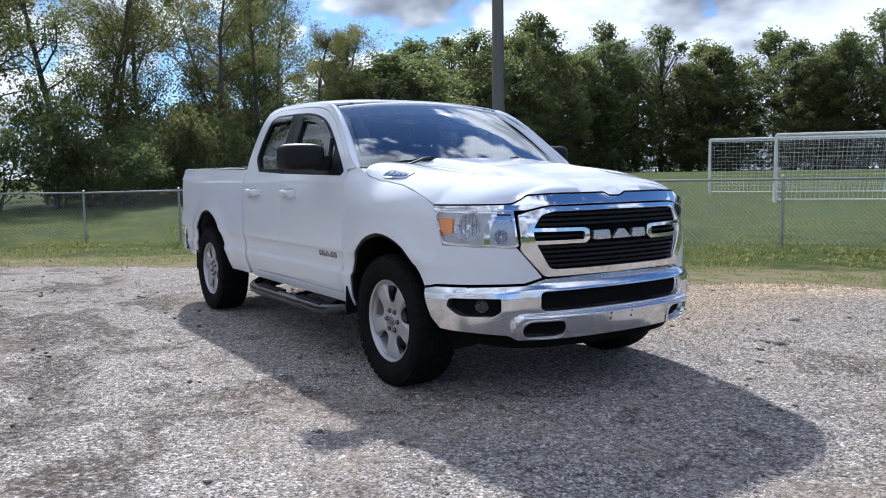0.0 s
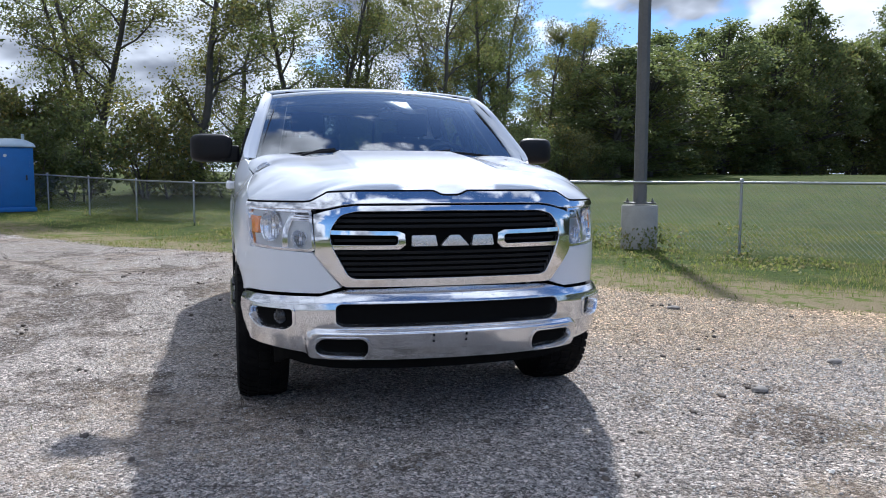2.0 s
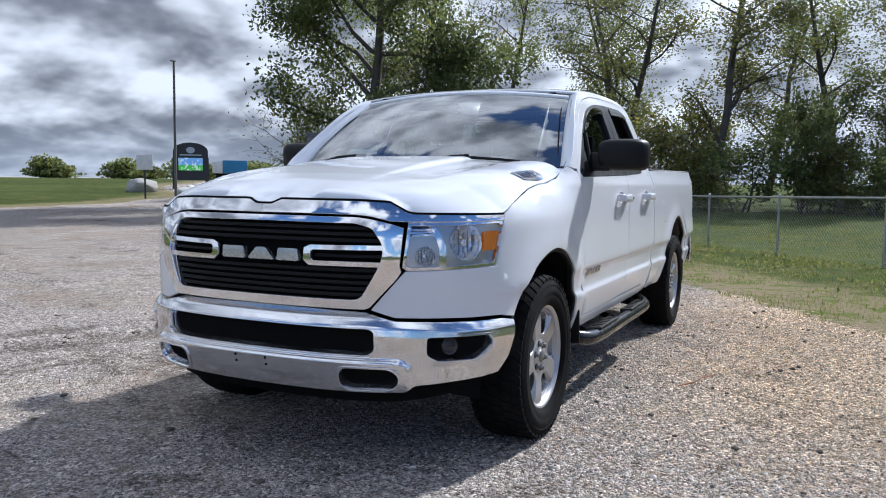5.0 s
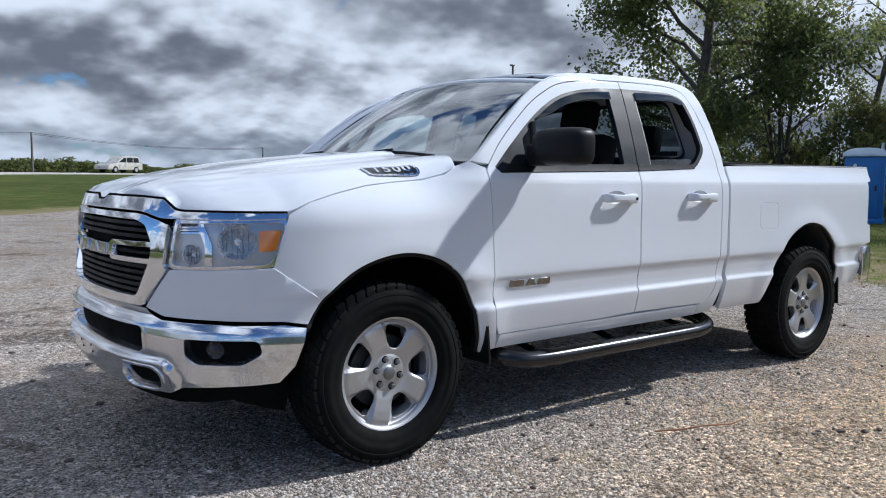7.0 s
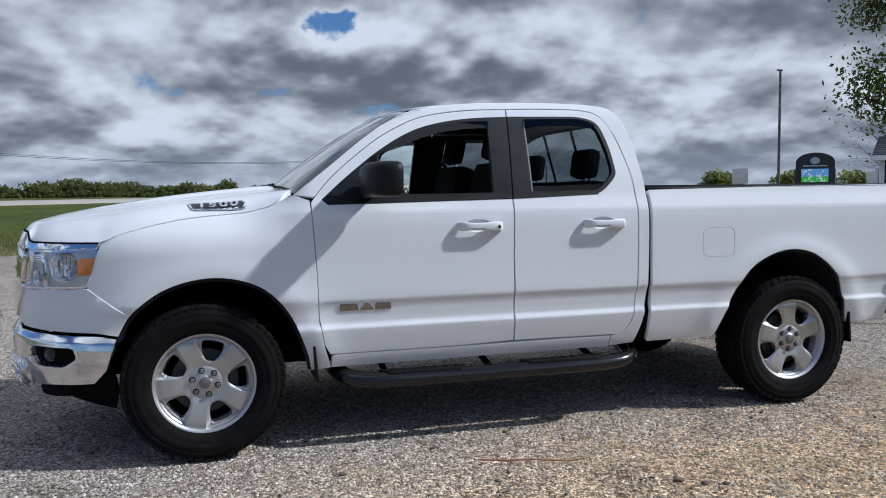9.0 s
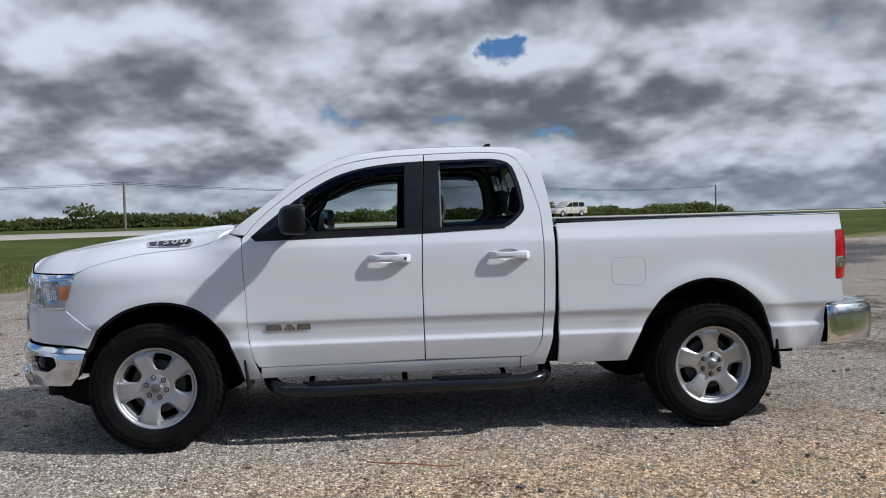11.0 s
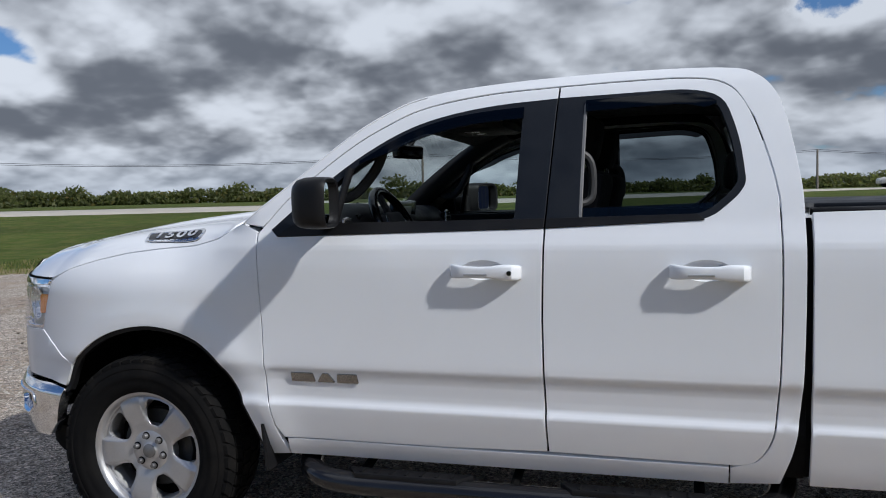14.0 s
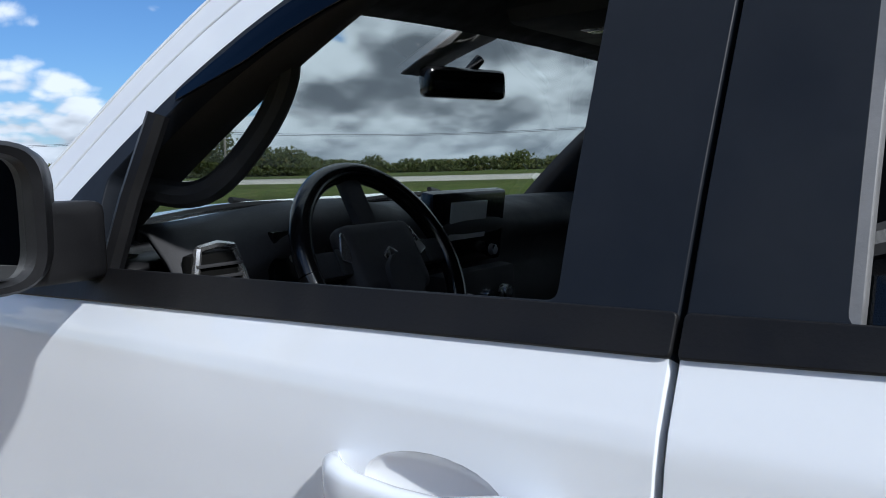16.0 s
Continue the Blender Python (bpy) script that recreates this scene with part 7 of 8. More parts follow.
TREE_WORDS = {
    "slim": ("tall slender tree with thin green and yellowing leaves", "tree", "trees behind the field fence"),
    "broad": ("large dark leafy tree with drooping limbs", "tree", "large trees by the booth"),
    "brush": ("dense dark green brush under the trees", "bush", "brush along the field edge"),
    "wood": ("full dark green tree at the edge of the woods", "tree", "woods beyond the sports field"),
    "bare": ("half bare tree with sparse olive leaves", "tree", "large trees by the booth"),
}


def plant(kind, pick, x, y, scale, wide, turn):
    trunk_me, crown_me = TREE_KINDS[kind][pick % len(TREE_KINDS[kind])]
    name = {"brush": "bush"}.get(kind, "tree")
    t = new(name)
    t.matrix_world = pose(x, y, gz(x, y) - 0.05, 0, 0, turn) @ Matrix.Diagonal((wide, wide, scale, 1.0))
    for nm, me in (("trunk", trunk_me), ("crown", crown_me)):
        ob = new(nm, me)
        ob.parent = t
    label, cat, grp = TREE_WORDS[kind]
    tagged(t, label, cat, grp)


def along(line, gap, rng, jitter):
    pts = np.array(line, float)
    seg = np.hypot(*np.diff(pts, axis=0).T)
    total, s, out = seg.sum(), 0.0, []
    arc = np.r_[0, np.cumsum(seg)]
    while s < total:
        q = np.array((np.interp(s, arc, pts[:, 0]), np.interp(s, arc, pts[:, 1])))
        out.append(q + rng.normal(size=2) * jitter)
        s += gap * rng.uniform(0.7, 1.3)
    return out


rng = np.random.default_rng(5)
EDGE_LINE = [(-33, -24), (-31.5, -16), (-29.5, -10), (-29.5, -4), (-31.5, 3), (-36, 10), (-44, 18), (-54, 28)]
for k, p in enumerate(along([(x - 5, y + 1) for x, y in [(-30.6, -13.2)] + EDGE_LINE[2:]], 3.6, rng, 1.6)):
    plant("slim", k, p[0], p[1], rng.uniform(0.80, 1.12), rng.uniform(0.85, 1.2), rng.uniform(0, 360))
for k, p in enumerate(along(EDGE_LINE, 1.9, rng, 0.7)):
    plant("brush", k, p[0], p[1], rng.uniform(0.6, 1.15), rng.uniform(0.8, 1.25), rng.uniform(0, 360))
for k, p in enumerate(along([(x - 10, y + 2) for x, y in EDGE_LINE[2:]], 7.5, rng, 1.4)):
    plant("slim", k + 2, p[0], p[1], rng.uniform(0.75, 1.0), rng.uniform(0.9, 1.2), rng.uniform(0, 360))
for k, p in enumerate(along([(x - 4, y + 1) for x, y in [(-30.6, -13.2)] + EDGE_LINE[2:]], 2.6, rng, 1.0)):
    plant("brush", k + 1, p[0], p[1], rng.uniform(0.9, 1.5), rng.uniform(0.9, 1.4), rng.uniform(0, 360))
for k, p in enumerate(along([(-54, 28), (-64, 36), (-76, 52), (-86, 72), (-86, 92), (-72, 108), (-52, 121), (-25, 135), (10, 146), (45, 150)], 4.4, rng, 1.8)):
    big = float(smoothstep(30, 75, p[1]))
    plant("wood", k, p[0], p[1], rng.uniform(0.90, 1.08) * (0.56 + 0.54 * big), rng.uniform(1.15, 1.5), rng.uniform(0, 360))
for k, p in enumerate(along([(-66, 30), (-86, 50), (-97, 74), (-96, 98), (-78, 116), (-54, 131), (-25, 145), (10, 156)], 7.5, rng, 2.0)):
    plant("wood", k + 2, p[0], p[1], rng.uniform(0.95, 1.12) * (0.60 + 0.58 * float(smoothstep(30, 75, p[1]))), rng.uniform(1.2, 1.6), rng.uniform(0, 360))
plant("broad", 0, -25.8, -15.6, 1.0, 0.95, 40)
plant("bare", 0, -28.2, -12.9, 1.55, 1.25, 200)
plant("bare", 0, -27.5, -20.2, 0.80, 0.9, 70)
plant("slim", 1, -38.5, -20.0, 0.9, 1.0, 10)


def far_band(name, line, gap, low, high, leaf, count, mat, label, seed, wide=2.6, groups=0.25):
    """A distant row of woods as one mass of leaf clumps."""
    r = np.random.default_rng(seed)
    spots, sizes = [], []
    for i, p in enumerate(along(line, gap, r, 1.5)):
        swell = 0.62 + groups * max(0.0, math.sin(0.31 * i + seed) * math.sin(0.083 * i + 0.5 * seed)) ** 1.2
        h = r.uniform(low, high) * swell * (1.0 if r.random() > 0.2 else 1.25)
        n = count
        q = r.normal(size=(n, 3))
        q /= np.linalg.norm(q, axis=1, keepdims=True)
        q *= r.uniform(0.35, 1.0, (n, 1))
        c = np.array((p[0], p[1], gz(p[0], p[1]) + h * 0.5))
        q[:, 2] = np.where(q[:, 2] < 0, -np.abs(q[:, 2]) ** 0.6, q[:, 2])
        q[:, :2] *= np.where(q[:, 2:] < -0.3, 1.35, 1.0)
        spots.append(c + q * np.array((wide * r.uniform(0.7, 1.4), wide, h * 0.52)))
        sizes.append(leaf * r.uniform(0.6, 1.3, n))
    V, F = leaf_mesh(np.concatenate(spots), np.concatenate(sizes), r)
    ob = new(name, fast_mesh(name, V, F, mat))
    return tagged(ob, label, "woods", kind="stuff")


def road_line(d, s0, s1, n=30):
    return [tuple(ROAD_N * d + ROAD_ALONG * s) for s in np.linspace(s0, s1, n)]


far_band("far_woods", road_line(150, 40, 330), 2.6, 4.6, 10.0, 0.40, 1100, LEAF_FAR, "distant green woods across the road", 71, 4.0, 1.25)
far_band("far_woods", road_line(230, -330, 190), 3.4, 3.4, 7.5, 0.62, 460, LEAF_FAR, "distant dark woods along the horizon", 72, 5.0)
far_band("far_woods", [(-70, -95), (-85, -80), (-95, -62), (-90, -45), (-75, -38)], 2.0, 2.2, 4.2, 0.28, 620, LEAF_A, "low green woods beyond the sign", 73, 2.4)
far_band("far_woods", [(150, -60), (190, 20), (180, 110), (120, 160), (45, 165)], 6.0, 6.0, 12.0, 0.9, 200, LEAF_B, "distant woods round the open fields", 74, 5.0)

# ---- chain-link fence ----
fence = empty("chain_link_fence", (float(FENCE_AT[0]), float(FENCE_AT[1]), 0.0), math.degrees(math.atan2(FENCE_WAY[1], FENCE_WAY[0])))
tagged(fence, "galvanised chain-link fence along the grass", "fence")
FENCE_H = 1.135
POSTS = [-20.9, -18.6, -16.15, -13.65, -11.0, -8.3, -5.75, -2.95, -0.05, 3.05] + [6.2 + 3.1 * k for k in range(13)]


def fence_foot(s):
    q = FENCE_AT + FENCE_WAY * s
    return gz(float(q[0]), float(q[1]))


bm = bmesh.new()
add_lathe(bm, [(0.0, -0.1), (0.024, -0.1), (0.024, FENCE_H + 0.02), (0.034, FENCE_H + 0.02), (0.030, FENCE_H + 0.055), (0.0, FENCE_H + 0.07)], 10, "z")
bmesh.ops.recalc_face_normals(bm, faces=bm.faces)
post = part("post", bm, GALVANISED, fence, "", True)
post.location = (POSTS[0], 0, fence_foot(POSTS[0]))
for s in POSTS[1:]:
    c = new("post", post.data)
    c.parent, c.location = fence, (s, 0, fence_foot(s))
tube("top_rail", [(s, 0, fence_foot(s) + FENCE_H) for s in POSTS], 0.021, GALVANISED, fence, 10)
V, F = [], []
run = FENCE_H - 0.06
s = POSTS[0]
while s < POSTS[-1] - run:
    for d in (1, -1):
        a = np.array((s if d > 0 else s + run, 0.024 + 0.002 * d, 0.05 + fence_foot(s)))
        e = np.array((s + run if d > 0 else s, 0.024 + 0.002 * d, FENCE_H + fence_foot(s)))
        b = len(V)
        for q in (a, e):
            V += [q + np.array(o) for o in ((0.0014, 0, 0.0014), (-0.0014, 0.0012, 0), (0, -0.0014, -0.0014))]
        F += [(b, b + 1, b + 4, b + 3), (b + 1, b + 2, b + 5, b + 4), (b + 2, b, b + 3, b + 5)]
    s += 0.075
net = mesh_object("chain_link_mesh", V, F, GALVANISED, fence, smooth=False)
net["kind"] = "stuff"

# ---- light pole on a concrete foot ----
lamp_pole = empty("light_pole", (-7.86, 5.82, 0.0))
tagged(lamp_pole, "dark steel pole bolted to a concrete foot", "light pole")
bm = bmesh.new()
add_lathe(bm, [(0.0, -0.2), (0.31, -0.2), (0.31, 0.69), (0.295, 0.72), (0.0, 0.725)], 28, "z")
bmesh.ops.recalc_face_normals(bm, faces=bm.faces)
part("concrete_foot", bm, CONCRETE, lamp_pole, "round concrete foot", True)
bm = bmesh.new()
add_box(bm, (0, 0, 0.755), (0.40, 0.40, 0.03), 0.004)
plate = part("base_plate", bm, POLE_STEEL, lamp_pole, "", True)
for sx in (-1, 1):
    for sy in (-1, 1):
        bm = bmesh.new()
        add_lathe(bm, [(0.0, 0.84), (0.016, 0.84), (0.016, 0.80), (0.028, 0.80), (0.028, 0.77), (0.0, 0.77)], 8, "z")
        bmesh.ops.recalc_face_normals(bm, faces=bm.faces)
        bmesh.ops.translate(bm, vec=(sx * 0.155, sy * 0.155, 0), verts=bm.verts)
        part("anchor_bolt", bm, POLE_STEEL, plate)
bm = bmesh.new()
add_lathe(bm, [(0.0, 0.77), (0.118, 0.77), (0.112, 3.0), (0.106, 4.9), (0.0, 4.92)], 8, "z")
bmesh.ops.recalc_face_normals(bm, faces=bm.faces)
part("pole", bm, POLE_STEEL, lamp_pole)

# ---- portable toilet ----
loo = empty("portable_toilet", (-23.05, -7.55, gz(-23, -7.5)), 22)
tagged(loo, "blue plastic portable toilet with pale roof by the fence", "portable toilet")
box("base", (0, 0, 0.07), (1.16, 1.16, 0.14), BLUE_PLASTIC, loo, 0.02)
box("cabin", (0, 0, 1.06), (1.08, 1.08, 1.86), BLUE_PLASTIC, loo, 0.03)
loo_door = box("door", (0.552, 0.02, 1.06), (0.03, 0.80, 1.74), BLUE_PLASTIC, loo, 0.012)
box("latch", (0.575, 0.32, 1.05), (0.02, 0.05, 0.16), DARK_SIGN, loo_door, 0.005)
bm = bmesh.new()
add_lathe(bm, [(0.0, 0.0), (0.045, 0.0), (0.05, -0.004)], 16)
bmesh.ops.transform(bm, matrix=Matrix.Translation((0.572, -0.25, 1.72)) @ Vector((1, 0, 0)).to_track_quat("Y", "Z").to_matrix().to_4x4(), verts=bm.verts)
part("round_sticker", bm, WHITE_WOOD, loo_door)
for z in (0.5, 0.95, 1.4):
    for y in (-0.556, 0.556):
        box("wall_rib", (0, y, z), (0.86, 0.02, 0.05), BLUE_PLASTIC, loo, 0.008)
rows = []
for u in np.linspace(-1, 1, 13):
    rows.append([(0.60 * u, 0.60 * v, 1.98 + 0.26 * (1 - abs(u) ** 2.4) * (1 - 0.5 * abs(v) ** 3) + 0.02) for v in np.linspace(-1, 1, 13)])
sheet("roof", rows, PALE_PLASTIC, loo, "pale domed roof", 0.03, True)
tube("vent_pipe", [(-0.42, 0.42, 1.9), (-0.42, 0.42, 2.42)], 0.045, PALE_PLASTIC, loo, 10)

# ---- booth ----
booth = empty("ticket_booth", (-20.64, -13.66, gz(-20.6, -13.7)), 37.0)
tagged(booth, "navy wooden booth with white trim and dark shingle roof", "booth")
BW, BDEP, BH = 2.0, 1.8, 2.15
bm = bmesh.new()
add_box(bm, (0, 0, BH / 2), (BDEP, BW, BH), 0.01)
part("wall", bm, NAVY, booth)
for k in range(15):
    box("siding_groove", (BDEP / 2 + 0.004, -BW / 2 + 0.128 * (k + 0.6), BH / 2), (0.012, 0.02, BH - 0.2), SHINGLE, booth, 0.0)
for sx in (-1, 1):
    for sy in (-1, 1):
        box("corner_trim", (sx * (BDEP / 2 - 0.02), sy * (BW / 2 - 0.06), BH / 2), (0.09, 0.15, BH), WHITE_WOOD, booth, 0.01)
bm = bmesh.new()
add_prism(bm, [(-BDEP / 2 - 0.35, BH - 0.02), (BDEP / 2 + 0.35, BH - 0.02), (BDEP / 2 + 0.35, BH + 0.10), (0.0, BH + 0.72), (-BDEP / 2 - 0.35, BH + 0.10)], -BW / 2 - 0.17, BW / 2 + 0.17, "y", 0.01)
part("roof", bm, SHINGLE, booth)
for k in range(9):
    t = (k + 0.5) / 9
    box("shingle_course", (BDEP / 2 + 0.34 - 1.30 * t, 0, BH + 0.10 + 0.62 * t * 1.03 + 0.012), (0.03, BW + 0.35, 0.016), SHINGLE, booth, 0.003, turn=Euler((0, radians(25), 0)).to_matrix())
box("fascia", (BDEP / 2 + 0.36, 0, BH + 0.035), (0.03, BW + 0.36, 0.15), WHITE_WOOD, booth, 0.005)
win = box("window", (BDEP / 2 + 0.02, -0.36, 1.38), (0.05, 0.82, 1.04), WHITE_WOOD, booth, 0.01, "white framed window with pale shutter")
box("shutter", (BDEP / 2 + 0.042, -0.36, 1.52), (0.02, 0.66, 0.60), PALE_PLASTIC, win, 0.004)
box("pane", (BDEP / 2 + 0.044, -0.36, 1.06), (0.02, 0.66, 0.24), GLOSS_BLACK, win, 0.004)
box("sill", (BDEP / 2 + 0.09, -0.36, 0.85), (0.12, 0.9, 0.05), WHITE_WOOD, win, 0.008)

# ---- message sign, tall post, stones by the entrance ----
sign = empty("message_sign", (-35.0, -34.1, gz(-35, -34)), 43)
tagged(sign, "dark arched message sign with a lit display", "sign")
arch = [(-1.05, 0.55), (1.05, 0.55), (1.05, 2.35)] + [(1.05 * math.cos(w), 2.35 + 0.55 * math.sin(w)) for w in np.linspace(0.15, math.pi - 0.15, 13)] + [(-1.05, 2.35)]
bm = bmesh.new()
add_prism(bm, arch, -0.22, 0.22, "x", 0.02)
case = part("casing", bm, DARK_SIGN, sign)
for y in (-0.98, 0.98):
    box("pillar", (0, y, 0.95), (0.5, 0.22, 2.0), DARK_SIGN, sign, 0.02)
display_m, dn = material("lit_display")
dpos = dn.add("ShaderNodeTexCoord").outputs["Object"]
dsep = dn.add("ShaderNodeSeparateXYZ", None, Vector=dpos)
dcol = dn.mix(dn.step(dsep.outputs[2], 1.46, 1.52), (0.10, 0.55, 0.09), (0.18, 0.42, 0.85))
dcol = dn.mix(dn.step(dn.noise(dpos, 5.0, 3.0, 0.6), 0.52, 0.58, 0.0, 0.8), dcol, (0.8, 0.9, 0.95))
demit = dn.add("ShaderNodeEmission", None, Color=dcol, Strength=0.55)
dn.add("ShaderNodeOutputMaterial", None, Surface=demit)
box("display", (0.23, 0, 1.55), (0.03, 1.45, 0.78), display_m, sign, 0.0, "lit green and blue display")
box("name_bar", (0.235, 0, 2.12), (0.02, 1.3, 0.07), PALE_PLASTIC, sign, 0.0)
bm = bmesh.new()
add_prism(bm, [(0.26 * math.cos(w), 2.42 + 0.20 * math.sin(w)) for w in np.linspace(0, 2 * math.pi, 18, endpoint=False)], 0.222, 0.24, "x")
part("round_emblem", bm, PALE_PLASTIC, sign)
tall = empty("tall_post", (-27.2, -27.8, gz(-27, -28)))
tagged(tall, "tall thin dark metal post", "post")
tube("shaft", [(0, 0, -0.1), (0, 0, 3.5), (0, 0, 6.75)], [0.075, 0.065, 0.055], POLE_STEEL, tall, 10)
bm = bmesh.new()
add_box(bm, (0.05, 0, 6.78), (0.26, 0.14, 0.08), 0.02)
part("cap", bm, POLE_STEEL, tall)
board = empty("notice_board", (-24.4, -27.0, gz(-24, -27)), 40)
tagged(board, "white notice board on a dark post", "notice board")
tube("board_post", [(0, 0, -0.1), (0, 0, 2.0)], 0.045, DARK_SIGN, board, 8)
box("board", (0.05, 0, 1.72), (0.03, 0.72, 0.72), WHITE_WOOD, board, 0.008)


def rock(name, x, y, size, seed, mat, label, squash=0.6):
    bm = bmesh.new()
    bmesh.ops.create_icosphere(bm, subdivisions=3, radius=1.0)
    for v in bm.verts:
        q = v.co * 1.3 + Vector((seed * 3.1, seed, 0))
        v.co *= 1.0 + 0.28 * noise.noise(q) + 0.10 * noise.noise(q * 3)
        v.co = Vector((v.co.x * size, v.co.y * size * 0.8, v.co.z * size * squash))
    ob = part(name, bm, mat, None, "", True)
    ob.matrix_world = pose(x, y, gz(x, y) + size * squash * 0.45, 0, 0, seed * 77)
    return tagged(ob, label, "rock")


for k in range(6):
    r_ob = rock("rock", -29.0 - 0.9 * k + 0.4 * (k % 2), -28.7 - 0.75 * k + 0.9 * (k > 3), 0.36 + 0.07 * ((k * 7) % 3), k + 1, WHITE_STONE, "whitewashed stone edging the entrance")
    tagged(r_ob, group="whitewashed stones")
rock("rock", -29.6, -32.6, 0.85, 9, CONCRETE, "large grey boulder on the grass", 0.62)

# ---- soccer goals ----


def goal(x, y, way, width=7.32, height=2.44, depth=1.9, net_gap=0.16, label="white soccer goal with net on the field", rim=0.06):
    g = empty("soccer_goal", (x, y, gz(x, y)), math.degrees(math.atan2(way[1], way[0])))
    tagged(g, label, "soccer goal", "soccer goals")
    for xx in (0, width):
        tube("upright", [(xx, 0, -0.05), (xx, 0, height)], rim, WHITE_WOOD, g, 10)
        tube("side_bar", [(xx, 0, height), (xx, 0.7, height - 0.05), (xx, depth, 0.05)], rim * 0.5, WHITE_WOOD, g, 7)
        tube("ground_bar", [(xx, 0, 0.04), (xx, depth, 0.04)], rim * 0.5, WHITE_WOOD, g, 7)
    tube("crossbar", [(0, 0, height), (width, 0, height)], rim, WHITE_WOOD, g, 10)
    tube("back_bar", [(0, depth, 0.05), (width, depth, 0.05)], rim * 0.5, WHITE_WOOD, g, 7)
    V, F = [], []

    def strand(a, b):
        a, b = np.array(a, float), np.array(b, float)
        k = len(V)
        for q in (a, b):
            V.extend([q + np.array((0.004, 0, 0.004)), q + np.array((-0.004, 0.003, 0)), q + np.array((0, -0.004, -0.004))])
        F.extend([(k, k + 1, k + 4, k + 3), (k + 1, k + 2, k + 5, k + 4), (k + 2, k, k + 3, k + 5)])

    def sheet_pt(u, v):
        """v from the crossbar back and down."""
        if v < 0.25:
            return (u, 0.7 * v / 0.25, height - 0.05 - 0.12 * v)
        t = (v - 0.25) / 0.75
        return (u, 0.7 + (depth - 0.7) * t, (height - 0.08) * (1 - t) + 0.05 * t)
    n = int(width / net_gap)
    for i in range(n + 1):
        u = width * i / n
        for v0, v1 in ((0, 0.25), (0.25, 0.62), (0.62, 1.0)):
            strand(sheet_pt(u, v0), sheet_pt(u, v1))
    for j in range(int(3.0 / net_gap)):
        v = j / (3.0 / net_gap)
        strand(sheet_pt(0, v), sheet_pt(width, v))
    for xx in (0, width):
        for j in range(1, int(height / net_gap)):
            z = height * j / int(height / net_gap)
            strand((xx, 0, z), (xx, 0.7 + (depth - 0.7) * (1 - z / height), z))
        for j in range(1, 9):
            yy = depth * j / 9
            strand((xx, yy, 0.05), (xx, yy, height if yy < 0.7 else height * (1 - (yy - 0.7) / (depth - 0.7))))
    nt = mesh_object("net", V, F, NET, g, smooth=False)
    nt["kind"] = "stuff"


goal(-13.6, 22.7, (0.80, 0.60))
goal(-19.7, 26.7, (0.80, 0.60))
goal(-78.0, 104.0, (0.80, 0.60), net_gap=0.6, label="small distant white soccer goal")

# ---- utility poles and wires along the road ----
UTIL = [ROAD_N * 71 + ROAD_ALONG * s for s in (116.0, 72.0, 26.5, -17.5, -62.0, -106.0)]
TOPS = []
for k, p in enumerate(UTIL):
    x, y = float(p[0]), float(p[1])
    up = empty("utility_pole", (x, y, gz(x, y)), 31)
    tagged(up, "grey timber utility pole beside the road", "utility pole", "utility poles")
    top = 4.42
    tube("shaft", [(0, 0, -0.2), (0, 0, top)], [0.14, 0.10], TIMBER, up, 8)
    for z in (top - 0.13, top - 0.30):
        bm = bmesh.new()
        add_lathe(bm, [(0.0, z), (0.05, z), (0.06, z + 0.05), (0.03, z + 0.12), (0.0, z + 0.13)], 8, "z")
        bmesh.ops.recalc_face_normals(bm, faces=bm.faces)
        part("insulator", bm, GALVANISED, up)
    TOPS.append((x, y, gz(x, y) + top))
for a, b in zip(TOPS, TOPS[1:]):
    for dz, sag in ((0.0, 0.75), (-0.17, 0.70)):
        pts = [tuple(np.array(a) + (np.array(b) - np.array(a)) * t + np.array((0, 0, dz - 4 * sag * t * (1 - t)))) for t in np.linspace(0, 1, 13)]
        w = tube("power_line", pts, 0.018, DARK_SIGN, None, 4)
        tagged(w, "thin dark power line between poles", "power line", "power lines")

# ---- loose stones, grass, twigs ----
ROCK_GREY = simple("dusty_grey_rock", (0.20, 0.18, 0.16), 0.9, 0.0, 0.0, 0.3, 30.0, 0.5, 120.0)
rng = np.random.default_rng(17)


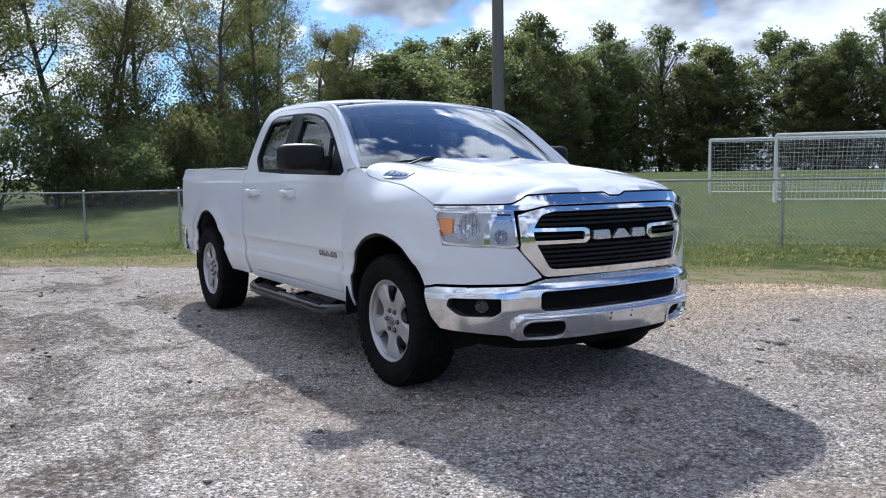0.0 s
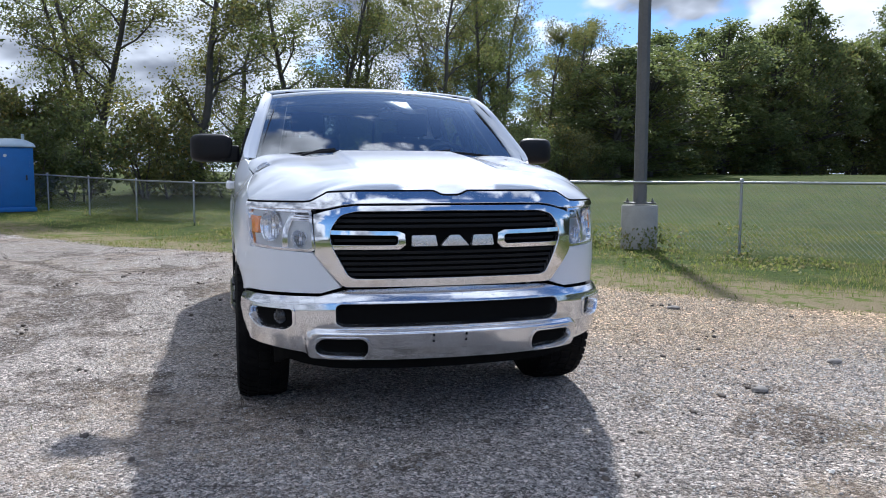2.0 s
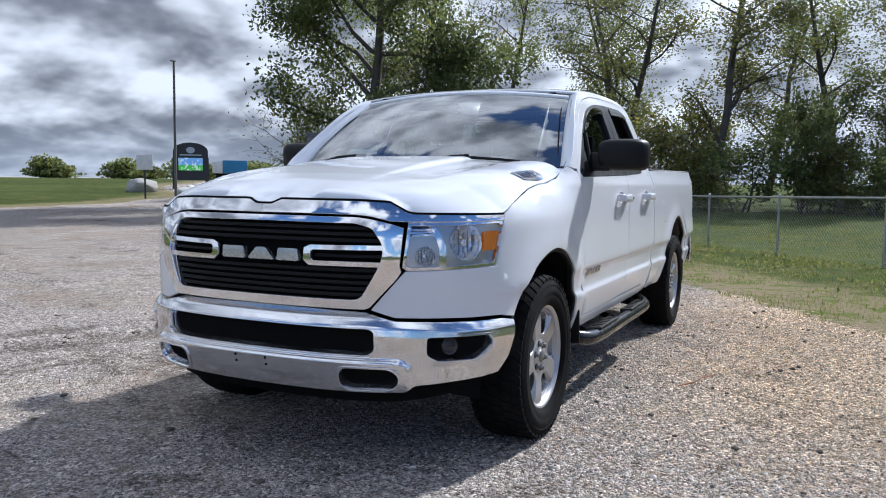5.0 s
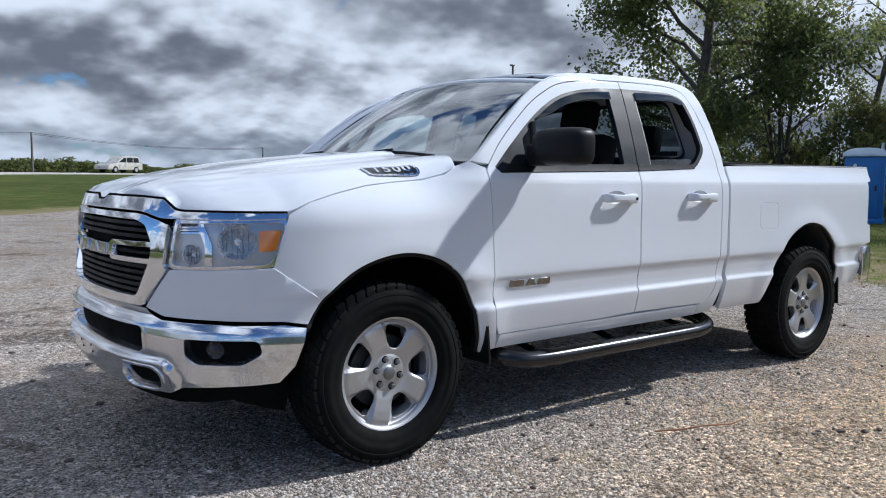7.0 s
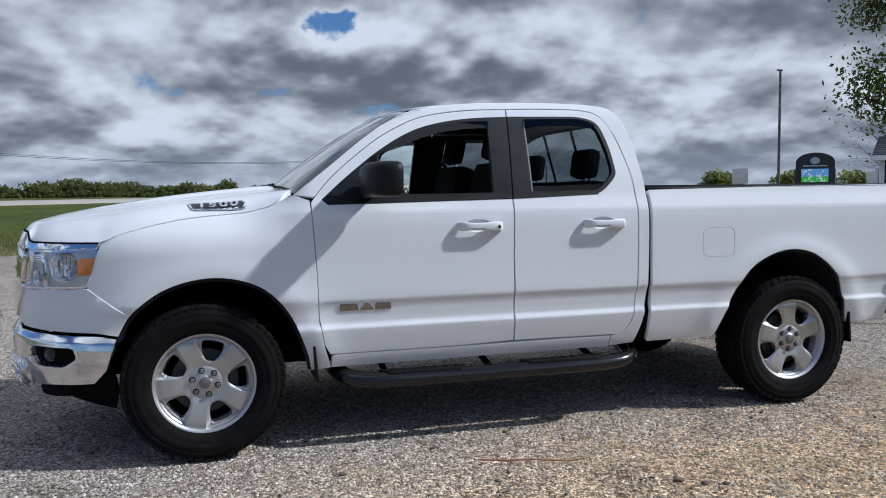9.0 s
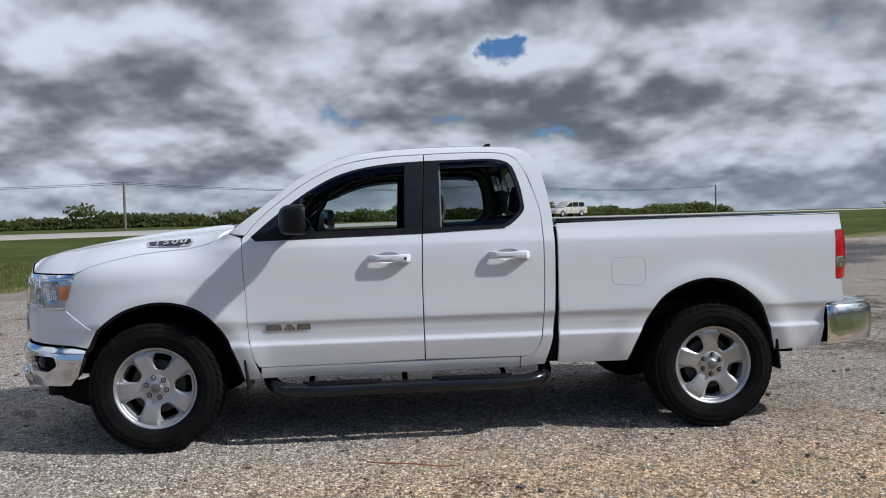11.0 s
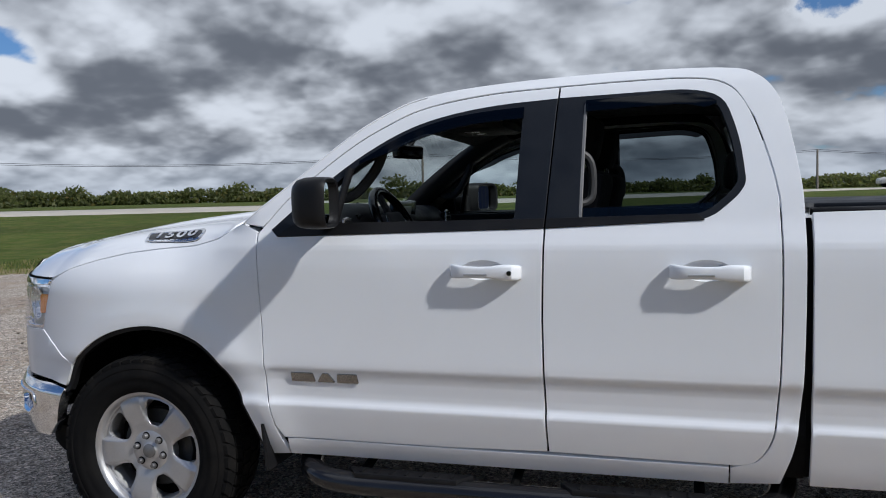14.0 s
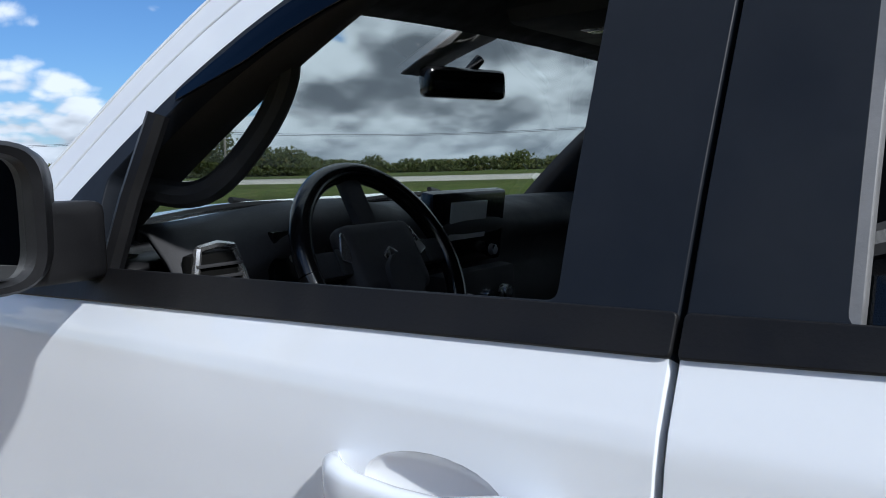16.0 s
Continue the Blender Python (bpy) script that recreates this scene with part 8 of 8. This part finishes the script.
def scatter_stones(name, n, lo, hi, centre, reach, label, seed, mask=True):
    r = np.random.default_rng(seed)
    x = np.empty(0)
    y = np.empty(0)
    while len(x) < n:
        rad = reach * np.sqrt(r.uniform(0, 1, n)) * r.uniform(0.55, 1.0, n)
        w = r.uniform(0, 2 * math.pi, n)
        px, py = centre[0] + rad * np.cos(w), centre[1] + rad * np.sin(w)
        ok = lot_mask(px, py) < r.uniform(0.25, 0.6, n) if mask else np.full(n, True)
        x, y = np.r_[x, px[ok]], np.r_[y, py[ok]]
    x, y = x[:n], y[:n]
    size = lo * (hi / lo) ** (r.uniform(0, 1, n) ** 2.2)
    base = np.array([(1, 0, 0), (-0.5, 0.87, 0), (-0.5, -0.87, 0), (0.25, 0.43, 0.62), (-0.5, 0.0, 0.55), (0.3, -0.45, 0.60), (0, 0, -0.4)])
    tri = np.array([(3, 4, 5), (0, 1, 3), (1, 2, 4), (2, 0, 5), (3, 1, 4), (4, 2, 5), (5, 0, 3)])
    ang = r.uniform(0, 2 * math.pi, n)
    ca, sa = np.cos(ang), np.sin(ang)
    V = base[None] * (1 + 0.35 * r.uniform(-1, 1, (n, 7, 3)))
    V = V * np.stack([r.uniform(0.7, 1.3, n), r.uniform(0.6, 1.1, n), r.uniform(0.5, 1.0, n)], 1)[:, None] * size[:, None, None]
    X = V[..., 0] * ca[:, None] - V[..., 1] * sa[:, None] + x[:, None]
    Y = V[..., 0] * sa[:, None] + V[..., 1] * ca[:, None] + y[:, None]
    Z = V[..., 2] + ground_height(x, y)[:, None]
    P = np.stack([X, Y, Z], -1).reshape(-1, 3)
    F = (tri[None] + (np.arange(n) * 7)[:, None, None]).reshape(-1, 3)
    ob = new(name, fast_mesh(name, P, F, STONE))
    return tagged(ob, label, "gravel", kind="stuff")


scatter_stones("gravel", 85000, 0.0045, 0.0125, (0.2, 0.6), 7.5, "loose grey and tan gravel stones", 3)
scatter_stones("gravel", 45000, 0.006, 0.015, (-1.8, 3.0), 4.2, "coarse tan gravel stones on the driver side", 6)
scatter_stones("gravel", 700, 0.012, 0.024, (0.0, 0.5), 10.0, "larger loose stones on the gravel", 4)


def scatter_grass(name, n, area, low, high, width, label, seed, keep):
    r = np.random.default_rng(seed)
    x = r.uniform(area[0], area[1], n * 3)
    y = r.uniform(area[2], area[3], n * 3)
    ok = keep(x, y, r)
    x, y = x[ok][:n], y[ok][:n]
    n = len(x)
    z = ground_height(x, y)
    h = r.uniform(low, high, n)
    w = r.uniform(0, 2 * math.pi, n)
    bend = r.uniform(0.1, 0.8, n) * h
    dx, dy = np.cos(w), np.sin(w)
    px, py = -dy * width, dx * width
    P = np.stack([np.stack([x - px, y - py, z - 0.01], -1), np.stack([x + px, y + py, z - 0.01], -1),
                  np.stack([x + dx * bend * 0.4 + px * 0.7, y + dy * bend * 0.4 + py * 0.7, z + h * 0.6], -1), np.stack([x + dx * bend, y + dy * bend, z + h], -1)], 1).reshape(-1, 3)
    i = np.arange(n) * 4
    F = np.stack([np.stack([i, i + 1, i + 2], 1), np.stack([i, i + 2, i + 3], 1)], 1).reshape(-1, 3)
    ob = new(name, fast_mesh(name, P, F, GRASS_BLADE))
    return tagged(ob, label, "grass", kind="stuff")


def verge(x, y, r):
    m = lot_mask(x, y)
    clump = np.array([noise.noise(Vector((a * 0.8, b * 0.8, 2.0))) for a, b in zip(x, y)])
    return (m > 0.35) & (r.uniform(0, 1, len(x)) < 0.35 + 1.2 * clump) & (((x - FENCE_AT[0]) * -FENCE_WAY[1] + (y - FENCE_AT[1]) * FENCE_WAY[0]) < 7)


def tufts(x, y, r):
    m = lot_mask(x, y)
    clump = np.array([noise.noise(Vector((a * 0.9, b * 0.9, 7.0))) for a, b in zip(x, y)])
    return (m < 0.5) & (clump > 0.45)


scatter_grass("grass", 110000, (-24, 8, -9, 16), 0.015, 0.055, 0.005, "short mown and weedy grass along the fence", 8, verge)
scatter_grass("grass", 16000, (-2, 14, -26, -9), 0.04, 0.13, 0.010, "short grass south of the gravel", 9, lambda x, y, r: lot_mask(x, y) > 0.4)
scatter_grass("grass_tufts", 1300, (-9, 4, -6, 5), 0.012, 0.04, 0.004, "sparse grass tufts in the gravel", 10, tufts)


def weeds(name, spots, label, seed):
    """Taller weeds round fence posts and the concrete foot."""
    r = np.random.default_rng(seed)
    pts, size = [], []
    for x, y, n, h in spots:
        q = r.normal(size=(n, 3)) * np.array((0.16, 0.16, 0.0))
        q[:, 2] = r.uniform(0, 1, n) ** 1.3 * h
        pts.append(q + np.array((x, y, gz(x, y))))
        size.append(r.uniform(0.015, 0.045, n))
    V, F = leaf_mesh(np.concatenate(pts), np.concatenate(size), r)
    ob = new(name, fast_mesh(name, V, F, GRASS_BLADE))
    tagged(ob, label, "weeds", kind="stuff")


spots = []
for k, s in enumerate(POSTS):
    q = FENCE_AT + FENCE_WAY * s
    spots.append((q[0], q[1], 60 if k % 3 else 150, 0.22 if k % 3 else 0.5))
for k in range(14):
    spots.append((-8.0 + 0.14 * k - 0.9, 5.35 + 0.1 * k - 0.6, 70, 0.38))
for k in range(900):
    s, d = rng.uniform(-9, 24), abs(rng.normal()) * 1.1
    q = FENCE_AT + FENCE_WAY * s + np.array((FENCE_WAY[1], -FENCE_WAY[0])) * (0.3 + d)
    if noise.noise(Vector((q[0] * 0.9, q[1] * 0.9, 4.0))) > -0.08 and float(lot_mask(q[:1], q[1:])[0]) > 0.25:
        spots.append((q[0], q[1], 14, rng.uniform(0.02, 0.07)))
weeds("weeds", spots, "green weeds round the posts and pole foot", 12)

# lumps of dark earth thrown up on the gravel
EARTH = simple("damp_earth", (0.13, 0.105, 0.085), 0.95, 0.0, 0.0, 0.35, 40.0, 0.6, 120.0)
r = np.random.default_rng(33)
V, F = [], []
ico = bmesh.new()
bmesh.ops.create_icosphere(ico, subdivisions=2, radius=1.0)
ico_v = np.array([v.co for v in ico.verts])
ico_f = np.array([[v.index for v in f.verts] for f in ico.faces])
ico.free()
for k in range(420):
    while True:
        x, y = r.uniform(-9, 6), r.uniform(-6, 6)
        if float(lot_mask(np.array([x]), np.array([y]))[0]) < 0.3:
            break
    for j in range(r.integers(1, 4)):
        s = 0.006 + 0.013 * r.uniform() ** 3.0
        px, py = x + r.normal() * 0.05, y + r.normal() * 0.05
        lump = ico_v * (1 + 0.35 * r.uniform(-1, 1, (len(ico_v), 1))) * np.array((s * r.uniform(0.8, 1.6), s, s * 0.6)) + np.array((px, py, s * 0.25))
        F.append(ico_f + len(V) * len(ico_v))
        V.append(lump)
clods = new("earth_clods", fast_mesh("earth_clods", np.concatenate(V), np.concatenate(F), EARTH))
tagged(clods, "small dark clods of earth on the gravel", "earth", kind="stuff")

twig = tube("twig", [(-1.30, 1.42, 0.012), (-1.42, 1.50, 0.020), (-1.56, 1.52, 0.018), (-1.72, 1.58, 0.012), (-1.84, 1.57, 0.012)], [0.004, 0.005, 0.004, 0.004, 0.002], simple("dry_red_twig", (0.30, 0.13, 0.07), 0.8), None, 6)
tagged(twig, "thin dry reddish twig on the gravel", "twig")
for k, (x, y, s) in enumerate(((0.70, 1.95, 0.055), (1.5, 3.1, 0.06), (0.2, 2.9, 0.05), (2.6, 1.9, 0.05), (-2.0, 3.0, 0.06), (1.35, 2.45, 0.07), (-5.8, 3.2, 0.06))):
    rk = rock("stone", x, y, s, k + 20, ROCK_GREY, "grey loose stone on the gravel", 0.35)

# ---- traffic and far things ----
CAR_PAINT = simple("champagne_car_paint", (0.55, 0.52, 0.46), 0.3, 0.3, 0.6, 0.04, 3.0)


def car_on_road(x, y, paint, label):
    """A far car facing along the road."""
    car = empty("car", (x, y, gz(x, y) + 0.13), 31)
    tagged(car, label, "car")
    bm = bmesh.new()
    add_prism(bm, rounded([(-2.35, 0.35), (-2.38, 0.80), (-2.30, 1.02), (-1.2, 1.06), (1.05, 1.00), (2.15, 0.88), (2.36, 0.70), (2.36, 0.35)], 0.10), -0.90, 0.90, "y", 0.05)
    body = part("body", bm, paint, car, "", True)
    bm = bmesh.new()
    add_prism(bm, rounded([(-2.25, 1.00), (-2.05, 1.62), (-1.80, 1.70), (-0.10, 1.70), (0.25, 1.60), (1.10, 1.00)], 0.10), -0.76, 0.76, "y", 0.05)
    part("cabin", bm, paint, car, "", True)
    for sg in (1, -1):
        for line in ([(-2.02, 1.08), (-1.92, 1.55), (-1.22, 1.57), (-1.22, 1.08)], [(-1.12, 1.08), (-1.12, 1.57), (-0.30, 1.57), (-0.30, 1.08)], [(-0.22, 1.08), (-0.22, 1.56), (0.10, 1.52), (0.82, 1.08)]):
            bm = bmesh.new()
            add_prism(bm, line, sg * 0.755, sg * 0.775, "y", 0.004)
            part("window", bm, GLOSS_BLACK, car)
        tube("roof_bar", [(-1.8, sg * 0.62, 1.75), (-0.2, sg * 0.62, 1.75)], 0.025, ALLOY_DARK, car, 6)
        for x in (-1.45, 1.42):
            bm = bmesh.new()
            add_lathe(bm, [(0.0, 0.0), (0.21, 0.01), (0.23, -0.01), (0.34, 0.0), (0.35, -0.2), (0.0, -0.2)], 24)
            bmesh.ops.recalc_face_normals(bm, faces=bm.faces)
            bmesh.ops.transform(bm, matrix=Matrix.Translation((x, sg * 0.91, 0.34)) @ Matrix.Rotation(0 if sg > 0 else math.pi, 4, "Z"), verts=bm.verts)
            tyre = part("wheel", bm, RUBBER, car, "", True)
            bm = bmesh.new()
            add_lathe(bm, [(0.0, 0.02), (0.20, 0.012), (0.21, 0.0)], 20)
            bmesh.ops.recalc_face_normals(bm, faces=bm.faces)
            bmesh.ops.transform(bm, matrix=Matrix.Translation((x, sg * 0.915, 0.34)) @ Matrix.Rotation(0 if sg > 0 else math.pi, 4, "Z"), verts=bm.verts)
            part("rim", bm, ALLOY, tyre, "", True)
    for y in (-0.62, 0.62):
        box("tail_lamp", (-2.36, y, 0.88), (0.06, 0.22, 0.24), RED_LENS, car, 0.02)
        box("headlamp", (2.30, y, 0.76), (0.08, 0.34, 0.14), REFLECTOR, car, 0.02)


car_on_road(-22.3, -81.1, CAR_PAINT, "pale champagne estate car on the far road")

trailer = empty("cargo_trailer", (-53.4, -46.5, gz(-53.4, -46.5)), 43)
tagged(trailer, "blue and white box trailer parked beyond the sign", "trailer")
box("cargo_box", (0, 0.25, 1.25), (1.6, 2.1, 1.15), simple("teal_blue_panel", (0.03, 0.20, 0.38), 0.5), trailer, 0.03)
box("front_box", (0, -1.25, 1.20), (1.5, 0.85, 1.05), WHITE_WOOD, trailer, 0.03)
box("chassis", (0, 0, 0.58), (1.4, 3.0, 0.14), CHASSIS, trailer, 0.02)
for y in (-1.1, 0.3, 0.9):
    for sg in (1, -1):
        bm = bmesh.new()
        add_lathe(bm, [(0.0, 0.0), (0.30, 0.01), (0.31, -0.05), (0.31, -0.16), (0.0, -0.16)], 18)
        bmesh.ops.recalc_face_normals(bm, faces=bm.faces)
        bmesh.ops.transform(bm, matrix=Matrix.Translation((sg * 0.76, y, 0.31)) @ Matrix.Rotation(-sg * math.pi / 2, 4, "Z"), verts=bm.verts)
        part("wheel", bm, RUBBER, trailer, "", True)

notice = empty("small_sign", (-32.24, -24.94, gz(-32.2, -24.9)), 40)
tagged(notice, "small white sign board on two legs", "sign")
box("board", (0, 0, 0.75), (0.03, 0.50, 0.42), WHITE_WOOD, notice, 0.006)
for y in (-0.2, 0.2):
    box("leg", (0, y, 0.27), (0.03, 0.03, 0.58), WHITE_WOOD, notice, 0.003)
